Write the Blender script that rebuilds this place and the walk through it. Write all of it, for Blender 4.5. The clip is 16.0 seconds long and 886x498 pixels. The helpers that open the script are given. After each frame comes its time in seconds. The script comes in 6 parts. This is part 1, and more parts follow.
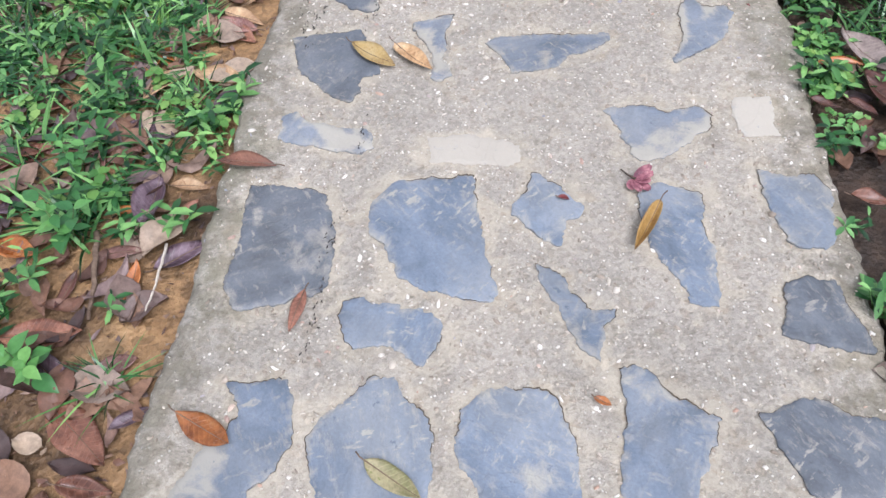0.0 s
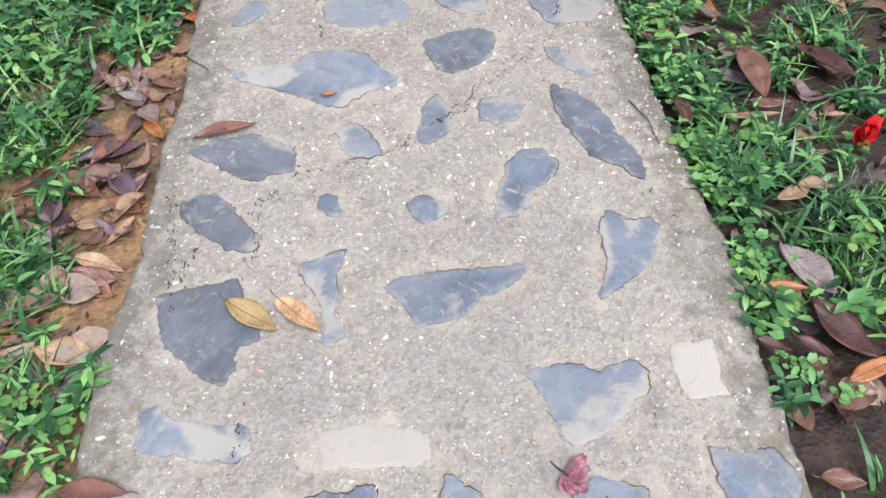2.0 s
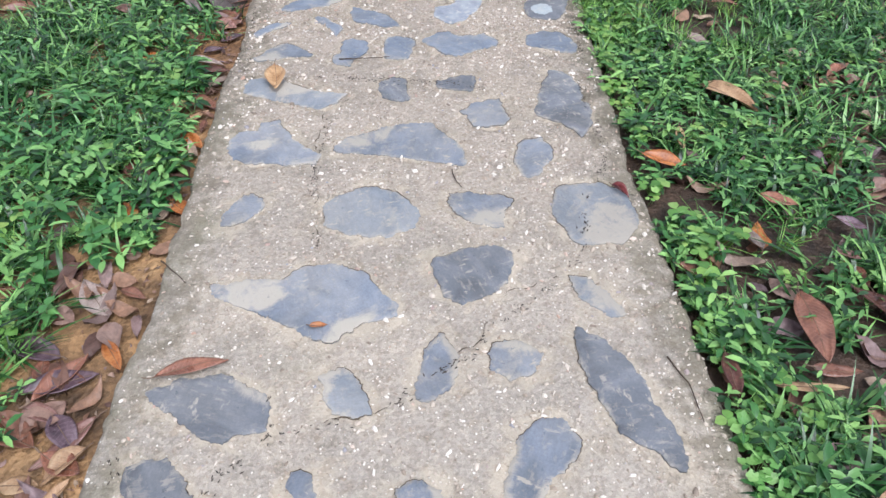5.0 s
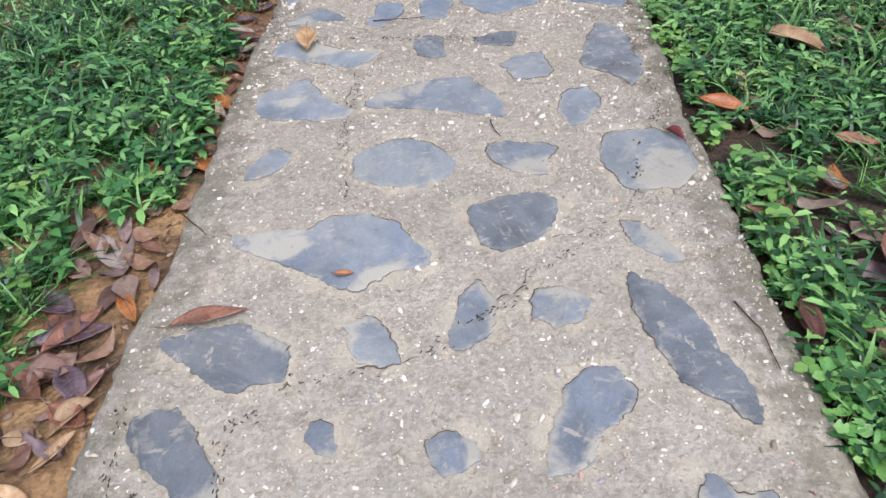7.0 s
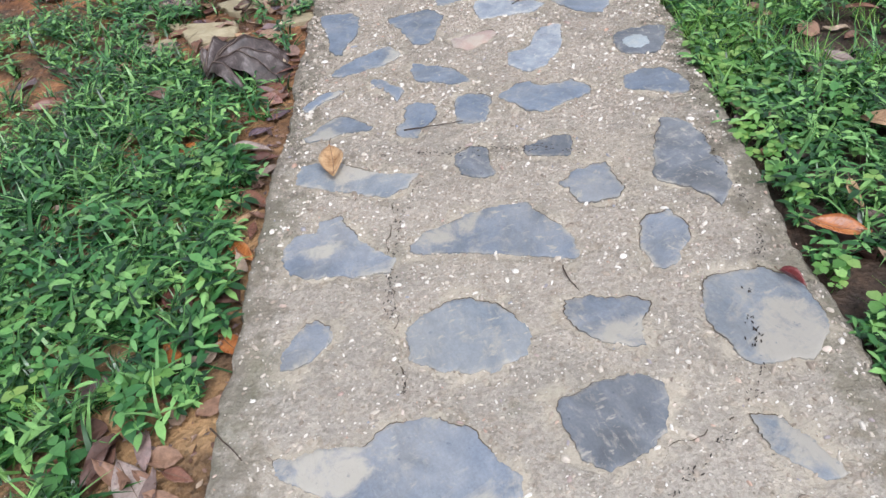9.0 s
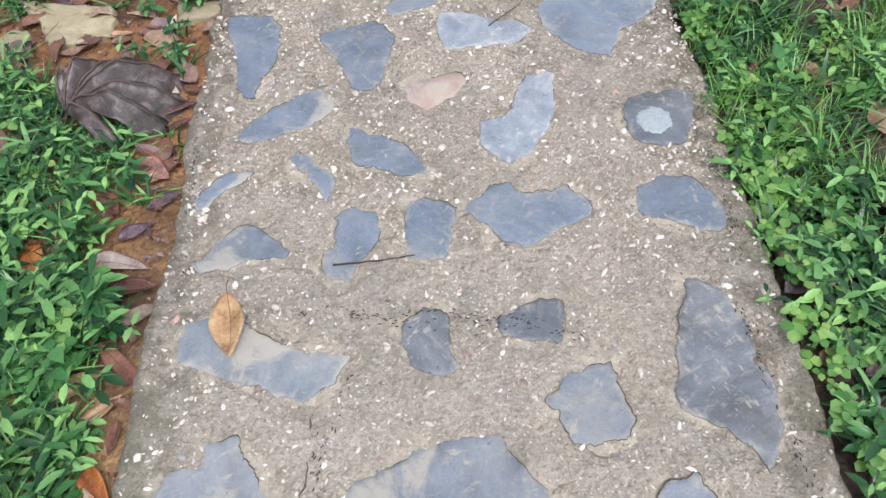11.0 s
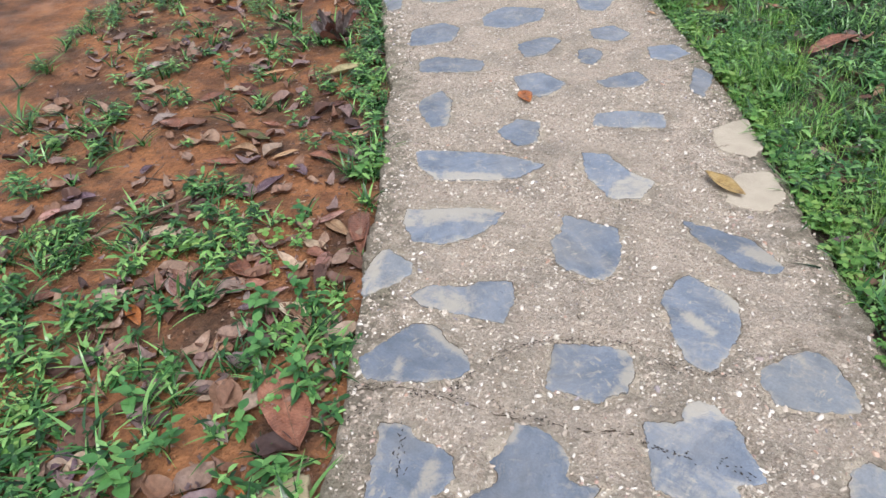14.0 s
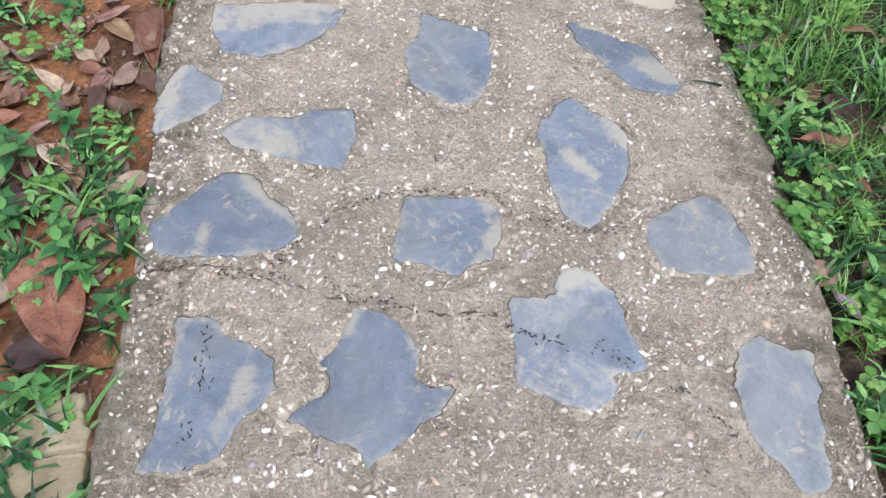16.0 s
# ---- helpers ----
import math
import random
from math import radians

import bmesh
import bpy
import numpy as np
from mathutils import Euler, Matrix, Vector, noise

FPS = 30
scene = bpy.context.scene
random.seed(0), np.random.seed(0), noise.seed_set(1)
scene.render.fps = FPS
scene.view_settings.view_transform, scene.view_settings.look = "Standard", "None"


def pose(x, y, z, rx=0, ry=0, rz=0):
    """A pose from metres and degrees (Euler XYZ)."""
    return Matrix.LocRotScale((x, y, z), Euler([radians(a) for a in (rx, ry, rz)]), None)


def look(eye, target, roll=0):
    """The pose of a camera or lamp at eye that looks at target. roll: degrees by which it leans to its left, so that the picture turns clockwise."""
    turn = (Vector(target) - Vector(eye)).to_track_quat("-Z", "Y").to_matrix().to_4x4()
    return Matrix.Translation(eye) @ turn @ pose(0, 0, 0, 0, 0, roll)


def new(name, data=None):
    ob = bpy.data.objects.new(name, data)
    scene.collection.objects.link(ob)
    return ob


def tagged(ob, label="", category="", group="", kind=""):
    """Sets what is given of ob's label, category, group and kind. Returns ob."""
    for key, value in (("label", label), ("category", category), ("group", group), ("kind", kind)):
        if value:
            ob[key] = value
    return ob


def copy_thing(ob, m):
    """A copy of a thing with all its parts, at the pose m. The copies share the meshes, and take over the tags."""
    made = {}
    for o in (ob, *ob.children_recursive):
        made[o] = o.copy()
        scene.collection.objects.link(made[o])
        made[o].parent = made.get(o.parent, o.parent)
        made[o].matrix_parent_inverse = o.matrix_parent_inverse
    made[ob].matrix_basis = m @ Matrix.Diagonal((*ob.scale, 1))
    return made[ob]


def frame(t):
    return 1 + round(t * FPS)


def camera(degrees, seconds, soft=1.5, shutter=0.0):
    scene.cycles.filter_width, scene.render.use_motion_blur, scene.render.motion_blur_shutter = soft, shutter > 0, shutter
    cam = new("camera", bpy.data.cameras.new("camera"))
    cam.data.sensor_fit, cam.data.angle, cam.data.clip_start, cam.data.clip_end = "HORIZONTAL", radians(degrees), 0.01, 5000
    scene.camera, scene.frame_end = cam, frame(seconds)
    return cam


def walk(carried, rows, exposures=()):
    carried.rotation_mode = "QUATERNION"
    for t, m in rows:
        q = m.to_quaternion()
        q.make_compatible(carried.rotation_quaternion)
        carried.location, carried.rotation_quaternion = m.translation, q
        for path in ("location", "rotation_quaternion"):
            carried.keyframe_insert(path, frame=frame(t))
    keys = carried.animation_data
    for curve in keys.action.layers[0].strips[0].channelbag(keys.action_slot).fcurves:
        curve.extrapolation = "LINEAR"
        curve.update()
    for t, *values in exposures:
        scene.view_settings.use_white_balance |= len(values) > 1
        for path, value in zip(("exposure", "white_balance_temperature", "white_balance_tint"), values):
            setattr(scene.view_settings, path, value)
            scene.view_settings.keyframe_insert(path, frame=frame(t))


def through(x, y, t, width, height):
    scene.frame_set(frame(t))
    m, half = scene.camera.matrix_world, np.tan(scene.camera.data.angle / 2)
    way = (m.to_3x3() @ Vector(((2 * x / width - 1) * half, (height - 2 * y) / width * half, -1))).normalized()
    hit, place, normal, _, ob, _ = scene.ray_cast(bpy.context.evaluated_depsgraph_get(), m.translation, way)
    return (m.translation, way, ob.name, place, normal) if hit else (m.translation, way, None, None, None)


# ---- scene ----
cam = camera(63.5, 16.0, 1.45)
PATH = [
    (0, (0.086, 0.105, 1.252), (-0.05, 1.224, -0.401), -3.3),
    (0.5, (0.112, 0.287, 1.246), (-0.014, 1.435, -0.386), -4.7),
    (1, (0.129, 0.421, 1.278), (0.055, 1.594, -0.34), -4.1),
    (1.5, (0.161, 0.571, 1.319), (0.147, 1.809, -0.252), -2.6),
    (2, (0.179, 0.661, 1.311), (0.185, 1.912, -0.249), -2.2),
    (2.5, (0.187, 0.786, 1.343), (0.203, 2.068, -0.192), -0.2),
    (3, (0.179, 0.885, 1.367), (0.171, 2.195, -0.145), -0.6),
    (3.5, (0.2, 0.922, 1.356), (0.248, 2.24, -0.148), 1.8),
    (4, (0.204, 0.973, 1.354), (0.174, 2.284, -0.156), -1.8),
    (4.5, (0.186, 1.059, 1.364), (0.183, 2.463, -0.06), 0.2),
    (5, (0.218, 1.158, 1.362), (0.181, 2.596, -0.027), -0.3),
    (5.2, (0.254, 1.189, 1.322), (0.217, 2.631, -0.063), -1.2),
    (7.3, (0.244, 1.138, 1.125), (0.06, 2.605, -0.223), -4.9),
    (7.5, (0.235, 1.131, 1.127), (0.079, 2.575, -0.249), -6.1),
    (8, (0.225, 1.158, 1.149), (0.06, 2.505, -0.319), -8.1),
    (8.5, (0.163, 1.302, 1.234), (0.064, 2.705, -0.188), -6.6),
    (9, (0.1, 1.657, 1.225), (-0.11, 3.134, -0.108), -9.9),
    (9.5, (0.129, 2.009, 1.231), (-0.036, 3.484, -0.109), -11.0),
    (9.7, (0.13, 2.097, 1.29), (-0.039, 3.557, -0.066), -10.2),
    (11.8, (0.067, 2.907, 1.358), (-0.005, 3.969, -0.335), -3.0),
    (12, (0.061, 2.946, 1.37), (-0.031, 4.019, -0.316), -3.1),
    (12.5, (0.025, 3.092, 1.33), (-0.085, 4.387, -0.19), -1.7),
    (12.6, (-0.021, 3.169, 1.328), (-0.117, 4.496, -0.165), -2.4),
    (12.9, (-0.07, 3.384, 1.425), (-0.192, 4.834, 0.053), -2.0),
    (13, (-0.089, 3.391, 1.432), (-0.235, 4.886, 0.111), -1.0),
    (13.2, (-0.151, 3.522, 1.456), (-0.35, 5.035, 0.164), 1.6),
    (13.5, (-0.137, 3.859, 1.462), (-0.652, 5.296, 0.17), -4.0),
    (14, (-0.162, 4.101, 1.45), (-0.624, 5.641, 0.26), -3.7),
    (14.5, (-0.284, 4.273, 1.427), (-0.465, 5.881, 0.252), -1.0),
    (14.9, (-0.254, 4.35, 1.246), (-0.375, 5.895, -0.019), 0.2),
    (15, (-0.255, 4.387, 1.226), (-0.363, 5.825, -0.16), 0.5),
    (15.1, (-0.251, 4.436, 1.22), (-0.351, 5.748, -0.285), 1.2),
    (15.5, (-0.192, 4.562, 1.22), (-0.36, 5.689, -0.423), 1.3),
    (16, (-0.146, 4.573, 1.268), (-0.208, 5.721, -0.368), 4.6),
]
EXPOSURES = ((0, 0.70, 5800, 15), (1, 0.73, 5800, 15), (2.5, 0.73, 5820, 15), (5, 0.72, 5900, 15), (8, 0.57, 5870, 14), (9.5, 0.62, 5950, 13), (12, 0.64, 5940, 13), (13, 0.67, 6170, 13), (14.5, 0.57, 6120, 15), (16, 0.62, 5900, 14))
walk(cam, [(t, look(eye, target, roll)) for t, eye, target, roll in PATH], EXPOSURES)

# ---- light: a bright overcast sky, filtered from above ----
world = bpy.data.worlds.new("overcast_sky")
scene.world = world
world.use_nodes = True
wn, wl = world.node_tree.nodes, world.node_tree.links
sky = wn.new("ShaderNodeTexSky")
sky.sky_type, sky.sun_disc = "NISHITA", False
sky.sun_elevation, sky.sun_rotation = radians(62), radians(150)
sky.air_density, sky.dust_density = 1.0, 4.0
cloud = wn.new("ShaderNodeHueSaturation")
cloud.inputs["Saturation"].default_value = 0.22
wl.new(sky.outputs[0], cloud.inputs["Color"])
wl.new(cloud.outputs[0], wn["Background"].inputs[0])
wn["Background"].inputs[1].default_value = 0.13
sun = new("sun", bpy.data.lights.new("sun", "SUN"))
sun.data.energy, sun.data.angle, sun.data.color = 1.2, radians(35), (1.0, 0.97, 0.92)
sun.matrix_world = pose(0, 0, 20, 28, 0, 30)


from mathutils import geometry


# ---- materials ----
class Mat:
    """A node material, built up step by step."""

    def __init__(self, name, rough=0.8, spec=0.4):
        self.m = bpy.data.materials.new(name)
        self.m.use_nodes = True
        self.n, self.l = self.m.node_tree.nodes, self.m.node_tree.links
        self.b = self.n["Principled BSDF"]
        self.b.inputs["Roughness"].default_value = rough
        self.b.inputs["Specular IOR Level"].default_value = spec
        self.co = self.n.new("ShaderNodeTexCoord").outputs["Object"]

    def link(self, a, b):
        self.l.new(a, b)

    def world_co(self):
        self.co = self.n.new("ShaderNodeNewGeometry").outputs["Position"]
        return self

    def shifted(self, reach=9.0):
        """Moves the pattern by each object's own random number."""
        info, add = self.n.new("ShaderNodeObjectInfo"), self.n.new("ShaderNodeVectorMath")
        mul = self.n.new("ShaderNodeMath")
        mul.operation, mul.inputs[1].default_value = "MULTIPLY", reach
        self.link(info.outputs["Random"], mul.inputs[0])
        self.link(self.co, add.inputs[0])
        self.link(mul.outputs[0], add.inputs[1])
        self.co = add.outputs[0]
        return self

    def stretched(self, sx, sy, sz, turn=0.0):
        mp = self.n.new("ShaderNodeMapping")
        mp.inputs["Scale"].default_value = (sx, sy, sz)
        mp.inputs["Rotation"].default_value = (0, 0, radians(turn))
        self.link(self.co, mp.inputs["Vector"])
        return mp.outputs[0]

    def noise(self, scale, detail=4.0, rough=0.55, co=None, warp=0.0):
        t = self.n.new("ShaderNodeTexNoise")
        t.inputs["Scale"].default_value, t.inputs["Detail"].default_value = scale, detail
        t.inputs["Roughness"].default_value, t.inputs["Distortion"].default_value = rough, warp
        self.link(co or self.co, t.inputs["Vector"])
        return t.outputs["Fac"]

    def cells(self, scale, out="Distance", co=None):
        t = self.n.new("ShaderNodeTexVoronoi")
        t.inputs["Scale"].default_value = scale
        self.link(co or self.co, t.inputs["Vector"])
        return t.outputs[out]

    def ramp(self, fac, *stops):
        r = self.n.new("ShaderNodeValToRGB")
        while len(r.color_ramp.elements) < len(stops):
            r.color_ramp.elements.new(1.0)
        for e, (p, c) in zip(r.color_ramp.elements, stops):
            e.position = p
            e.color = (c, c, c, 1) if isinstance(c, (int, float)) else (*c, 1)
        self.link(fac, r.inputs[0])
        return r.outputs[0]

    def mix(self, a, b, fac, how="MIX"):
        x = self.n.new("ShaderNodeMix")
        x.data_type, x.blend_type = "RGBA", how
        for value, slot in ((fac, x.inputs[0]), (a, x.inputs[6]), (b, x.inputs[7])):
            if isinstance(value, (int, float)):
                slot.default_value = value
            elif isinstance(value, tuple):
                slot.default_value = (*value, 1)
            else:
                self.link(value, slot)
        return x.outputs[2]

    def math(self, how, a, b):
        x = self.n.new("ShaderNodeMath")
        x.operation = how
        for value, slot in ((a, x.inputs[0]), (b, x.inputs[1])):
            if isinstance(value, (int, float)):
                slot.default_value = value
            else:
                self.link(value, slot)
        return x.outputs[0]

    def axis(self, which):
        s = self.n.new("ShaderNodeSeparateXYZ")
        self.link(self.co, s.inputs[0])
        return s.outputs[which]

    def island(self):
        return self.n.new("ShaderNodeNewGeometry").outputs["Random Per Island"]

    def own(self):
        return self.n.new("ShaderNodeObjectInfo").outputs["Random"]

    def colour(self, socket):
        self.link(socket, self.b.inputs["Base Color"])
        return self

    def bump(self, height, far=0.002, strength=1.0):
        x = self.n.new("ShaderNodeBump")
        x.inputs["Distance"].default_value, x.inputs["Strength"].default_value = far, strength
        self.link(height, x.inputs["Height"])
        if self.b.inputs["Normal"].is_linked:
            self.link(self.b.inputs["Normal"].links[0].from_socket, x.inputs["Normal"])
        self.link(x.outputs[0], self.b.inputs["Normal"])
        return self

    def gloss(self, socket):
        self.link(socket, self.b.inputs["Roughness"])
        return self

    def glow_through(self, amount):
        """Thin green leaves let some light through."""
        self.b.inputs["Subsurface Weight"].default_value = 0.0
        t, mx = self.n.new("ShaderNodeBsdfTranslucent"), self.n.new("ShaderNodeMixShader")
        src = self.b.inputs["Base Color"].links[0].from_socket
        self.link(src, t.inputs["Color"])
        mx.inputs[0].default_value = amount
        self.link(self.b.outputs[0], mx.inputs[1])
        self.link(t.outputs[0], mx.inputs[2])
        self.link(mx.outputs[0], self.n["Material Output"].inputs["Surface"])
        return self


def concrete_material():
    m = Mat("weathered_concrete", 0.85, 0.3).world_co()
    base = m.ramp(m.noise(2.2, 5, 0.6), (0.3, (0.335, 0.307, 0.264)), (0.5, (0.395, 0.36, 0.308)), (0.72, (0.47, 0.425, 0.357)))
    tan = m.ramp(m.math("ADD", m.math("MULTIPLY", m.axis(1), 0.1), m.math("MULTIPLY", m.noise(0.9, 3), 0.25)), (0.32, 0.0), (0.62, 0.55))
    base = m.mix(base, (0.70, 0.59, 0.478), tan)
    sandy = m.ramp(m.noise(1.7, 7, 0.65), (0.52, 0.0), (0.64, 0.5))
    base = m.mix(base, (0.47, 0.415, 0.328), sandy)
    damp = m.ramp(m.noise(4.5, 7, 0.7, warp=0.6), (0.46, 0.0), (0.66, 0.6))
    base = m.mix(base, (0.285, 0.265, 0.225), damp)
    halo = m.n.new("ShaderNodeAttribute")
    halo.attribute_name = "halo"
    skim = m.ramp(m.math("ADD", m.noise(11, 7, 0.66, warp=0.6), m.math("MULTIPLY", halo.outputs["Fac"], 0.24)), (0.58, 0.0), (0.74, 0.75))
    base = m.mix(base, m.ramp(m.noise(6, 4), (0.35, (0.41, 0.362, 0.282)), (0.65, (0.50, 0.443, 0.348))), skim)
    bared = m.math("SUBTRACT", 1.0, m.math("MULTIPLY", skim, 0.75))
    coarse = m.ramp(m.math("MULTIPLY", m.axis(1), 0.1), (0.2, 0.22), (0.46, 1.0))
    gravelly = m.math("MULTIPLY", bared, coarse)
    grain = m.noise(330, 4, 0.75)
    base = m.mix(base, m.ramp(grain, (0.34, 0.55), (0.5, 0.95), (0.66, 1.2)), m.math("MULTIPLY", bared, 0.48), "MULTIPLY")
    grit = m.cells(125, "Color")
    base = m.mix(base, m.ramp(grit, (0.1, (0.56, 0.50, 0.43)), (0.5, (0.98, 0.97, 0.96)), (0.9, (1.5, 1.46, 1.4))), m.math("MULTIPLY", bared, 0.38), "MULTIPLY")
    chip = m.math("MULTIPLY", m.ramp(m.cells(85), (0.20, 1.0), (0.27, 0.0)), m.ramp(m.noise(40, 2), (0.5, 0.0), (0.56, 1.0)))
    base = m.mix(base, m.ramp(m.cells(85, "Color"), (0.2, (0.50, 0.43, 0.34)), (0.6, (0.78, 0.74, 0.66))), m.math("MULTIPLY", chip, bared))
    flake = m.ramp(m.cells(48, "Color"), (0.1, (0.76, 0.69, 0.61)), (0.45, (1, 1, 1)), (0.75, (1, 0.99, 0.97)), (0.95, (1.3, 1.26, 1.2)))
    base = m.mix(base, flake, m.ramp(m.noise(33, 3), (0.45, 0.0), (0.55, 0.5)), "MULTIPLY")
    stain = m.n.new("ShaderNodeAttribute")
    stain.attribute_name = "edge"
    grime = m.ramp(m.math("ADD", m.noise(16, 6, 0.7), m.math("MULTIPLY", stain.outputs["Fac"], 0.22)), (0.58, 0.0), (0.74, 0.7))
    base = m.mix(base, m.ramp(m.noise(9), (0.4, (0.14, 0.125, 0.09)), (0.6, (0.21, 0.185, 0.13))), grime)
    moss = m.ramp(m.math("ADD", m.noise(3.1, 6, 0.7), m.math("MULTIPLY", stain.outputs["Fac"], 0.12)), (0.60, 0.0), (0.74, 0.45))
    base = m.mix(base, (0.20, 0.20, 0.13), moss)
    # Shade in the ridges' hollows and in pits, mixed into the base colour.
    crease_shade = m.ramp(m.noise(38, 6, 0.7, m.stretched(1.0, 1.6, 1.0, 10), 0.8), (0.33, 0.42), (0.41, 0.0))
    base = m.mix(base, (0.25, 0.21, 0.165), m.math("MULTIPLY", crease_shade, gravelly))
    pit_shade = m.ramp(m.noise(75, 3, 0.6), (0.31, 0.8), (0.36, 0.0))
    base = m.mix(base, (0.14, 0.12, 0.10), m.math("MULTIPLY", pit_shade, gravelly))
    rough = m.math("MULTIPLY", gravelly, m.noise(95, 4, 0.65))
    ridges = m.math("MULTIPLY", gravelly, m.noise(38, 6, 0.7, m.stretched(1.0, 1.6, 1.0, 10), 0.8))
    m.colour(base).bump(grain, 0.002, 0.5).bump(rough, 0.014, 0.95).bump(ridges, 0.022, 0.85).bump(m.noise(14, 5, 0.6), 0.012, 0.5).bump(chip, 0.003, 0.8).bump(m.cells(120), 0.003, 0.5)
    return m.m


def slate_material(name, low, mid, high, film, cover, rough=0.5, haze=0.26):
    """Riven slate: foliation streaks, and a worn film of cement left on it."""
    m = Mat(name, rough, 0.45).shifted()
    streak = m.noise(6, 4, 0.55, m.stretched(1.0, 1.5, 1.0, 25), 0.9)
    base = m.ramp(streak, (0.28, low), (0.5, mid), (0.74, high))
    fine = m.noise(26, 7, 0.72, m.stretched(1.0, 1.6, 1.0, 25), 0.5)
    base = m.mix(base, m.ramp(fine, (0.32, 0.8), (0.5, 1.0), (0.7, 1.16)), 0.6, "MULTIPLY")
    base = m.mix(base, m.ramp(m.noise(160, 3, 0.7), (0.35, 0.8), (0.65, 1.15)), 0.5, "MULTIPLY")
    ledge = m.ramp(m.noise(5, 4, 0.5, m.stretched(1.0, 1.6, 1.0, 40), 1.2), (0.44, 0.0), (0.455, 0.6), (0.56, 0.6), (0.57, 1.0))
    worn, left = m.n.new("ShaderNodeAttribute"), m.n.new("ShaderNodeAttribute")
    worn.attribute_name, left.attribute_name = "rim", "film"
    broken = m.math("ADD", m.math("MULTIPLY", m.noise(9, 8, 0.72, warp=0.9), 0.75), m.math("MULTIPLY", m.noise(55, 4, 0.7, m.stretched(1.0, 0.5, 1.0, 25)), 0.25))
    reach = m.math("ADD", broken, m.math("MULTIPLY", worn.outputs["Fac"], 0.085))
    reach = m.math("ADD", reach, m.math("MULTIPLY", left.outputs["Fac"], 0.17))
    patch = m.ramp(reach, (cover - 0.03, 0.0), (cover + 0.04, 0.35), (cover + 0.12, 0.8))
    scuff = m.ramp(m.noise(24, 6, 0.75, m.stretched(1.0, 2.6, 1.0, 70)), (0.53, 0.0), (0.66, 0.5))
    fleck = m.ramp(m.noise(60, 4, 0.6, m.stretched(1.0, 0.4, 1.0, 25)), (0.60, 0.0), (0.67, 0.75))
    flecked = m.ramp(m.noise(5, 3), (0.40, 0.12), (0.58, 1.0))
    base = m.mix(m.mix(base, film, m.math("MULTIPLY", scuff, flecked)), film, m.math("MULTIPLY", fleck, flecked))
    base = m.mix(base, film, m.ramp(m.noise(3.5, 5, 0.6, warp=0.5), (0.44, 0.02), (0.68, haze)))
    base = m.mix(base, film, patch)
    nick = m.ramp(m.noise(38, 5, 0.7), (0.30, 0.75), (0.36, 0.0))
    base = m.mix(base, low, nick)
    tone = m.ramp(m.own(), (0.0, 0.86), (1.0, 1.1))
    m.colour(m.mix(base, tone, 1.0, "MULTIPLY"))
    m.gloss(m.ramp(m.noise(16, 4), (0.35, 0.42), (0.7, 0.75)))
    return m.bump(ledge, 0.003, 0.35).bump(fine, 0.003, 0.6).bump(m.noise(130, 3), 0.0012, 0.5).bump(patch, 0.0016, 0.6).m


def sand_material(name, a, b):
    m = Mat(name, 0.9, 0.25).world_co()
    base = m.ramp(m.noise(12, 5, 0.6), (0.3, a), (0.7, b))
    base = m.mix(base, m.ramp(m.noise(380, 3, 0.7), (0.32, 0.6), (0.66, 1.1)), 0.6, "MULTIPLY")
    return m.colour(base).bump(m.noise(300, 3), 0.0015, 0.5).bump(m.noise(40, 4), 0.003, 0.4).m


def pebble_material():
    m = Mat("pebble_mix", 0.6, 0.4)
    c = m.ramp(m.island(), (0.0, (0.24, 0.195, 0.15)), (0.2, (0.36, 0.30, 0.235)), (0.5, (0.50, 0.43, 0.35)), (0.72, (0.60, 0.54, 0.45)), (0.86, (0.82, 0.78, 0.71)), (0.93, (0.72, 0.66, 0.58)), (0.96, (0.50, 0.32, 0.23)), (1.0, (0.30, 0.31, 0.34)))
    return m.colour(m.mix(c, m.ramp(m.noise(240, 3), (0.3, 0.75), (0.7, 1.05)), 0.6, "MULTIPLY")).bump(m.noise(300, 3), 0.001, 0.5).m


def big_pebble_material():
    m = Mat("single_pebble", 0.6, 0.4)
    c = m.ramp(m.own(), (0.0, (0.40, 0.33, 0.26)), (0.3, (0.62, 0.55, 0.46)), (0.7, (0.82, 0.77, 0.69)), (0.86, (0.56, 0.40, 0.30)), (1.0, (0.34, 0.35, 0.38)))
    return m.colour(m.mix(c, m.ramp(m.noise(3, 4), (0.3, 0.75), (0.7, 1.05)), 0.6, "MULTIPLY")).m


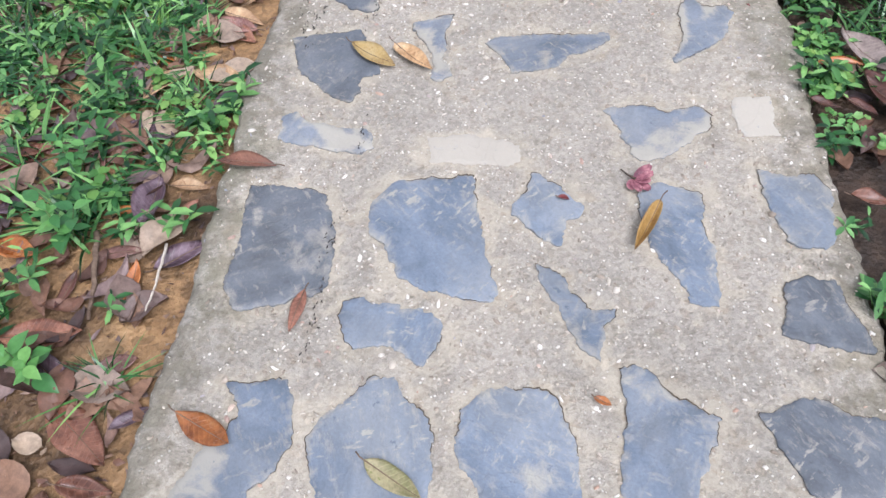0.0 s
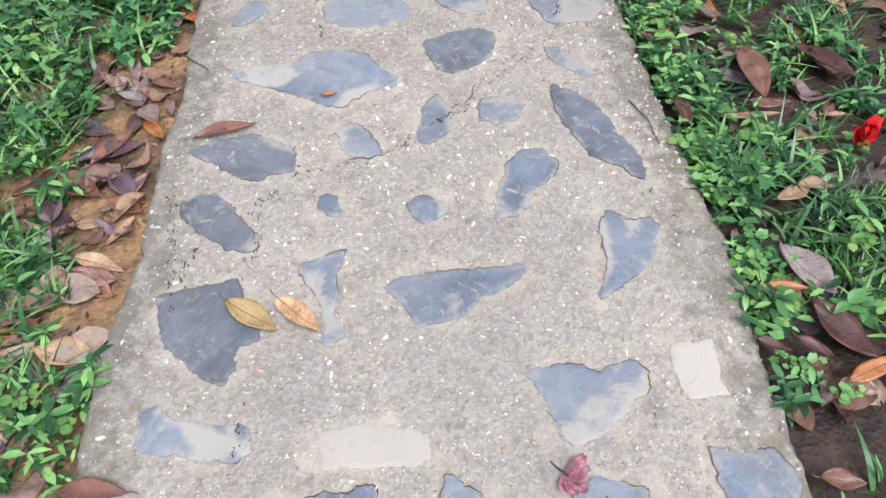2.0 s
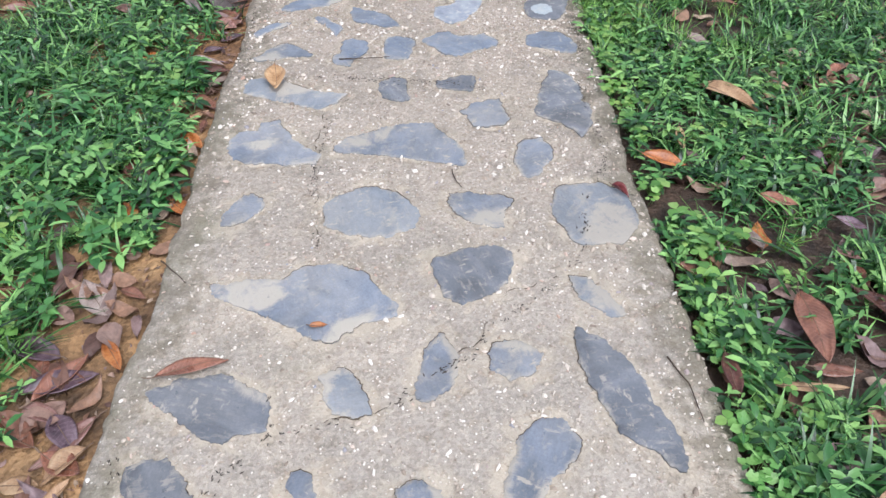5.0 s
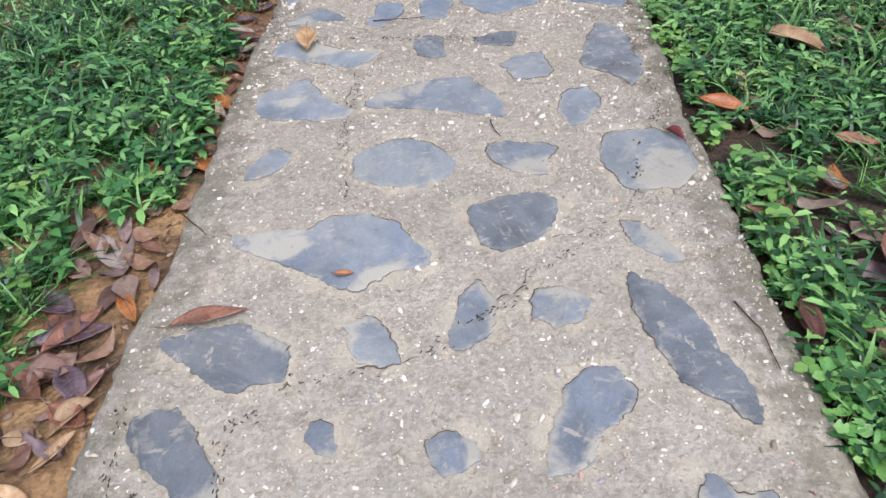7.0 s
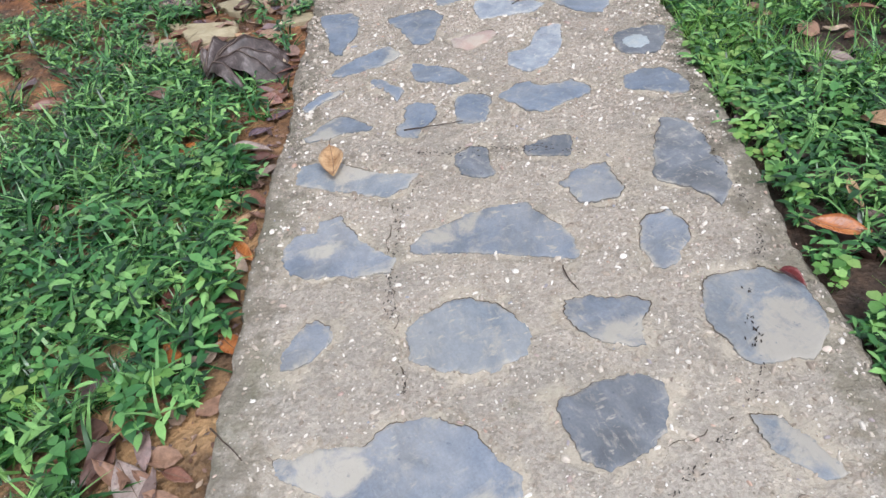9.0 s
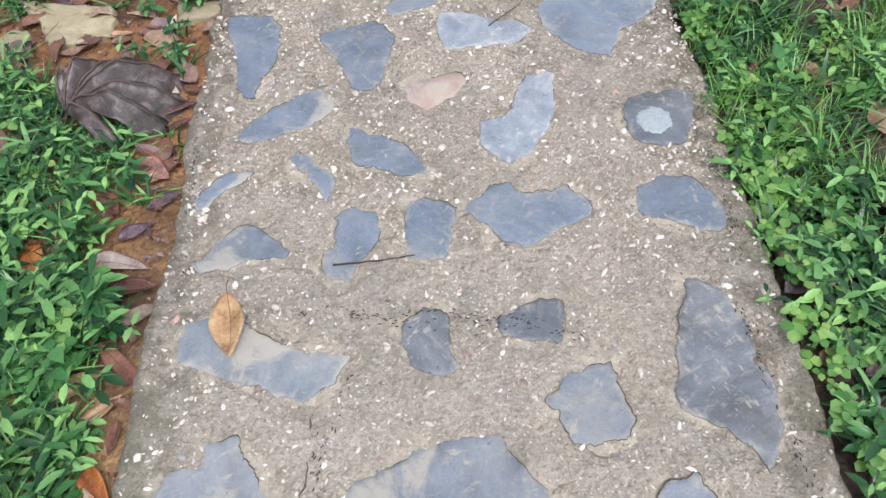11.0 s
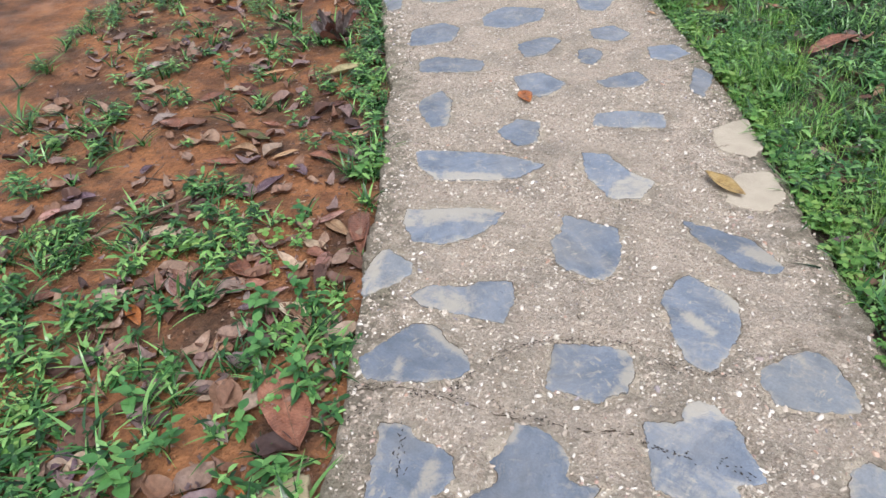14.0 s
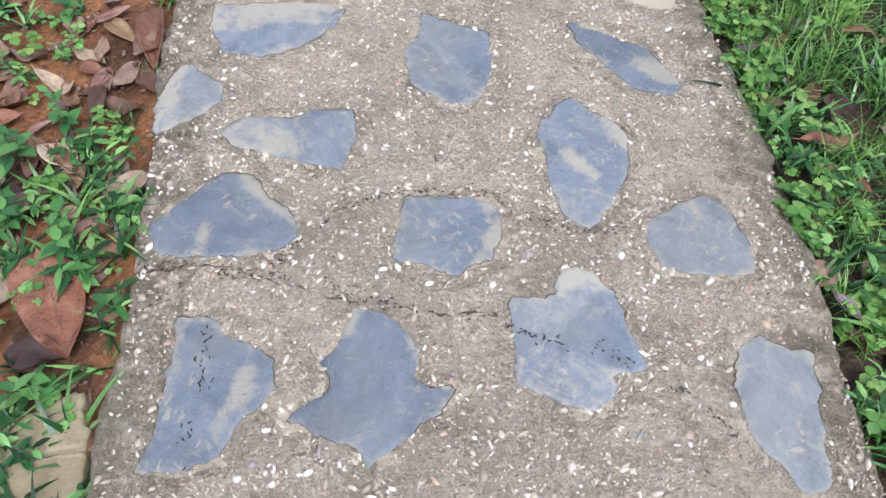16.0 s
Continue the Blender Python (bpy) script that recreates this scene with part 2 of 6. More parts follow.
def soil_material():
    m = Mat("red_brown_soil", 0.8, 0.35).world_co()
    red = m.ramp(m.noise(6, 6, 0.65), (0.3, (0.15, 0.062, 0.028)), (0.5, (0.245, 0.107, 0.045)), (0.72, (0.37, 0.165, 0.066)))
    ochre = m.ramp(m.noise(7, 6, 0.65), (0.3, (0.17, 0.098, 0.048)), (0.55, (0.36, 0.215, 0.10)), (0.75, (0.52, 0.34, 0.17)))
    along = m.math("ADD", m.axis(1), m.math("MULTIPLY", m.noise(1.5), 1.6))
    base = m.mix(ochre, red, m.ramp(m.math("MULTIPLY", along, 0.1), (0.38, 0.0), (0.56, 1.0)))
    # Dark humus, deepened further to stand in for shade between the plants.
    humus = m.ramp(m.noise(14, 5), (0.3, (0.022, 0.015, 0.011)), (0.7, (0.08, 0.05, 0.032)))
    side = m.math("ADD", m.axis(0), m.math("MULTIPLY", m.noise(2.5), 0.3))
    base = m.mix(base, humus, m.ramp(side, (0.3, 0.0), (0.6, 1.0)))
    base = m.mix(base, humus, m.ramp(m.noise(3.2, 5, 0.6), (0.45, 0.0), (0.62, 0.8)))
    crumbs = m.ramp(m.cells(75, "Color"), (0.15, 0.45), (0.5, 1.0), (0.95, 1.3))
    base = m.mix(base, crumbs, 0.6, "MULTIPLY")
    m.colour(base).gloss(m.ramp(m.noise(5), (0.35, 0.38), (0.65, 0.85)))
    return m.bump(m.noise(28, 5, 0.7), 0.02, 0.7).bump(m.cells(80), 0.006, 0.6).m


def dead_leaf_material(name, dark, mid, light, rough=0.42, veins=0.3):
    """A dry or wet fallen leaf: side veins, blotches, pale midrib."""
    m = Mat(name, rough, 0.5)
    u, v = m.axis(0), m.math("ABSOLUTE", m.axis(1), 0.0)
    vein = m.math("SINE", m.math("MULTIPLY", m.math("SUBTRACT", u, m.math("MULTIPLY", v, 0.8)), 520.0), 0.0)
    vein = m.ramp(vein, (0.72, 0.0), (1.0, 1.0))
    m.shifted()
    base = m.ramp(m.noise(24, 5, 0.6, warp=0.4), (0.3, dark), (0.52, mid), (0.75, light))
    base = m.mix(base, light, m.math("MULTIPLY", vein, veins))
    base = m.mix(base, m.ramp(m.noise(140, 4, 0.7), (0.3, 0.55), (0.6, 1.1)), 0.55, "MULTIPLY")
    base = m.mix(base, m.ramp(m.own(), (0.0, 0.7), (1.0, 1.2)), 1.0, "MULTIPLY")
    spots = m.ramp(m.noise(70, 2), (0.66, 0.0), (0.7, 0.7))
    m.colour(m.mix(base, dark, spots)).gloss(m.ramp(m.noise(20), (0.3, rough - 0.12), (0.7, rough + 0.2)))
    return m.bump(vein, 0.0006, 0.6).bump(m.noise(60, 4), 0.002, 0.5).m


def green_material(name, low, mid, high, per_object=False, through=0.25, rough=0.42):
    m = Mat(name, rough, 0.5)
    fac = m.own() if per_object else m.island()
    base = m.ramp(fac, (0.0, low), (0.5, mid), (1.0, high))
    m.world_co()
    base = m.mix(base, m.ramp(m.noise(3.0, 3), (0.3, (0.62, 0.74, 0.78)), (0.7, (1.3, 1.15, 1.0))), 0.9, "MULTIPLY")
    base = m.mix(base, m.ramp(m.noise(120, 3), (0.3, 0.75), (0.7, 1.15)), 0.5, "MULTIPLY")
    return m.colour(base).bump(m.noise(150, 2), 0.001, 0.3).glow_through(through).m


def bark_material(name, a, b, rough=0.85):
    m = Mat(name, rough, 0.3)
    base = m.ramp(m.noise(40, 5, 0.65, m.stretched(0.4, 3, 3)), (0.3, a), (0.7, b))
    return m.colour(base).bump(m.noise(70, 4, 0.7, m.stretched(0.4, 3, 3)), 0.003, 0.8).m


CONCRETE = concrete_material()
SLATES = {
    "blue": slate_material("blue_grey_slate", (0.102, 0.129, 0.17), (0.155, 0.191, 0.245), (0.21, 0.248, 0.305), (0.41, 0.38, 0.315), 0.575),
    "grey": slate_material("grey_slate", (0.108, 0.13, 0.162), (0.165, 0.192, 0.234), (0.222, 0.25, 0.292), (0.41, 0.375, 0.305), 0.57),
    "dark": slate_material("dark_grey_slate", (0.07, 0.08, 0.095), (0.12, 0.134, 0.155), (0.18, 0.196, 0.218), (0.40, 0.37, 0.31), 0.60, 0.45, 0.12),
    "pale": slate_material("pale_filmed_slate", (0.14, 0.164, 0.192), (0.195, 0.222, 0.252), (0.26, 0.284, 0.308), (0.41, 0.375, 0.31), 0.56, 0.6),
    "spot": slate_material("pale_green_grey_stone", (0.22, 0.26, 0.275), (0.29, 0.33, 0.345), (0.37, 0.40, 0.41), (0.40, 0.40, 0.37), 0.6, 0.6),
    "white": slate_material("white_veined_slate", (0.14, 0.17, 0.21), (0.23, 0.262, 0.305), (0.36, 0.385, 0.41), (0.52, 0.50, 0.455), 0.56, 0.6),
    "pink": slate_material("pinkish_stone", (0.24, 0.18, 0.175), (0.36, 0.26, 0.225), (0.46, 0.33, 0.26), (0.44, 0.39, 0.32), 0.55, 0.7),
    "smear": slate_material("cement_smeared_slate", (0.24, 0.25, 0.265), (0.33, 0.335, 0.335), (0.40, 0.40, 0.385), (0.46, 0.41, 0.33), 0.49, 0.7),
    "sand": sand_material("cement_skim", (0.42, 0.37, 0.29), (0.51, 0.455, 0.36)),
}
SANDSTONE = slate_material("tan_sandstone", (0.22, 0.18, 0.105), (0.36, 0.305, 0.19), (0.46, 0.40, 0.26), (0.24, 0.19, 0.11), 0.54, 0.7)
PEBBLES, PEBBLE_ONE = pebble_material(), big_pebble_material()
SOIL = soil_material()
# Dirt in the cracks; also colours the shade strips beside the stones.
DIRT_AND_SHADE = Mat("crack_dirt_and_shade", 0.95, 0.1)
DIRT_AND_SHADE.colour(DIRT_AND_SHADE.ramp(DIRT_AND_SHADE.noise(200), (0.3, (0.05, 0.04, 0.03)), (0.7, (0.16, 0.13, 0.095))))
DIRT_AND_SHADE = DIRT_AND_SHADE.m
# Dark colour of the specks that stand in for ants.
ANT_DARK = Mat("ant_speck_dark", 0.7, 0.3)
ANT_DARK = ANT_DARK.colour(ANT_DARK.ramp(ANT_DARK.island(), (0.0, (0.02, 0.017, 0.015)), (1.0, (0.06, 0.045, 0.035)))).m
LEAVES = {
    "brown": dead_leaf_material("brown_leaf", (0.10, 0.04, 0.026), (0.235, 0.10, 0.062), (0.37, 0.185, 0.12), 0.28),
    "orange": dead_leaf_material("orange_brown_leaf", (0.20, 0.06, 0.018), (0.42, 0.145, 0.04), (0.55, 0.25, 0.09), 0.3),
    "tan": dead_leaf_material("tan_leaf", (0.22, 0.12, 0.06), (0.42, 0.26, 0.14), (0.58, 0.42, 0.25), 0.55),
    "pink": dead_leaf_material("pinkish_brown_leaf", (0.14, 0.065, 0.055), (0.29, 0.15, 0.12), (0.42, 0.26, 0.21), 0.3),
    "purple": dead_leaf_material("purple_black_leaf", (0.035, 0.022, 0.03), (0.12, 0.075, 0.09), (0.26, 0.19, 0.22), 0.3),
    "dark": dead_leaf_material("dark_brown_leaf", (0.04, 0.016, 0.013), (0.11, 0.042, 0.03), (0.18, 0.08, 0.055), 0.34),
    "grey": dead_leaf_material("grey_brown_leaf", (0.16, 0.115, 0.10), (0.30, 0.235, 0.205), (0.42, 0.35, 0.30), 0.6),
    "pale": dead_leaf_material("cream_leaf", (0.34, 0.24, 0.15), (0.60, 0.49, 0.34), (0.74, 0.65, 0.50), 0.65),
    "yellow": dead_leaf_material("yellow_leaf", (0.26, 0.15, 0.05), (0.53, 0.37, 0.14), (0.64, 0.49, 0.24), 0.45),
    "ochre": dead_leaf_material("ochre_leaf", (0.26, 0.13, 0.04), (0.52, 0.31, 0.09), (0.62, 0.42, 0.16), 0.5),
    "amber": dead_leaf_material("amber_leaf", (0.25, 0.13, 0.055), (0.48, 0.30, 0.15), (0.60, 0.43, 0.25), 0.5),
    "ivory": dead_leaf_material("yellow_green_leaf", (0.16, 0.17, 0.05), (0.42, 0.36, 0.19), (0.56, 0.51, 0.28), 0.5),
    "red": dead_leaf_material("dark_red_leaf", (0.09, 0.012, 0.015), (0.24, 0.05, 0.05), (0.36, 0.13, 0.12), 0.4),
    "green": dead_leaf_material("dull_green_leaf", (0.06, 0.07, 0.025), (0.14, 0.15, 0.05), (0.25, 0.23, 0.09), 0.5),
}
GRASS = green_material("grass_green", (0.008, 0.034, 0.012), (0.042, 0.142, 0.038), (0.26, 0.50, 0.16), False, 0.12, 0.26)
FINE_GRASS = green_material("fresh_grass_green", (0.06, 0.18, 0.03), (0.15, 0.35, 0.06), (0.32, 0.54, 0.13), False, 0.3, 0.32)
WEED = green_material("weed_green", (0.009, 0.04, 0.014), (0.05, 0.168, 0.045), (0.28, 0.53, 0.17), False, 0.12, 0.28)
CLOVER = green_material("light_clover_green", (0.08, 0.22, 0.055), (0.16, 0.35, 0.08), (0.32, 0.50, 0.15), False, 0.3, 0.35)
BROAD = green_material("broad_leaf_green", (0.055, 0.185, 0.06), (0.095, 0.27, 0.08), (0.16, 0.38, 0.11), True, 0.25, 0.35)
ROUND = green_material("light_round_leaf_green", (0.10, 0.30, 0.07), (0.19, 0.44, 0.11), (0.34, 0.58, 0.20), True, 0.3, 0.4)
STEM = green_material("green_stem", (0.09, 0.16, 0.05), (0.12, 0.2, 0.06), (0.15, 0.22, 0.08), True, 0.05)
TWIG = bark_material("dry_twig", (0.10, 0.065, 0.045), (0.24, 0.17, 0.12))
TWIG_DARK = bark_material("dark_twig", (0.035, 0.025, 0.02), (0.10, 0.07, 0.05))
TWIG_PALE = bark_material("bleached_twig", (0.42, 0.36, 0.29), (0.62, 0.56, 0.47))
DRIED = dead_leaf_material("shrivelled_grey_leaf", (0.028, 0.02, 0.018), (0.085, 0.062, 0.056), (0.27, 0.235, 0.225), 0.42, 0.06)
RIB = bark_material("leaf_rib", (0.07, 0.05, 0.042), (0.16, 0.12, 0.10), 0.6)
PETAL = Mat("red_petal", 0.45, 0.4)
PETAL = PETAL.colour(PETAL.ramp(PETAL.noise(60, 3), (0.3, (0.50, 0.008, 0.008)), (0.7, (0.80, 0.03, 0.02)))).m
PINK = Mat("withered_pink_petal", 0.5, 0.4)
PINK = PINK.colour(PINK.ramp(PINK.noise(45, 4), (0.35, (0.08, 0.03, 0.045)), (0.55, (0.25, 0.085, 0.11)), (0.75, (0.50, 0.24, 0.25)))).m
WHITE = Mat("white_petal", 0.5, 0.4)
WHITE = WHITE.colour(WHITE.ramp(WHITE.noise(80, 3), (0.3, (0.66, 0.68, 0.74)), (0.7, (0.82, 0.83, 0.86)))).m
ROCK = slate_material("brown_grey_rock", (0.09, 0.07, 0.06), (0.16, 0.125, 0.105), (0.24, 0.19, 0.16), (0.20, 0.17, 0.13), 0.6, 0.8)

# ---- the plan: edges of the path, height of the ground ----
EDGE_Y = (-3, 2.25, 3.1, 3.9, 4.55, 4.9, 5.2, 5.65, 6.2, 6.7, 7.24, 8.6, 12.0)
LEFT_X = (-0.55, -0.555, -0.62, -0.66, -0.71, -0.75, -0.81, -0.925, -1.05, -1.18, -1.34, -1.83, -3.3)
RIGHT_Y = (-3, 1.85, 2.25, 2.95, 3.5, 4.2, 4.8, 5.3, 5.7, 6.2, 6.6, 6.9, 7.67, 8.9, 12.0)
RIGHT_X = (0.85, 0.85, 0.82, 0.77, 0.75, 0.73, 0.70, 0.65, 0.60, 0.52, 0.44, 0.37, 0.22, -0.14, -1.5)


def left_edge(y):
    return np.interp(y, EDGE_Y, LEFT_X)


def right_edge(y):
    return np.interp(y, RIGHT_Y, RIGHT_X)


def rough_at(x, y, s, z=0.0):
    return noise.noise(Vector((x * s, y * s, z)))


def ground_z(x, y):
    """The soil beside the path: lower on the bare side, uneven everywhere."""
    base = -0.052 if x < (left_edge(y) + right_edge(y)) / 2 else -0.038
    return base + 0.014 * rough_at(x, y, 2.3, 3.1) + 0.006 * rough_at(x, y, 9.0, 7.7)


# ---- mesh helpers ----
def mesh_of(name, verts, faces, mat, smooth=True):
    me = bpy.data.meshes.new(name)
    me.from_pydata([tuple(map(float, v)) for v in verts], [], [tuple(map(int, f)) for f in faces])
    me.materials.append(mat)
    if smooth:
        me.polygons.foreach_set("use_smooth", [True] * len(me.polygons))
    me.update()
    return me


def tri_mesh(name, verts, tris, mat, smooth=True):
    """A large mesh of triangles straight from arrays."""
    me = bpy.data.meshes.new(name)
    me.vertices.add(len(verts))
    me.vertices.foreach_set("co", np.asarray(verts, np.float32).ravel())
    me.loops.add(3 * len(tris))
    me.loops.foreach_set("vertex_index", np.asarray(tris, np.int32).ravel())
    me.polygons.add(len(tris))
    me.polygons.foreach_set("loop_start", np.arange(0, 3 * len(tris), 3, dtype=np.int32))
    me.polygons.foreach_set("use_smooth", np.full(len(tris), smooth))
    me.update(calc_edges=True)
    me.materials.append(mat)
    return me


def child(name, me, parent, m=None, label=""):
    ob = new(name, me)
    ob.parent = parent
    if m is not None:
        ob.matrix_basis = m
    return tagged(ob, label)


def tube(points, radii, sides=6):
    """Vertices and faces of a round rod along points."""
    pts = [Vector(p) for p in points]
    verts, faces = [], []
    for i, p in enumerate(pts):
        way = (pts[min(i + 1, len(pts) - 1)] - pts[max(i - 1, 0)]).normalized()
        a = way.cross(Vector((0.13, 0.21, 1)) if abs(way.z) < 0.9 else Vector((1, 0, 0))).normalized()
        b = way.cross(a)
        for k in range(sides):
            w = 2 * math.pi * k / sides
            verts.append(p + radii[i] * (math.cos(w) * a + math.sin(w) * b))
    for i in range(len(pts) - 1):
        for k in range(sides):
            j = (k + 1) % sides
            faces.append((i * sides + k, i * sides + j, (i + 1) * sides + j, (i + 1) * sides + k))
    faces += [tuple(range(sides - 1, -1, -1)), tuple(range(len(verts) - sides, len(verts)))]
    return verts, faces


# ---- ground: one sheet to the horizon ----
def spaced(near0, near1, step, far):
    mid = list(np.arange(near0, near1 + step / 2, step))
    low, high, gap = [], [], step
    while (low[-1] if low else near0) > -far:
        gap *= 1.5
        low.append((low[-1] if low else near0) - gap)
        high.append((high[-1] if high else near1) + gap)
    return low[::-1] + mid + high


def build_ground():
    xs, ys = spaced(-3.6, 2.6, 0.035, 300), spaced(-0.2, 9.6, 0.035, 300)
    verts = [(x, y, ground_z(x, y)) for y in ys for x in xs]
    n = len(xs)
    faces = [(j * n + i, j * n + i + 1, (j + 1) * n + i + 1, (j + 1) * n + i) for j in range(len(ys) - 1) for i in range(n - 1)]
    tagged(new("ground", mesh_of("ground", verts, faces, SOIL)), "red-brown soil with humus and crumbs", "ground", kind="structure")


build_ground()


# ---- the concrete path ----
def build_path():
    ys = np.arange(-1.0, 11.0, 0.0133)
    across = np.concatenate([[0, 0.002, 0.006, 0.014, 0.026], np.linspace(0.045, 0.955, 96), [0.974, 0.986, 0.994, 0.998, 1.0]])
    drop = np.concatenate([[0.17, 0.030, 0.010, 0.0035, 0.001], np.zeros(96), [0.001, 0.0035, 0.010, 0.030, 0.17]])
    verts, n = [], len(across)
    for y in ys:
        a = left_edge(y) + 0.026 * rough_at(1, y, 3.1) + 0.014 * rough_at(2, y, 13) + 0.008 * rough_at(5, y, 41)
        b = right_edge(y) + 0.026 * rough_at(3, y, 3.1) + 0.014 * rough_at(4, y, 13) + 0.008 * rough_at(6, y, 41)
        for u, d in zip(across, drop):
            x = a + u * (b - a)
            z = -d * (1 + 0.35 * rough_at(x, y, 14, 2)) + 0.0022 * rough_at(x, y, 6) + 0.0012 * rough_at(x, y, 26)
            verts.append((x, y, z))
    faces = [(j * n + i, j * n + i + 1, (j + 1) * n + i + 1, (j + 1) * n + i) for j in range(len(ys) - 1) for i in range(n - 1)]
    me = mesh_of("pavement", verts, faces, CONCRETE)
    edge = np.interp(across, (0, 0.05, 0.14, 0.86, 0.95, 1), (1, 0.8, 0, 0, 0.8, 1))
    me.attributes.new("edge", "FLOAT", "POINT").data.foreach_set("value", np.tile(edge, len(ys)).astype(np.float32))
    return tagged(new("pavement", me),
                  "grey-beige pebbly concrete footpath set with slate pieces", "path", kind="structure")


PATH_SLAB = build_path()
OUTLINES = []


def ragged(x, y, corners, step=0.008, amount=0.007, seed=0.0):
    """Corner points from angles and reaches, with broken, uneven edges between them."""
    pts = [Vector((x + r * math.cos(radians(a)), y + r * math.sin(radians(a)))) for a, r in corners]
    line = []
    for i, p in enumerate(pts):
        q, before, after = pts[(i + 1) % len(pts)], pts[i - 1], pts[(i + 2) % len(pts)]
        k = max(2, round((q - p).length / step))
        for s in range(k):
            t = s / k
            straight = p.lerp(q, t)
            bowed = 0.5 * (2 * p + (q - before) * t + (2 * before - 5 * p + 4 * q - after) * t * t + (3 * p - before - 3 * q + after) * t ** 3)
            c = straight.lerp(bowed, 0.3)
            c += amount * Vector((rough_at(c.x, c.y, 32, seed), rough_at(c.x, c.y, 32, seed + 9)))
            c += 0.6 * amount * Vector((rough_at(c.x, c.y, 140, seed), rough_at(c.x, c.y, 140, seed + 5)))
            line.append(c)
    return line


def plate(line, rings, swell, seed):
    """A flat stone: rings of (scale, height) shrinking from the outline to its middle."""
    mid = sum(line, Vector((0, 0))) / len(line)
    verts, faces, n = [], [], len(line)
    for scale, z in rings:
        for c in line:
            d = c - mid
            p = mid + d * max(1 - (1 - scale) * 0.09 / max(d.length, 0.01), 0.62 * scale) if scale > 0.75 else mid + d * scale
            lift = 0.0 if z < 0 else swell * rough_at(p.x, p.y, 11, seed)
            verts.append((p.x - mid.x, p.y - mid.y, z + lift))
    verts.append((0, 0, rings[-1][1] + swell * rough_at(mid.x, mid.y, 11, seed)))
    for r in range(len(rings) - 1):
        for i in range(n):
            j = (i + 1) % n
            faces.append((r * n + i, r * n + j, (r + 1) * n + j, (r + 1) * n + i))
    last = (len(rings) - 1) * n
    faces += [(last + i, last + (i + 1) % n, len(verts) - 1) for i in range(n)]
    return mid, verts, faces


def inside(line, xy):
    """Which of the points xy lie within a closed outline."""
    p = np.array([(c.x, c.y) for c in line])
    q = np.roll(p, -1, 0)
    x, y = xy[:, :1], xy[:, 1:]
    cut = ((p[:, 1] > y) != (q[:, 1] > y)) & (x < (q[:, 0] - p[:, 0]) * (y - p[:, 1]) / (q[:, 1] - p[:, 1] + 1e-12) + p[:, 0])
    return cut.sum(1) % 2 == 1


def slab_piece(line, proud, deep=0.006, cell=0.010, films=()):
    """A stone with a steep broken edge and a nearly flat top. Also gives how near to its edge each vertex lies, 1 to 0."""
    n = len(line)
    mid = sum(line, Vector((0, 0))) / n
    p = np.array([(c.x - mid.x, c.y - mid.y) for c in line])
    if (p[:, 0] * np.roll(p[:, 1], -1) - p[:, 1] * np.roll(p[:, 0], -1)).sum() < 0:
        p = p[::-1]
    q = np.roll(p, -1, 0)
    low, high = p.min(0), p.max(0)
    gx, gy = np.meshgrid(np.arange(low[0], high[0], cell), np.arange(low[1], high[1], cell))
    spots = np.c_[gx.ravel(), gy.ravel()]
    spots[:, 0] += 0.5 * cell * (np.round((spots[:, 1] - low[1]) / cell) % 2)
    way = np.roll(p, -2, 0) - np.roll(p, 2, 0)
    side = np.c_[-way[:, 1], way[:, 0]] / (np.hypot(*way.T)[:, None] + 1e-9)
    spots = np.concatenate([(p + 0.0032 * side)[::2], spots])

    def reach(some):
        e = q - p
        t = np.clip(((some[:, None] - p) * e).sum(-1) / ((e * e).sum(-1) + 1e-12), 0, 1)
        return np.hypot(*np.moveaxis(some[:, None] - p - t[..., None] * e, -1, 0)).min(1)

    spots = spots[inside([Vector(c) for c in p], spots)]
    spots = spots[reach(spots) > 0.0016] if len(spots) else spots
    pts = [Vector(c) for c in np.concatenate([p, spots])]
    flat, _, tris, *_ = geometry.delaunay_2d_cdt(pts, [(i, (i + 1) % n) for i in range(n)], [], 1, 1e-6)
    xy = np.array([(v.x, v.y) for v in flat])
    far = reach(xy)
    z = proud * np.minimum(1.0, 0.55 + far / 0.007)
    verts = [(*c, h) for c, h in zip(xy, z)]
    base = len(verts)
    verts += [(*c, -deep) for c in p] + [(*c, 0.55 * proud) for c in p]
    faces = [tuple(f) for f in tris] + [(base + i, base + (i + 1) % n, base + n + (i + 1) % n, base + n + i) for i in range(n)]
    film = np.zeros(len(xy))
    for patch in films:
        k = np.array([(c.x - mid.x, c.y - mid.y) for c in patch])
        e = np.roll(k, -1, 0) - k
        t = np.clip(((xy[:, None] - k) * e).sum(-1) / ((e * e).sum(-1) + 1e-12), 0, 1)
        gap = np.hypot(*np.moveaxis(xy[:, None] - k - t[..., None] * e, -1, 0)).min(1)
        gap = np.where(inside([Vector(c) for c in k], xy), gap, -gap)
        film = np.maximum(film, np.clip(0.5 + gap / 0.024, 0, 1))
    far_all = np.concatenate([np.clip(1 - far / 0.02, 0, 1), np.ones(2 * n)])
    return mid, verts, faces, far_all, np.concatenate([film, np.zeros(2 * n)])


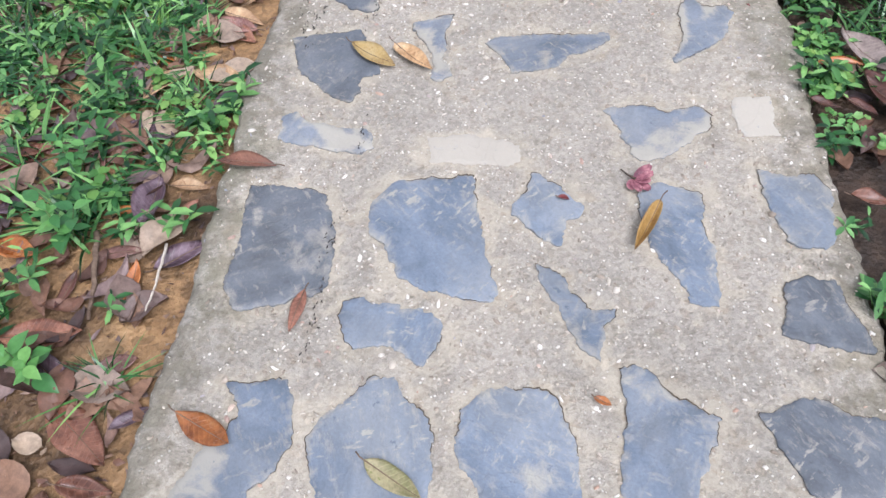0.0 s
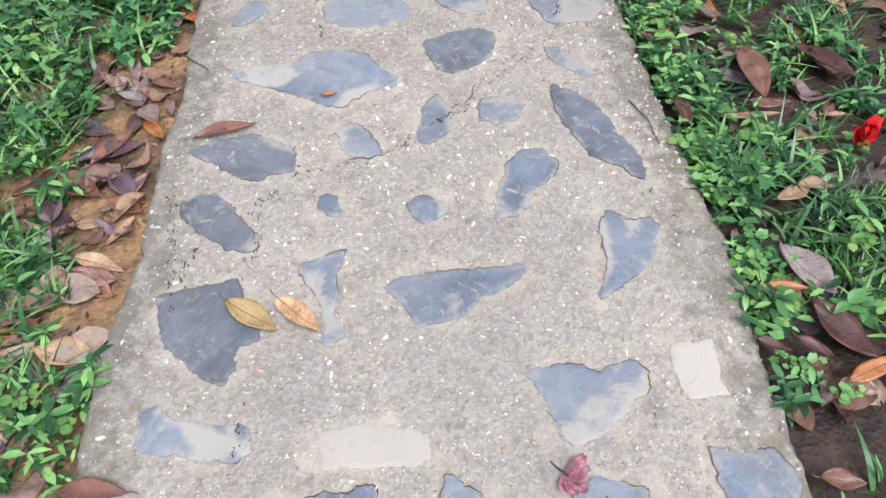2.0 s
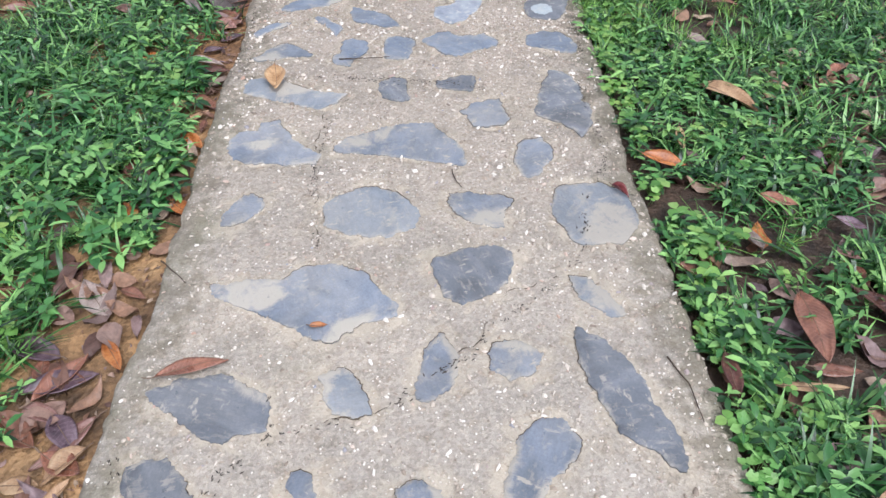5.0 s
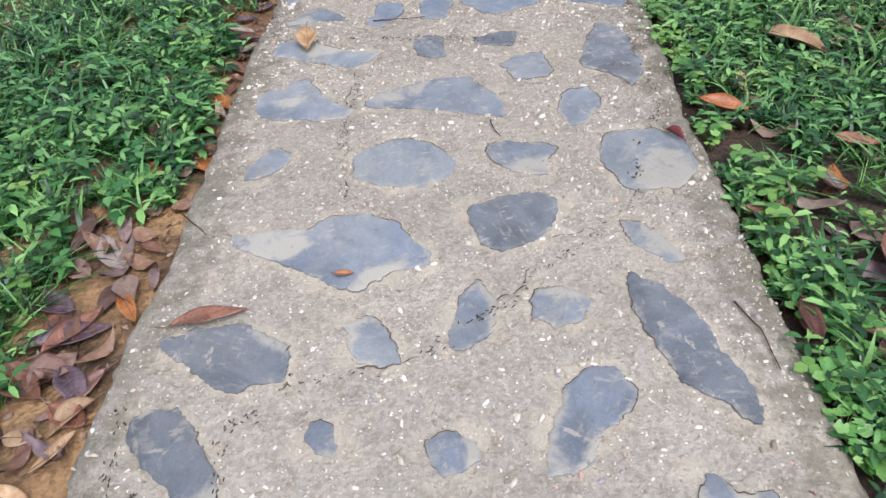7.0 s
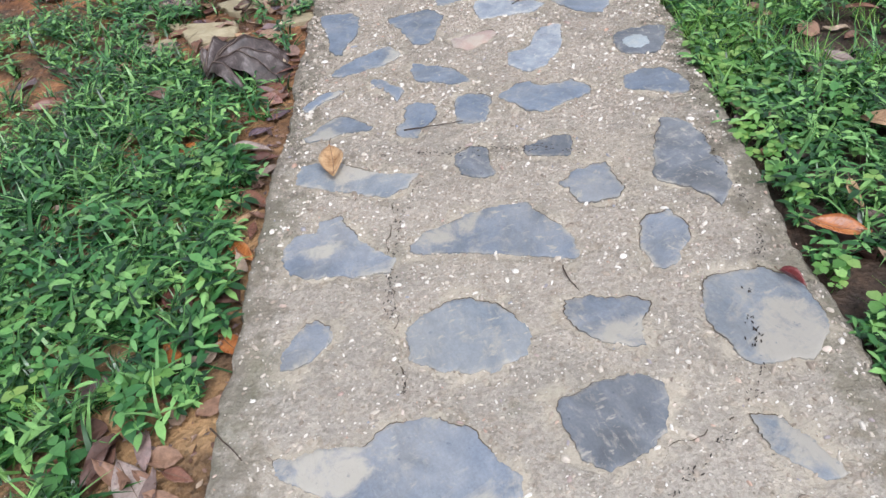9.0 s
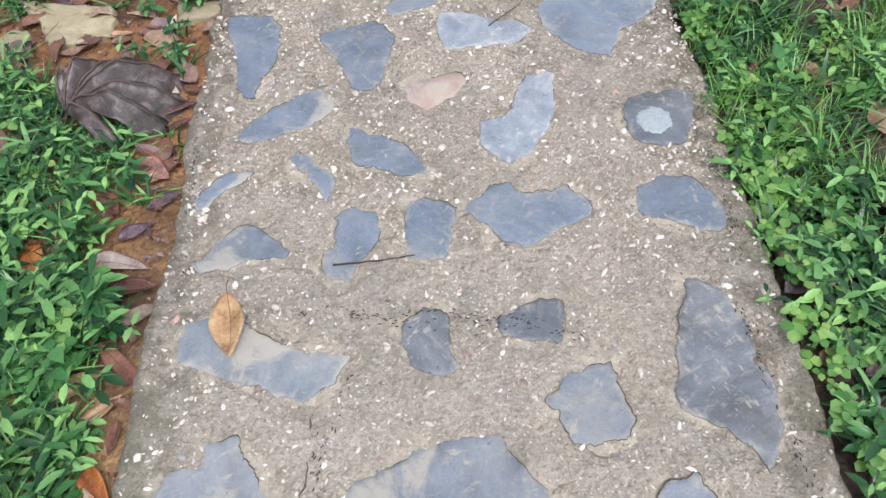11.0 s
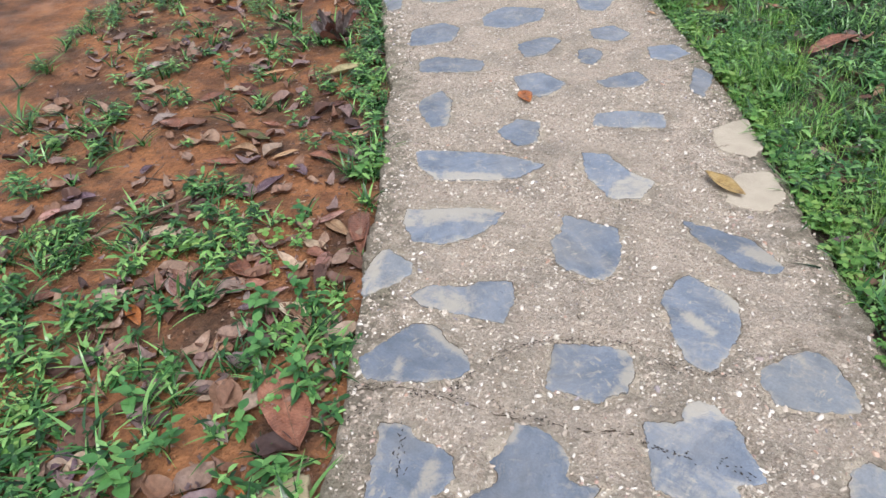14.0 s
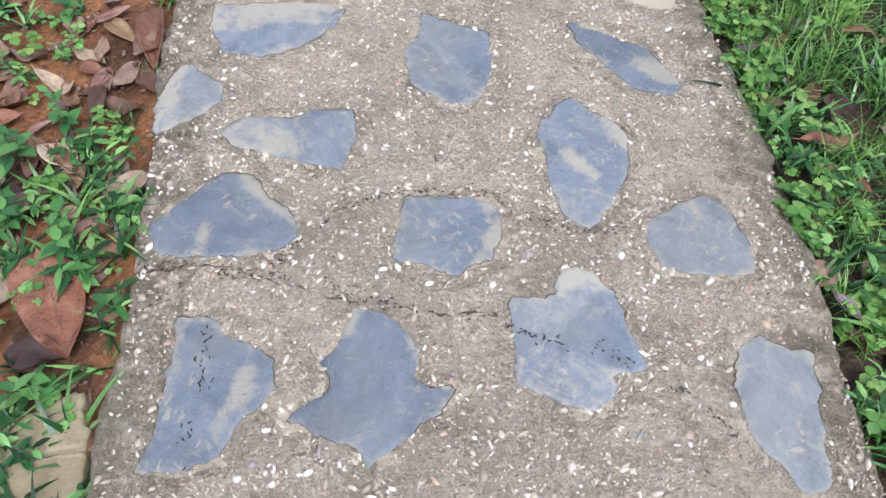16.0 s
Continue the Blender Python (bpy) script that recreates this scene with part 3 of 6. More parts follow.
def joint(line, seed):
    """Recess shade laid as a dark strip in the gap along parts of a stone's edge, more on its far side."""
    mid = sum(line, Vector((0, 0))) / len(line)
    verts, faces, n = [], [], len(line)
    for c in line:
        out = (c - mid).normalized()
        w = max(0.0, 0.0002 + 0.0034 * rough_at(c.x, c.y, 9, seed + 2) + 0.0012 * out.y + 0.0016 * rough_at(c.x, c.y, 60, seed))
        verts += [(*(c - 0.0008 * out), 0.0037), (*(c + w * out), 0.0037)]
    for i in range(n):
        if rough_at(line[i].x, line[i].y, 9, seed + 2) + 0.3 * (line[i] - mid).normalized().y > 0.08:
            j = (i + 1) % n
            faces.append((2 * i, 2 * i + 1, 2 * j + 1, 2 * j))
    if faces:
        child("joint", mesh_of("joint", verts, faces, DIRT_AND_SHADE), PATH_SLAB)


def slate(x, y, kind, *corners, films=()):
    """A piece of slate bedded in the concrete. films: where a skim of cement is left on it."""
    seed = x * 3.7 + y * 1.3
    kind = "grey" if kind == "blue" and 1.15 < y < 3.4 else kind
    line = ragged(x, y, corners, 0.006, 0.0095, seed)
    OUTLINES.append(line)
    proud = {"dark": 0.0068, "pale": 0.0042, "spot": 0.0095, "smear": 0.0035, "sand": 0.0026}.get(kind, 0.0048)
    skims = [ragged(x, y, f, 0.02, 0.006, seed + 5) for f in films]
    mid, v, f, near, film = slab_piece(line, proud, films=skims)
    turn = (seed * 977.0) % 360
    back = Matrix.Rotation(radians(-turn), 3, "Z")
    me = mesh_of("stone", [back @ Vector(p) for p in v], f, SLATES[kind])
    for name, values in (("rim", near), ("film", film)):
        me.attributes.new(name, "FLOAT", "POINT").data.foreach_set("value", values.astype(np.float32))
    child("stone", me, PATH_SLAB, pose(mid.x, mid.y, 0, 0, 0, turn))
    if kind not in ("sand", "spot", "smear"):
        joint(line, seed)


def cement_halo():
    """How near each spot of the path lies to a stone: there the cement was smeared smooth."""
    co = np.empty(3 * len(PATH_SLAB.data.vertices), np.float32)
    PATH_SLAB.data.vertices.foreach_get("co", co)
    co = co.reshape(-1, 3)[:, :2]
    halo = np.zeros(len(co))
    for line in OUTLINES:
        p = np.array([(c.x, c.y) for c in line])[::2]
        low, high = p.min(0) - 0.07, p.max(0) + 0.07
        at = np.where(((co > low) & (co < high)).all(1))[0]
        if len(at):
            gap = np.hypot(*np.moveaxis(co[at][:, None] - p, -1, 0)).min(1)
            halo[at] = np.maximum(halo[at], np.clip(1 - gap / 0.06, 0, 1))
    PATH_SLAB.data.attributes.new("halo", "FLOAT", "POINT").data.foreach_set("value", halo.astype(np.float32))


def crack(*points, wide=1.0):
    """A dark line in the concrete: dirt-filled cracks, and some ant trails drawn as cracks."""
    verts, faces = [], []
    pts = [Vector(p) for p in points]
    line = []
    for p, q in zip(pts, pts[1:]):
        k = max(2, round((q - p).length / 0.012))
        line += [p.lerp(q, s / k) for s in range(k)]
    line.append(pts[-1])
    for i, c in enumerate(line):
        way = (line[min(i + 1, len(line) - 1)] - line[max(i - 1, 0)]).normalized()
        side = Vector((-way.y, way.x))
        c = c + side * 0.016 * rough_at(c.x, c.y, 14, 4) + side * 0.012 * rough_at(c.x, c.y, 55, 4)
        w = wide * max(0.0003, 0.0010 + 0.0046 * rough_at(c.x, c.y, 52, 11))
        for k in (-1, 1):
            verts.append((*(c + side * w * k), 0.0032))
    faces = [(2 * i, 2 * i + 1, 2 * i + 3, 2 * i + 2) for i in range(len(line) - 1) if rough_at(line[i].x, line[i].y, 16, 8) > -0.08 - 0.3 * (wide - 1)]
    child("crack", mesh_of("crack", verts, faces, DIRT_AND_SHADE), PATH_SLAB, label="dark crack and ant-trail line")


def bed_stones():
    slate(-0.347, 0.515, "blue", (118, 0.120), (97, 0.114), (65, 0.139), (37, 0.097), (-3, 0.087), (-39, 0.082), (-70, 0.093), (-76, 0.120), (-131, 0.166), (-148, 0.104), (-177, 0.061), (115, 0.047), films=(((-134, 0.161), (-148, 0.104), (-167, 0.060), (-139, 0.033), (-104, 0.104)),))
    slate(-0.111, 0.542, "blue", (99, 0.114), (76, 0.110), (59, 0.089), (37, 0.092), (17, 0.106), (-13, 0.113), (-42, 0.144), (-57, 0.171), (-114, 0.168), (-147, 0.130), (-171, 0.127), (-178, 0.117), (147, 0.087), (119, 0.094))
    slate(0.152, 0.539, "blue", (127, 0.125), (102, 0.111), (70, 0.111), (53, 0.108), (30, 0.097), (2, 0.096), (-20, 0.105), (-41, 0.144), (-59, 0.145), (-113, 0.143), (-130, 0.113), (-160, 0.117), (180, 0.119), (151, 0.122), films=(((-92, 0.033), (-34, 0.046), (-45, 0.095), (-79, 0.101)),))
    slate(0.407, 0.591, "blue", (125, 0.125), (112, 0.125), (101, 0.108), (81, 0.069), (30, 0.075), (9, 0.106), (-14, 0.093), (-56, 0.103), (-77, 0.147), (-118, 0.171), (-136, 0.107), (155, 0.071), films=(((125, 0.119), (104, 0.108), (75, 0.059), (120, 0.044), (134, 0.088)),))
    slate(0.679, 0.580, "dark", (161, 0.107), (122, 0.077), (89, 0.078), (63, 0.072), (42, 0.073), (20, 0.126), (-40, 0.127), (-80, 0.107), (-110, 0.107), (-144, 0.076), (-180, 0.083))
    slate(-0.094, 0.751, "blue", (153, 0.132), (139, 0.104), (98, 0.060), (38, 0.077), (17, 0.090), (-8, 0.086), (-30, 0.085), (-47, 0.096), (-65, 0.062), (-105, 0.037), (-155, 0.083), (-175, 0.109))
    slate(0.260, 0.823, "blue", (129, 0.126), (119, 0.104), (111, 0.063), (54, 0.018), (-3, 0.037), (3, 0.073), (-23, 0.072), (-41, 0.062), (-70, 0.121), (-86, 0.086), (-114, 0.049), (173, 0.041), (147, 0.080))
    slate(-0.370, 0.935, "dark", (118, 0.191), (89, 0.170), (62, 0.168), (29, 0.130), (-17, 0.131), (-41, 0.154), (-74, 0.137), (-104, 0.157), (-117, 0.162), (-141, 0.123), (174, 0.084), (138, 0.126), films=(((24, 0.036), (40, 0.097), (28, 0.120), (-22, 0.138), (-36, 0.120), (-51, 0.073)), ((124, 0.169), (115, 0.144), (128, 0.071), (150, 0.066)),))
    slate(-0.051, 0.962, "blue", (115, 0.190), (94, 0.180), (65, 0.211), (46, 0.148), (4, 0.120), (-20, 0.144), (-41, 0.205), (-51, 0.171), (-63, 0.142), (-73, 0.127), (-92, 0.112), (-109, 0.104), (-122, 0.104), (-133, 0.089), (-155, 0.090), (177, 0.108), (157, 0.145), (143, 0.169), (127, 0.181))
    slate(0.208, 1.066, "blue", (111, 0.113), (78, 0.076), (45, 0.062), (11, 0.071), (-10, 0.070), (-35, 0.047), (-73, 0.091), (-82, 0.099), (-113, 0.073), (-171, 0.084), (164, 0.080), (135, 0.067))
    slate(0.490, 0.984, "blue", (118, 0.179), (98, 0.170), (69, 0.149), (50, 0.072), (-28, 0.066), (-63, 0.112), (-69, 0.149), (-93, 0.139), (-96, 0.110), (-134, 0.071), (151, 0.100))
    slate(0.750, 1.094, "blue", (126, 0.133), (101, 0.096), (66, 0.106), (36, 0.085), (-12, 0.062), (-52, 0.090), (-75, 0.108), (-115, 0.101), (-124, 0.079), (-177, 0.073))
    slate(0.736, 0.834, "dark", (127, 0.089), (90, 0.087), (62, 0.086), (11, 0.060), (-42, 0.108), (-51, 0.106), (-125, 0.075), (-150, 0.092), (166, 0.072))
    slate(-0.327, 1.267, "blue", (153, 0.124), (141, 0.108), (137, 0.060), (37, 0.043), (5, 0.113), (-17, 0.131), (-33, 0.104), (-69, 0.052), (-134, 0.053), (-170, 0.103), films=(((131, 0.030), (0, 0.093), (-18, 0.124), (-54, 0.053)),))
    slate(0.046, 1.233, "smear", (164, 0.120), (118, 0.055), (25, 0.074), (6, 0.095), (-22, 0.100), (-99, 0.046), (-160, 0.113), films=(((161, 0.134), (21, 0.115), (-26, 0.121), (-154, 0.131)),))
    slate(0.472, 1.327, "blue", (160, 0.138), (146, 0.107), (108, 0.069), (70, 0.047), (39, 0.111), (18, 0.131), (1, 0.111), (-26, 0.082), (-67, 0.079), (-108, 0.115), (-130, 0.112), (-165, 0.098), films=(((-128, 0.143), (-134, 0.063), (-4, 0.026), (19, 0.122), (1, 0.131), (-70, 0.087), (-108, 0.124)),))
    slate(0.697, 1.364, "smear", (124, 0.074), (61, 0.081), (-24, 0.048), (-48, 0.074), (-119, 0.071), (175, 0.057), films=(((120, 0.082), (60, 0.097), (-49, 0.084), (-109, 0.070)),))
    slate(-0.315, 1.514, "dark", (148, 0.174), (127, 0.139), (96, 0.124), (78, 0.136), (59, 0.096), (74, 0.065), (27, 0.060), (-4, 0.097), (-20, 0.104), (-36, 0.075), (-60, 0.086), (-60, 0.121), (-76, 0.140), (-94, 0.123), (-121, 0.099), (-158, 0.110), (172, 0.135))
    slate(-0.081, 1.584, "blue", (75, 0.140), (71, 0.071), (25, 0.024), (-64, 0.050), (-65, 0.108), (-82, 0.127), (-91, 0.110), (-92, 0.071), (-123, 0.021), (137, 0.068), (126, 0.121), (106, 0.115), films=(((133, 0.104), (101, 0.073), (-27, 0.008), (-55, 0.071), (-75, 0.098), (-99, 0.072), (-169, 0.020)),))
    slate(0.198, 1.585, "blue", (172, 0.155), (154, 0.117), (95, 0.062), (38, 0.105), (23, 0.185), (15, 0.177), (4, 0.129), (-8, 0.079), (-52, 0.065), (-96, 0.075), (-131, 0.118), (-146, 0.111), (-165, 0.112), (-176, 0.122), films=(((-137, 0.034), (35, 0.007), (-19, 0.031), (-85, 0.051)),))
    slate(0.605, 1.698, "blue", (103, 0.119), (89, 0.112), (74, 0.084), (48, 0.114), (26, 0.109), (-5, 0.078), (-51, 0.076), (-95, 0.102), (-114, 0.163), (-120, 0.156), (-131, 0.076), (177, 0.049), (125, 0.080), films=(((115, 0.109), (105, 0.077), (-135, 0.040), (-121, 0.108), (-125, 0.139)), ((74, 0.076), (57, 0.087), (5, 0.022), (95, 0.018)),))
    slate(-0.360, 1.823, "dark", (143, 0.129), (118, 0.112), (91, 0.085), (42, 0.047), (-25, 0.105), (-40, 0.143), (-56, 0.115), (-83, 0.068), (-162, 0.058), (166, 0.101), films=(((154, 0.098), (138, 0.075), (-130, 0.023), (-157, 0.046)), ((-51, 0.097), (-29, 0.126), (-44, 0.145)),))
    slate(-0.090, 1.859, "blue", (130, 0.047), (73, 0.036), (-17, 0.032), (-56, 0.042), (-100, 0.027), (-180, 0.030))
    slate(0.152, 1.834, "blue", (147, 0.054), (96, 0.052), (39, 0.046), (-8, 0.049), (-63, 0.034), (-105, 0.045), (-142, 0.048), films=(((59, 0.044), (3, 0.056), (-48, 0.042)),))
    slate(0.393, 1.912, "blue", (90, 0.120), (63, 0.141), (37, 0.120), (18, 0.086), (-27, 0.040), (-88, 0.078), (-106, 0.122), (-123, 0.133), (-136, 0.111), (-173, 0.060), (117, 0.074), films=(((22, 0.097), (-74, 0.100), (-103, 0.123), (-68, 0.038)), ((153, 0.064), (117, 0.074), (-145, 0.076), (-137, 0.114)),))
    slate(0.614, 2.088, "dark", (116, 0.232), (103, 0.179), (83, 0.111), (47, 0.060), (-9, 0.048), (-33, 0.090), (-52, 0.148), (-64, 0.196), (-73, 0.150), (-109, 0.097), (-121, 0.083), (163, 0.085), (139, 0.138))
    slate(-0.323, 2.048, "dark", (168, 0.163), (141, 0.113), (100, 0.087), (74, 0.084), (12, 0.129), (-25, 0.143), (-41, 0.106), (-72, 0.092), (-111, 0.072), (-172, 0.100), films=(((80, 0.086), (15, 0.132), (-6, 0.124), (55, 0.061)),))
    slate(-0.032, 2.088, "pale", (142, 0.077), (92, 0.079), (18, 0.047), (-35, 0.089), (-65, 0.067), (-124, 0.055), (163, 0.053), films=(((140, 0.091), (109, 0.079), (-124, 0.055), (-148, 0.064)),))
    slate(0.175, 2.158, "blue", (85, 0.113), (42, 0.073), (-31, 0.053), (-90, 0.079), (-115, 0.086), (-140, 0.058), (116, 0.067), films=(((89, 0.121), (44, 0.076), (-40, 0.059), (48, 0.035)),))
    slate(0.359, 2.193, "blue", (143, 0.074), (79, 0.061), (16, 0.074), (-38, 0.055), (-101, 0.060), (-150, 0.064), films=(((143, 0.074), (36, 0.091), (18, 0.066), (100, 0.028)),))
    slate(-0.155, 2.377, "blue", (171, 0.267), (157, 0.166), (144, 0.108), (107, 0.119), (66, 0.137), (31, 0.165), (10, 0.181), (-4, 0.228), (-14, 0.227), (-33, 0.161), (-62, 0.163), (-84, 0.121), (-134, 0.101), (-172, 0.190), (-180, 0.248), films=(((172, 0.275), (145, 0.118), (169, 0.067), (-154, 0.100), (-170, 0.190)), ((-50, 0.113), (-18, 0.173), (-58, 0.175), (-71, 0.140)),))
    slate(0.258, 2.474, "dark", (154, 0.116), (102, 0.093), (58, 0.128), (31, 0.135), (-19, 0.098), (-63, 0.091), (-102, 0.113), (-132, 0.107), (-171, 0.098))
    slate(0.571, 2.404, "pale", (130, 0.081), (105, 0.068), (11, 0.041), (-41, 0.103), (-68, 0.077), (-144, 0.036), (154, 0.053), films=(((98, 0.035), (-5, 0.055), (-42, 0.108), (-89, 0.041)),))
    slate(-0.402, 2.715, "blue", (-126, 0.083), (-160, 0.056), (102, 0.073), (52, 0.075), (8, 0.057), (-76, 0.055))
    slate(-0.024, 2.708, "pale", (163, 0.150), (110, 0.132), (59, 0.116), (10, 0.132), (-22, 0.135), (-60, 0.113), (-121, 0.104), (-157, 0.141))
    slate(0.293, 2.737, "blue", (148, 0.115), (95, 0.069), (28, 0.107), (-12, 0.068), (-57, 0.103), (-110, 0.068), (-170, 0.090), films=(((-147, 0.027), (-1, 0.067), (-57, 0.103), (-109, 0.075)),))
    slate(0.620, 2.727, "pale", (132, 0.154), (79, 0.141), (35, 0.136), (-27, 0.127), (-67, 0.139), (-118, 0.149), (-174, 0.131), films=(((94, 0.039), (8, 0.109), (-57, 0.154), (-115, 0.131)),))
    slate(-0.390, 3.040, "blue", (171, 0.135), (148, 0.133), (124, 0.095), (113, 0.135), (86, 0.129), (35, 0.081), (-5, 0.126), (-18, 0.187), (-29, 0.197), (-51, 0.132), (-119, 0.114), (-142, 0.124), (-168, 0.130), films=(((-174, 0.079), (154, 0.041), (56, 0.039), (-95, 0.030), (-153, 0.075)),))
    slate(0.049, 3.051, "blue", (-176, 0.229), (170, 0.189), (139, 0.125), (96, 0.116), (56, 0.144), (25, 0.140), (-3, 0.182), (-22, 0.218), (-31, 0.211), (-54, 0.107), (-148, 0.111), (-168, 0.226), films=(((179, 0.211), (132, 0.120), (113, 0.110), (157, 0.067), (-168, 0.103), (-174, 0.198)),))
    slate(0.455, 2.987, "blue", (141, 0.063), (108, 0.090), (72, 0.116), (35, 0.082), (-1, 0.063), (-71, 0.074), (-97, 0.109), (-113, 0.098), (-167, 0.063), films=(((164, 0.062), (-138, 0.068), (-104, 0.123), (-134, 0.119)),))
    slate(-0.356, 3.346, "pale", (155, 0.208), (146, 0.182), (125, 0.118), (77, 0.043), (6, 0.115), (1, 0.188), (-10, 0.167), (-25, 0.157), (-44, 0.136), (-68, 0.082), (-115, 0.063), (-167, 0.124), (178, 0.191), films=(((161, 0.120), (118, 0.086), (18, 0.072), (-6, 0.018), (-155, 0.061)),))
    slate(-0.006, 3.374, "dark", (141, 0.081), (104, 0.084), (72, 0.081), (44, 0.061), (-11, 0.040), (-42, 0.076), (-69, 0.083), (-101, 0.065), (-127, 0.066), (179, 0.060))
    slate(0.216, 3.421, "dark", (172, 0.080), (139, 0.053), (73, 0.056), (39, 0.079), (-13, 0.061), (-50, 0.069), (-88, 0.049), (-152, 0.072))
    slate(0.306, 3.223, "blue", (168, 0.084), (109, 0.081), (61, 0.113), (-19, 0.089), (-49, 0.088), (-116, 0.078), (-154, 0.060))
    slate(0.596, 3.289, "dark", (101, 0.235), (87, 0.220), (68, 0.139), (36, 0.067), (-19, 0.085), (-62, 0.136), (-82, 0.197), (-88, 0.147), (-107, 0.118), (-151, 0.129), (155, 0.112))
    slate(-0.460, 3.624, "blue", (-163, 0.116), (-171, 0.080), (144, 0.064), (85, 0.088), (40, 0.083), (0, 0.122), (-7, 0.113), (-39, 0.037), (-111, 0.047), (-145, 0.092), films=(((-155, 0.111), (160, 0.029), (-59, 0.034), (-139, 0.083)),))
    slate(-0.198, 3.637, "blue", (116, 0.097), (91, 0.114), (60, 0.103), (35, 0.083), (-7, 0.060), (-68, 0.059), (-82, 0.101), (-103, 0.097), (-130, 0.090), (-158, 0.064), (163, 0.035))
    slate(-0.005, 3.672, "blue", (124, 0.111), (82, 0.095), (52, 0.084), (-28, 0.054), (-73, 0.083), (-102, 0.082), (-131, 0.090))
    slate(0.227, 3.733, "blue", (176, 0.155), (142, 0.118), (118, 0.088), (109, 0.055), (49, 0.069), (35, 0.108), (4, 0.148), (-10, 0.140), (-47, 0.091), (-89, 0.109), (-121, 0.113), (-160, 0.126))
    slate(0.586, 3.731, "blue", (148, 0.113), (111, 0.098), (65, 0.086), (20, 0.081), (-24, 0.101), (-52, 0.107), (-81, 0.071), (-134, 0.063), (-170, 0.108))
    slate(-0.540, 3.821, "blue", (-152, 0.066), (152, 0.033), (81, 0.056), (37, 0.095), (23, 0.067), (2, 0.014), (-113, 0.067), (-126, 0.077), films=(((41, 0.074), (23, 0.086), (-110, 0.073), (36, 0.014)),))
    slate(-0.306, 3.863, "blue", (127, 0.104), (116, 0.075), (64, 0.030), (-13, 0.053), (-43, 0.073), (-68, 0.103), (-69, 0.070), (174, 0.024), (146, 0.076))
    slate(-0.131, 3.920, "blue", (134, 0.147), (112, 0.087), (46, 0.056), (-18, 0.108), (-30, 0.128), (-51, 0.094), (-99, 0.051), (-160, 0.081), (167, 0.095))
    slate(0.216, 4.039, "white", (80, 0.170), (60, 0.204), (33, 0.119), (-15, 0.085), (-70, 0.113), (-100, 0.161), (-119, 0.152), (-144, 0.131), (-175, 0.100), (162, 0.034), (96, 0.083))
    slate(0.580, 4.020, "dark", (132, 0.106), (75, 0.108), (44, 0.131), (-9, 0.084), (-60, 0.101), (-99, 0.101), (-136, 0.106), (180, 0.094))
    slate(-0.409, 4.069, "blue", (-160, 0.119), (158, 0.065), (87, 0.072), (57, 0.132), (28, 0.136), (8, 0.124), (-20, 0.080), (-93, 0.064), (-136, 0.132), (-151, 0.138), films=(((63, 0.124), (27, 0.142), (-4, 0.115), (-31, 0.054), (29, 0.092)),))
    slate(-0.538, 4.345, "blue", (120, 0.211), (81, 0.174), (65, 0.138), (-13, 0.075), (-56, 0.094), (-75, 0.133), (-82, 0.189), (-92, 0.187), (177, 0.061), (131, 0.151))
    slate(-0.218, 4.329, "blue", (147, 0.171), (122, 0.144), (78, 0.147), (36, 0.113), (2, 0.080), (-56, 0.118), (-75, 0.158), (-97, 0.149), (-157, 0.074))
    slate(0.120, 4.419, "white", (147, 0.143), (123, 0.107), (52, 0.058), (15, 0.116), (-3, 0.156), (-33, 0.131), (-98, 0.081), (-140, 0.131), (-180, 0.125))
    slate(0.467, 4.455, "blue", (162, 0.180), (127, 0.173), (81, 0.164), (44, 0.183), (20, 0.206), (-3, 0.144), (-51, 0.095), (-83, 0.168), (-102, 0.170), (-135, 0.150), (-169, 0.164))
    slate(-0.093, 4.553, "blue", (180, 0.069), (99, 0.045), (31, 0.086), (4, 0.083), (-108, 0.053), (-145, 0.079))
    slate(-0.005, 4.161, "pink", (165, 0.090), (109, 0.045), (42, 0.095), (16, 0.090), (-35, 0.054), (-107, 0.082), (-151, 0.087), films=(((151, 0.066), (29, 0.050), (-87, 0.051)),))
    slate(-0.343, 4.803, "blue", (-176, 0.183), (146, 0.110), (67, 0.096), (30, 0.111), (0, 0.127), (-33, 0.083), (-80, 0.097), (-144, 0.091))
    slate(0.095, 4.847, "blue", (176, 0.095), (122, 0.057), (58, 0.081), (5, 0.097), (-42, 0.076), (-132, 0.108))
    slate(-0.283, 5.131, "blue", (129, 0.125), (117, 0.176), (100, 0.162), (88, 0.142), (67, 0.125), (46, 0.095), (16, 0.076), (4, 0.112), (6, 0.151), (-17, 0.135), (-52, 0.122), (-73, 0.134), (-86, 0.158), (-93, 0.130), (-120, 0.135), (-149, 0.172), (-157, 0.113), (-172, 0.091), (163, 0.110), films=(((133, 0.131), (119, 0.177), (110, 0.163), (127, 0.109)),))
    slate(-0.591, 5.072, "blue", (124, 0.178), (106, 0.162), (91, 0.123), (55, 0.125), (37, 0.128), (9, 0.129), (-27, 0.090), (-56, 0.117), (-75, 0.137), (-95, 0.164), (-116, 0.181), (-127, 0.117), (-174, 0.080), (141, 0.117), films=(((48, 0.077), (33, 0.102), (-6, 0.081), (-55, 0.077), (-71, 0.118), (-22, 0.038)), ((124, 0.185), (106, 0.164), (99, 0.134), (122, 0.154)),))
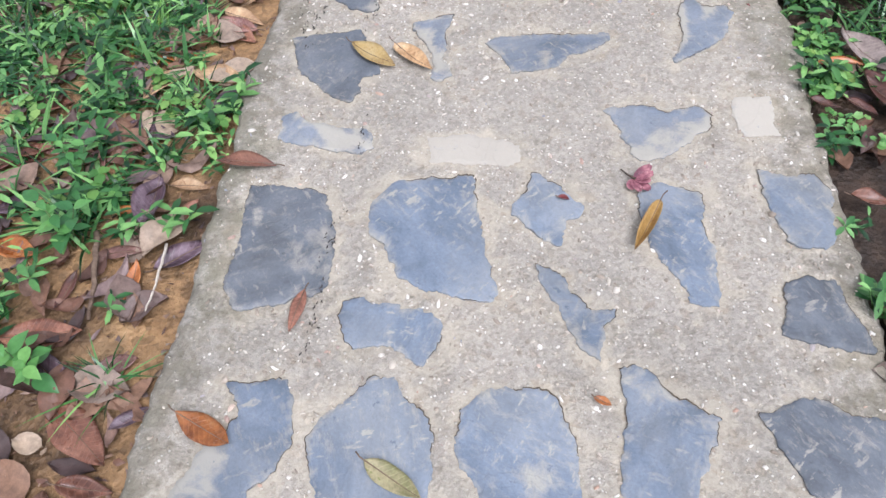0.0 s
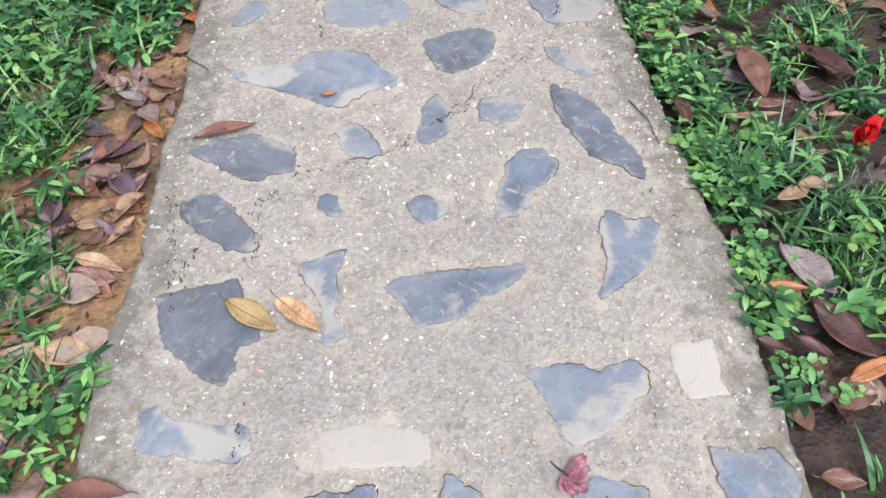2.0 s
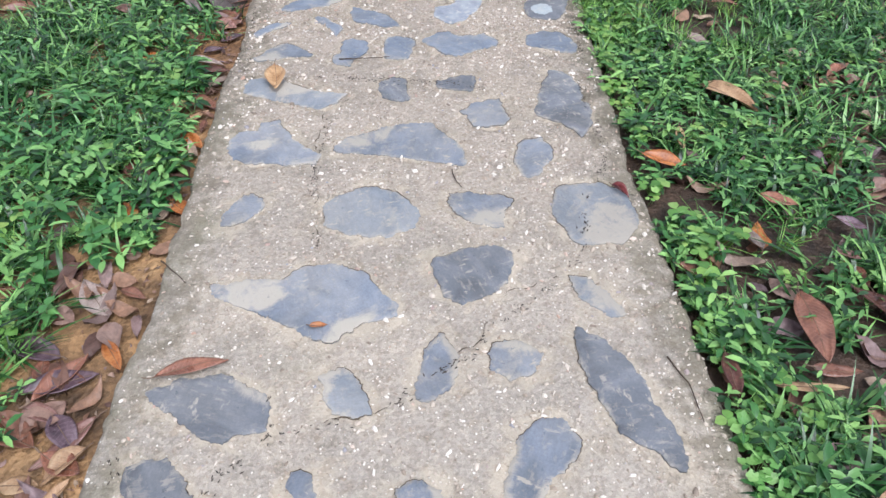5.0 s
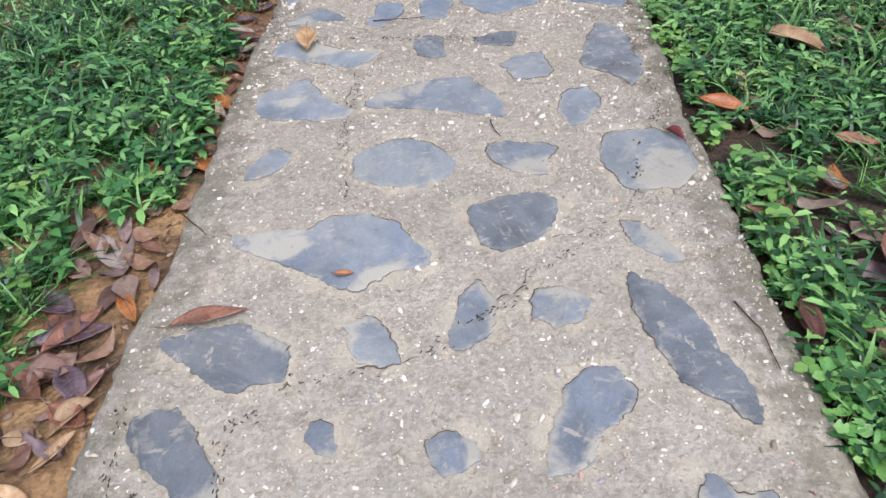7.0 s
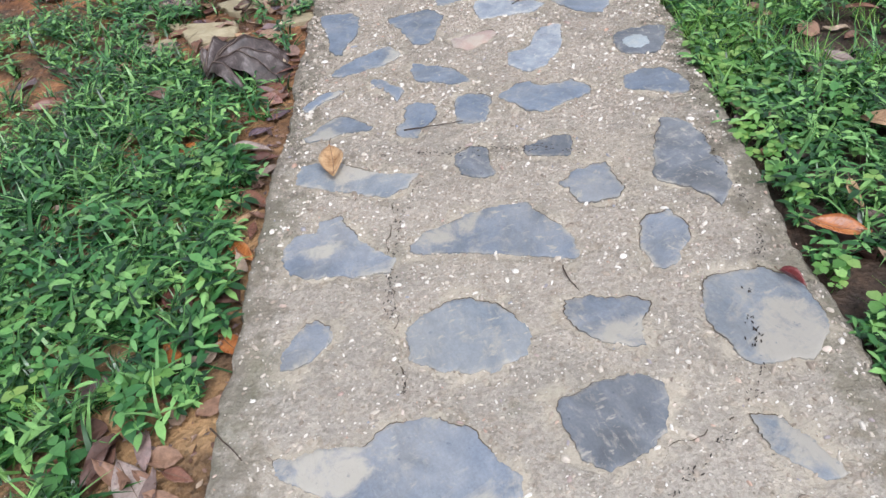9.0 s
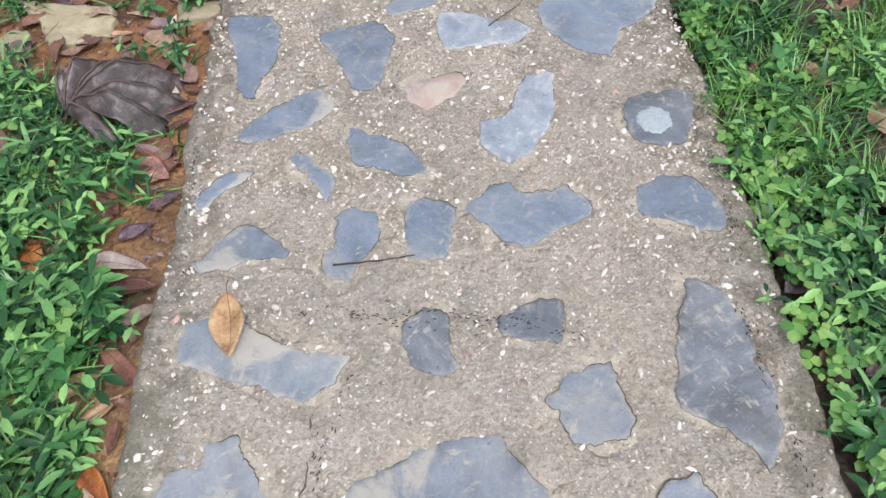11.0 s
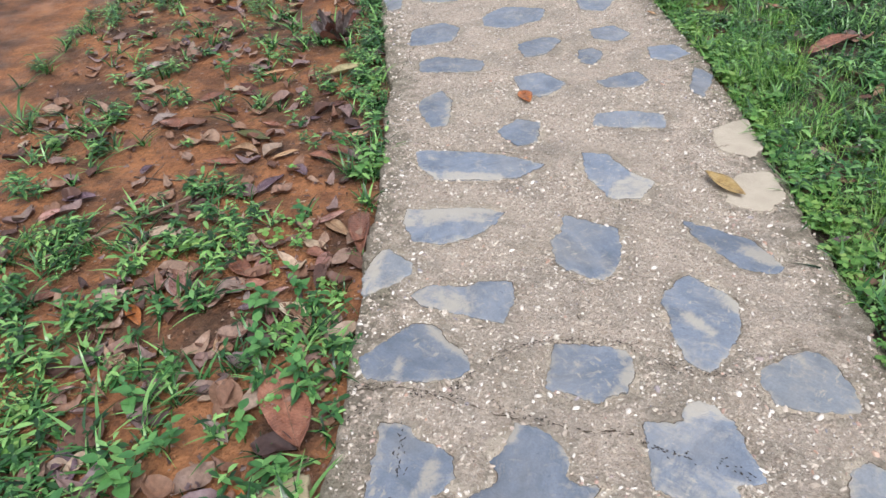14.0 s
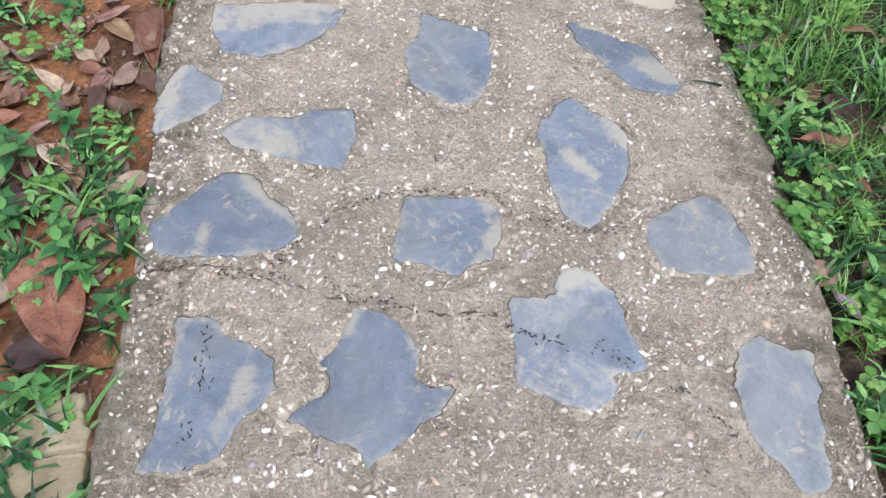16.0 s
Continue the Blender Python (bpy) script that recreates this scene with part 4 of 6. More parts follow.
    slate(0.102, 5.294, "blue", (110, 0.140), (94, 0.169), (80, 0.160), (54, 0.132), (23, 0.107), (-24, 0.147), (-46, 0.105), (-61, 0.140), (-78, 0.164), (-99, 0.155), (-132, 0.168), (-157, 0.139), (156, 0.154), (120, 0.095), films=(((111, 0.138), (94, 0.169), (77, 0.160), (60, 0.130), (82, 0.119), (114, 0.102)),))
    slate(0.494, 5.197, "pale", (122, 0.135), (101, 0.149), (74, 0.128), (56, 0.141), (5, 0.077), (-67, 0.160), (-84, 0.174), (-101, 0.119), (-129, 0.102), (174, 0.086))
    slate(0.370, 5.585, "pale", (172, 0.118), (137, 0.096), (84, 0.116), (58, 0.120), (25, 0.096), (-10, 0.113), (-36, 0.137), (-88, 0.106), (-132, 0.128), (-162, 0.121))
    slate(-0.184, 5.511, "blue", (144, 0.133), (102, 0.098), (54, 0.120), (34, 0.126), (8, 0.116), (-30, 0.111), (-81, 0.113), (-114, 0.109), (-143, 0.144), (-178, 0.115), films=(((59, 0.112), (36, 0.136), (4, 0.122), (-35, 0.111), (-46, 0.086), (7, 0.081)),))
    slate(-0.685, 5.468, "blue", (-164, 0.156), (-141, 0.145), (-130, 0.153), (-67, 0.105), (-25, 0.141), (-10, 0.178), (13, 0.158), (49, 0.116), (81, 0.141), (107, 0.126), (146, 0.099), (179, 0.114), films=(((86, 0.138), (48, 0.115), (13, 0.164), (-5, 0.173), (18, 0.121), (61, 0.085)), ((-150, 0.056), (-153, 0.025), (-92, 0.082), (-100, 0.103)),))
    slate(0.108, 5.777, "blue", (147, 0.139), (119, 0.172), (99, 0.214), (81, 0.160), (62, 0.155), (41, 0.143), (-19, 0.113), (-49, 0.125), (-79, 0.188), (-87, 0.213), (-103, 0.184), (-127, 0.126), (-170, 0.093), films=(((81, 0.160), (46, 0.156), (27, 0.120), (46, 0.093)), ((172, 0.059), (135, 0.044), (-53, 0.061), (-82, 0.071)),))
    slate(-0.589, 5.740, "blue", (-172, 0.174), (161, 0.130), (104, 0.057), (70, 0.100), (40, 0.162), (11, 0.151), (-33, 0.160), (-61, 0.099), (-127, 0.085), (-154, 0.142), films=(((-172, 0.174), (168, 0.135), (150, 0.037), (-56, 0.074), (-125, 0.087), (-153, 0.142)),))
    slate(-0.873, 5.829, "pale", (134, 0.097), (108, 0.124), (66, 0.071), (36, 0.086), (-7, 0.081), (-68, 0.087), (-106, 0.142), (-132, 0.100), films=(((137, 0.101), (112, 0.125), (-119, 0.029), (-113, 0.130)),))
    slate(-0.254, 6.074, "blue", (174, 0.121), (140, 0.119), (119, 0.200), (93, 0.153), (51, 0.157), (4, 0.112), (-44, 0.149), (-66, 0.183), (-90, 0.153), (-122, 0.146))
    slate(0.222, 6.156, "blue", (141, 0.207), (121, 0.114), (49, 0.075), (-13, 0.116), (-29, 0.160), (-46, 0.166), (-83, 0.110), (-171, 0.076), (157, 0.150), films=(((74, 0.039), (10, 0.087), (-25, 0.156), (-43, 0.130), (-52, 0.050)),))
    slate(-0.733, 6.126, "blue", (163, 0.196), (111, 0.104), (54, 0.147), (30, 0.197), (-3, 0.138), (-33, 0.116), (-94, 0.127), (-130, 0.157), (-163, 0.168), films=(((162, 0.214), (44, 0.204), (33, 0.184), (12, 0.111), (150, 0.016), (-148, 0.089), (-163, 0.168)),))
    slate(-0.746, 6.547, "blue", (165, 0.269), (140, 0.157), (43, 0.142), (10, 0.286), (-16, 0.215), (-36, 0.157), (-131, 0.177), (-172, 0.226), films=(((-155, 0.209), (-23, 0.133), (-43, 0.179), (-135, 0.217)),))
    slate(-0.187, 6.556, "blue", (132, 0.211), (105, 0.169), (46, 0.062), (-10, 0.148), (-55, 0.174), (-90, 0.169), (-166, 0.107), films=(((-102, 0.092), (29, 0.098), (-9, 0.157), (-56, 0.193), (-93, 0.177)),))
    slate(-1.029, 7.017, "blue", (139, 0.122), (98, 0.201), (57, 0.108), (-57, 0.171), (-81, 0.175), (-138, 0.081), films=(((71, 0.124), (-50, 0.184), (-68, 0.157)),))
    slate(-0.601, 6.858, "blue", (-172, 0.105), (108, 0.120), (57, 0.114), (-43, 0.106), (-89, 0.123))
    slate(-0.159, 7.052, "blue", (171, 0.149), (91, 0.077), (21, 0.154), (-24, 0.164), (-148, 0.170))
    slate(-1.099, 7.542, "blue", (175, 0.161), (130, 0.120), (23, 0.187), (-20, 0.192), (-134, 0.164))
    slate(-0.612, 7.358, "blue", (151, 0.138), (92, 0.141), (9, 0.141), (-72, 0.154), (-126, 0.104))
    slate(-0.202, 7.455, "blue", (-135, 0.120), (-59, 0.087), (12, 0.115), (69, 0.127), (-169, 0.130))
    slate(-1.285, 7.974, "blue", (166, 0.154), (92, 0.179), (38, 0.158), (-43, 0.163), (-113, 0.221))
    slate(-0.896, 8.299, "blue", (-130, 0.212), (-91, 0.199), (-12, 0.173), (43, 0.228), (118, 0.193), (-171, 0.177))
    slate(-0.675, 7.847, "blue", (-107, 0.165), (-57, 0.110), (44, 0.152), (86, 0.140), (174, 0.114))
    slate(-0.393, 7.745, "blue", (-116, 0.096), (-76, 0.120), (24, 0.073), (87, 0.117), (138, 0.087))
    slate(-0.316, 8.084, "blue", (-134, 0.110), (-68, 0.121), (0, 0.120), (85, 0.124), (158, 0.121))
    slate(-0.445, 8.607, "blue", (-116, 0.154), (-66, 0.165), (27, 0.125), (95, 0.181), (158, 0.120))
    slate(-0.009, 7.842, "blue", (-130, 0.115), (-77, 0.107), (-1, 0.115), (72, 0.114), (148, 0.116))
    slate(0.149, 7.491, "blue", (-117, 0.104), (-87, 0.179), (52, 0.095), (99, 0.171))
    slate(-1.413, 8.641, "blue", (-128, 0.164), (-41, 0.133), (25, 0.192), (98, 0.127), (178, 0.170))
    slate(-1.708, 8.504, "blue", (-84, 0.176), (-54, 0.150), (83, 0.137), (130, 0.168))
    slate(-0.890, 8.786, "blue", (-49, 0.127), (8, 0.145), (96, 0.127), (-162, 0.179))
    slate(0.556, 4.007, "spot", (139, 0.047), (81, 0.062), (26, 0.056), (-30, 0.053), (-83, 0.052), (-130, 0.047), (-177, 0.047))
    slate(0.281, 6.927, "sand", (138, 0.122), (78, 0.199), (-26, 0.108), (-75, 0.148), (-135, 0.120))
    slate(0.320, 6.531, "sand", (122, 0.120), (69, 0.162), (-13, 0.100), (-82, 0.137), (-140, 0.145))


bed_stones()
cement_halo()
crack((-0.677, 4.638), (-0.501, 4.681), (-0.283, 4.663), (-0.036, 4.702), (0.197, 4.707), (0.415, 4.781), (0.681, 4.769), wide=1.5)
crack((-0.845, 5.306), (-0.720, 5.342), (-0.587, 5.338), (-0.438, 5.312), (-0.329, 5.294), (-0.203, 5.306), (-0.064, 5.311), wide=1.2)
# The next two follow ant trails, drawn here as cracks.
crack((-0.248, 3.223), (-0.228, 2.978), (-0.160, 2.547), wide=0.8)
crack((0.543, 2.484), (0.352, 2.406), (0.269, 2.241), (0.152, 2.126), (0.043, 2.037), (-0.078, 2.010), wide=0.7)
crack((-1.285, 7.429), (-0.886, 7.443), (-0.604, 7.647), (-0.494, 7.690))
crack((-1.321, 7.206), (-1.338, 7.633), (-1.382, 7.984), (-1.427, 8.444))
crack((-1.063, 6.706), (-0.869, 6.654), (-0.691, 6.659), (-0.384, 6.691))
crack((-0.038, 6.613), (0.149, 6.821), (0.244, 6.874))
crack((-0.660, 4.531), (-0.646, 4.309))
crack((-0.30, 5.80), (-0.17, 5.63), (-0.05, 5.645), (0.06, 5.60), wide=0.8)

ANT_SPOTS = []


def ant_trail(*points, thick=1.0):
    """Dark specks strewn along a line, in place of marching ants."""
    rng = random.Random(round(1000 * points[0][0] + 77 * points[-1][1]))
    for p, q in zip(points, points[1:]):
        p, q = Vector(p), Vector(q)
        way = (q - p).normalized()
        for _ in range(round((q - p).length * (190 if p.y > 5 else 120) * thick)):
            c = p.lerp(q, rng.random()) + Vector((-way.y, way.x)) * rng.gauss(0, 0.008)
            if rough_at(c.x, c.y, 14, 6) > -0.22:
                ANT_SPOTS.append((c.x, c.y, math.atan2(way.y, way.x) + rng.gauss(0, 0.5), rng.uniform(0.0034, 0.0058)))


ant_trail((-0.85, 5.30), (-0.72, 5.34), (-0.60, 5.33), (-0.44, 5.34), (-0.33, 5.31), (-0.20, 5.30), (-0.07, 5.31), (0.03, 5.27), (0.13, 5.27), (0.23, 5.24), (0.35, 5.17), (0.42, 5.11))
ant_trail((-0.55, 5.35), (-0.47, 5.48), (-0.38, 5.57), (-0.28, 5.61), (-0.13, 5.63), (0.01, 5.57), (0.11, 5.55), (0.21, 5.58))
ant_trail((-0.64, 5.23), (-0.60, 5.07), (-0.60, 4.96), (-0.58, 4.88))
ant_trail((-0.79, 5.21), (-0.70, 5.29), (-0.63, 5.34))
ant_trail((0.65, 3.44), (0.66, 3.26), (0.69, 3.11), (0.67, 2.94), (0.60, 2.76), (0.57, 2.65))
ant_trail((-0.30, 3.46), (-0.16, 3.44), (0.00, 3.45), (0.29, 3.39), (0.38, 3.38))
ant_trail((-0.22, 2.79), (-0.22, 2.93), (-0.22, 3.09), (-0.17, 3.31))
ant_trail((-0.21, 3.46), (-0.07, 3.42), (0.13, 3.42), (0.26, 3.43))
ant_trail((-0.58, 3.53), (-0.60, 3.63), (-0.62, 3.87), (-0.64, 4.13))
ant_trail((0.66, 3.38), (0.68, 3.56), (0.68, 3.86), (0.69, 4.15))
ant_trail((-0.49, 1.92), (-0.46, 1.78), (-0.43, 1.60))
ant_trail((-0.28, 1.84), (-0.27, 1.90), (-0.26, 1.73), (-0.28, 1.66), (-0.26, 1.58))
ant_trail((-0.18, 1.97), (-0.03, 2.01), (0.06, 2.04), (0.14, 2.10), (0.26, 2.21))
ant_trail((-0.23, 1.34), (-0.25, 1.01), (-0.26, 0.93), (-0.26, 0.78), (-0.27, 0.66))
ant_trail((-0.43, 1.52), (-0.40, 1.75))
ant_trail((-0.23, 2.94), (-0.19, 2.70), (-0.16, 2.56))
ant_trail((-0.27, 1.87), (-0.18, 1.97), (-0.20, 2.08))
ant_trail((0.61, 2.82), (0.56, 2.57), (0.51, 2.47), (0.35, 2.33), (0.24, 2.19), (0.05, 2.05))


def lay_ant_specks():
    verts, faces = [], []
    for x, y, a, r in ANT_SPOTS:
        k, c, w = len(verts), math.cos(a), math.sin(a)
        for u, v, z in ((-1, 0, 0.25), (-0.3, 0.32, 0.3), (1, 0.06, 0.25), (0.35, -0.34, 0.3), (0.05, 0, 0.75)):
            verts.append((x + r * (c * u - w * v), y + r * (w * u + c * v), 0.0056 + r * z * 0.9))
        faces += [(k, k + 4, k + 1), (k + 1, k + 4, k + 2), (k + 2, k + 4, k + 3), (k + 3, k + 4, k), (k, k + 1, k + 2, k + 3)]
    child("dirt_crumbs", mesh_of("dirt_crumbs", verts, faces, ANT_DARK, False), PATH_SLAB, label="dark specks strewn in lines in place of ant trails")["kind"] = "stuff"


lay_ant_specks()


def pebble_shape(rng, sides=6):
    w = np.arange(sides) * 2 * np.pi / sides + rng.uniform(-0.25, 0.25, sides)
    r = rng.uniform(0.6, 1.3, sides)
    ring = np.stack([r * np.cos(w), rng.uniform(0.42, 0.85) * r * np.sin(w)], 1)
    v = np.concatenate([np.c_[ring, np.full(sides, -0.3)], np.c_[ring * 0.74, rng.uniform(0.2, 0.34, sides)], [[0, 0, 0.34]]])
    f = []
    for k in range(1):
        for i in range(sides):
            j = (i + 1) % sides
            f += [(k * sides + i, k * sides + j, (k + 1) * sides + j), (k * sides + i, (k + 1) * sides + j, (k + 1) * sides + i)]
    f += [(sides + i, sides + (i + 1) % sides, 2 * sides) for i in range(sides)]
    return v, np.array(f)


def strew_pebbles():
    rng = np.random.default_rng(5)
    shapes = [pebble_shape(rng) for _ in range(8)]
    ys = rng.uniform(0.2, 9.2, 98000)
    xy = np.c_[left_edge(ys) + 0.02 + rng.uniform(0, 1, len(ys)) * (right_edge(ys) - left_edge(ys) - 0.04), ys]
    thick = np.interp(ys, (0.3, 1.5, 2.6, 4.0, 5.5, 9), (0.26, 0.30, 0.42, 0.85, 1.0, 0.5))
    clump = np.array([rough_at(x, y, 3.5, 21) for x, y in xy])
    keep = rng.uniform(0, 1, len(xy)) < thick * np.clip(0.62 + 0.9 * clump, 0.12, 1)
    for line in OUTLINES:
        keep &= ~inside(line, xy)
    xy = xy[keep]
    size = np.clip(0.0019 + 0.0027 * rng.exponential(0.64, len(xy)), 0.0016, 0.0115) * np.interp(xy[:, 1], (1.5, 4.2), (1.0, 1.22))
    turn = rng.uniform(0, 2 * np.pi, len(xy))
    pick = rng.integers(0, len(shapes), len(xy))
    verts, tris, base = [], [], 0
    for k, (v, f) in enumerate(shapes):
        at = np.where(pick == k)[0]
        c, s = np.cos(turn[at])[:, None], np.sin(turn[at])[:, None]
        r = size[at][:, None]
        out = np.stack([r * (c * v[:, 0] - s * v[:, 1]) + xy[at, :1], r * (s * v[:, 0] + c * v[:, 1]) + xy[at, 1:], 0.0014 + r * v[:, 2] * 1.15], -1)
        verts.append(out.reshape(-1, 3))
        tris.append((f[None] + (base + np.arange(len(at)) * len(v))[:, None, None]).reshape(-1, 3))
        base += len(at) * len(v)
    child("gravel", tri_mesh("gravel", np.concatenate(verts), np.concatenate(tris), PEBBLES), PATH_SLAB, label="small white and tan pebbles in concrete")["kind"] = "stuff"
    big = [mesh_of("pebble", v, f, PEBBLE_ONE) for v, f in shapes]
    made = 0
    while made < 280:
        y = rng.uniform(0.4, 7.6)
        x = rng.uniform(left_edge(y) + 0.05, right_edge(y) - 0.05)
        if any(inside(line, np.array([[x, y]]))[0] for line in OUTLINES):
            continue
        r = 0.0045 + 0.0085 * rng.uniform() ** 2.6
        child("pebble", big[made % 8], PATH_SLAB, Matrix.LocRotScale((x, y, 0.0012), Euler((0, 0, rng.uniform(0, 6.3))), (r, r, r * 0.75)))
        made += 1


# ---- fallen leaves ----
KEEP_OUT = []
WORDS = {"brown": "glossy red-brown", "orange": "wet orange-brown", "tan": "dry tan", "pink": "dull pinkish-brown", "purple": "wet purple-black",
         "dark": "dark chocolate-brown", "grey": "faded grey-brown", "pale": "bleached cream", "yellow": "spotted yellow", "ochre": "curled ochre", "amber": "dry amber-tan",
         "ivory": "pale yellow-green edged", "red": "curled dark red", "green": "dull olive-green"}


def leaf_meshes(length, ratio, kind, rng):
    """Blade and rib of one leaf along x, folded and curled in its own way."""
    n, m = 12, 7
    fold, curl, twist = rng.uniform(0.05, 0.5), rng.uniform(-0.25, 0.5), rng.uniform(-0.35, 0.35)
    roll = rng.uniform(0, 0.5)
    if kind in ("ochre", "red"):
        fold, roll = 0.9, 0.9
    tipped, phase = rng.uniform(0.75, 1.15), rng.uniform(0, 6)
    top = []
    for i in range(n + 1):
        s = i / n
        half = 0.5 * ratio * length * max(0.012, math.sin(math.pi * s ** tipped) ** 0.8 * (1 - 0.25 * s))
        half *= 1 + 0.07 * math.sin(9 * s + phase)
        for j in range(m):
            v = (j / (m - 1) * 2 - 1)
            lift = fold * abs(v) * half + roll * half * v * v * 0.5 + curl * length * (s - 0.5) ** 2 + twist * v * half * (s - 0.5)
            lift += 0.05 * ratio * length * math.sin(5 * s + 3 * v + phase)
            top.append(Vector((length * (s - 0.5), half * v * (1 - 0.25 * roll), lift)))
    low = min(p.z for p in top)
    top = [p - Vector((0, 0, low - 0.001)) for p in top]
    verts = top + [p - Vector((0, 0, 0.0009)) for p in top]
    k, faces = len(top), []
    for i in range(n):
        for j in range(m - 1):
            a, b, c, d = i * m + j, (i + 1) * m + j, (i + 1) * m + j + 1, i * m + j + 1
            faces += [(a, b, c, d), (k + d, k + c, k + b, k + a)]
    rim = [i * m for i in range(n + 1)] + [n * m + j for j in range(1, m)] + [i * m + m - 1 for i in range(n - 1, -1, -1)] + list(range(m - 2, 0, -1))
    faces += [(a, k + a, k + b, b) for a, b in zip(rim, rim[1:] + rim[:1])]
    blade = mesh_of("fallen_leaf", verts, faces, LEAVES[kind])
    spine = [top[i * m + m // 2] + Vector((0, 0, 0.0004)) for i in range(n + 1)]
    stalk = [spine[0] + Vector((-0.16 * length, 0.03 * length, 0.002)), spine[0] + Vector((-0.07 * length, 0.0, 0.001))]
    v, f = tube(stalk + spine, [0.0016, 0.0013] + [0.0013 - 0.0009 * i / n for i in range(n + 1)], 5)
    return blade, mesh_of("midrib", v, f, TWIG)


def spot_of(x, y):
    if left_edge(y) < x < right_edge(y):
        return "on the concrete path"
    if x > 0:
        return "among the grass beside the path"
    return "on red soil beside the path" if y > 4.9 else "among weeds and soil beside the path"


LEAF_RNG = random.Random(11)
SHARED = {}


def leaf(x, y, turn, length, ratio, kind, shared=False):
    rng = LEAF_RNG
    key = (kind, rng.randrange(3)) if shared else None
    if shared and key in SHARED:
        blade, rib = SHARED[key]
    else:
        blade, rib = leaf_meshes(0.1 if shared else length, ratio, kind, rng)
        if shared:
            SHARED[key] = blade, rib
    on_path = left_edge(y) < x < right_edge(y)
    z = 0.0085 if on_path else ground_z(x, y) + 0.006 + (0.038 if x > 0 and not shared else 0.012 if x > 0 else 0.004)
    k = length / 0.1 if shared else 1.0
    tilt = (0, 0) if on_path else (rng.uniform(-9, 9), rng.uniform(-7, 7))
    ob = new("fallen_leaf", blade)
    ob.matrix_basis = pose(x, y, z, tilt[0], tilt[1], turn) @ Matrix.Scale(k, 4)
    child("midrib", rib, ob)
    tagged(ob, f"{WORDS[kind]} fallen leaf lying {spot_of(x, y)}", "leaf", "fallen leaves")
    if not shared:
        reach = 0.5 * length
        KEEP_OUT.extend(((x + reach * 0.5 * s * math.cos(radians(turn)), y + reach * 0.5 * s * math.sin(radians(turn)), 0.55 * reach) for s in (-1, 0, 1)))


leaf(-0.240, 1.539, -34, 0.150, 0.45, "yellow")
leaf(-0.137, 1.536, -41, 0.141, 0.45, "amber")
leaf(-0.421, 0.529, -25, 0.125, 0.50, "orange")
leaf(-0.069, 0.461, -29, 0.121, 0.42, "ivory")
leaf(-0.297, 0.783, -98, 0.099, 0.35, "brown")
leaf(0.299, 0.626, -24, 0.035, 0.60, "orange")
leaf(0.410, 1.018, -116, 0.151, 0.30, "ochre")
leaf(-0.489, 1.162, 177, 0.143, 0.38, "brown")
leaf(-0.645, 1.482, 167, 0.162, 0.55, "tan")
leaf(-0.634, 1.675, -35, 0.121, 0.50, "brown")
leaf(-1.050, 1.373, 17, 0.095, 0.60, "brown")
leaf(-0.885, 1.203, 32, 0.104, 0.50, "pink")
leaf(-0.704, 1.075, 90, 0.149, 0.60, "purple")
leaf(-0.683, 0.860, 87, 0.100, 0.45, "orange")
leaf(-0.825, 0.720, 10, 0.169, 0.45, "brown")
leaf(-0.649, 0.667, 15, 0.088, 0.60, "pink")
leaf(-0.965, 0.922, -15, 0.120, 0.60, "orange")
leaf(-0.670, 0.514, -36, 0.186, 0.50, "brown")
leaf(-0.767, 1.294, -21, 0.145, 0.45, "purple")
leaf(-0.607, 1.050, 73, 0.077, 0.60, "brown")
leaf(-0.627, 1.124, -2, 0.096, 0.45, "tan")
leaf(-0.726, 0.930, 12, 0.098, 0.50, "pink")
leaf(-0.624, 0.421, -2, 0.106, 0.50, "brown")
leaf(0.895, 1.125, -8, 0.088, 0.55, "brown")
leaf(1.044, 1.827, 22, 0.105, 0.50, "tan")
leaf(0.997, 1.603, -61, 0.163, 0.62, "grey")
leaf(0.864, 1.414, -30, 0.069, 0.50, "dark")
leaf(0.946, 1.405, -40, 0.078, 0.50, "dark")
leaf(1.091, 2.302, -91, 0.220, 0.50, "brown")
leaf(1.302, 2.349, -54, 0.228, 0.35, "dark")
leaf(1.026, 2.124, -5, 0.163, 0.22, "tan")
leaf(1.107, 1.853, -1, 0.091, 0.60, "tan")
leaf(0.855, 2.157, -89, 0.124, 0.40, "dark")
leaf(1.100, 2.172, -10, 0.109, 0.40, "brown")
leaf(-0.392, 2.147, 18, 0.168, 0.30, "brown")
leaf(-0.920, 2.455, 30, 0.158, 0.25, "brown")
leaf(-0.635, 2.418, -17, 0.080, 0.45, "brown")
leaf(-0.721, 2.390, -49, 0.165, 0.50, "grey")
leaf(-0.702, 2.143, -10, 0.115, 0.50, "brown")
leaf(-0.647, 1.994, -46, 0.131, 0.55, "purple")
leaf(-0.609, 2.208, -51, 0.117, 0.40, "orange")
leaf(-0.695, 1.874, 0, 0.090, 0.60, "tan")
leaf(-0.714, 2.042, -18, 0.114, 0.50, "pink")
leaf(-0.617, 1.844, 60, 0.106, 0.35, "tan")
leaf(-0.606, 2.763, -42, 0.105, 0.60, "orange")
leaf(-0.780, 2.918, -52, 0.158, 0.60, "dark")
leaf(-0.920, 2.327, -35, 0.113, 0.40, "orange")
leaf(0.859, 2.971, -17, 0.138, 0.50, "orange")
leaf(1.158, 2.779, -31, 0.110, 0.60, "brown")
leaf(1.043, 2.616, -83, 0.094, 0.50, "grey")
leaf(1.344, 2.992, -68, 0.089, 0.50, "purple")
leaf(1.275, 2.553, -34, 0.068, 0.50, "pink")
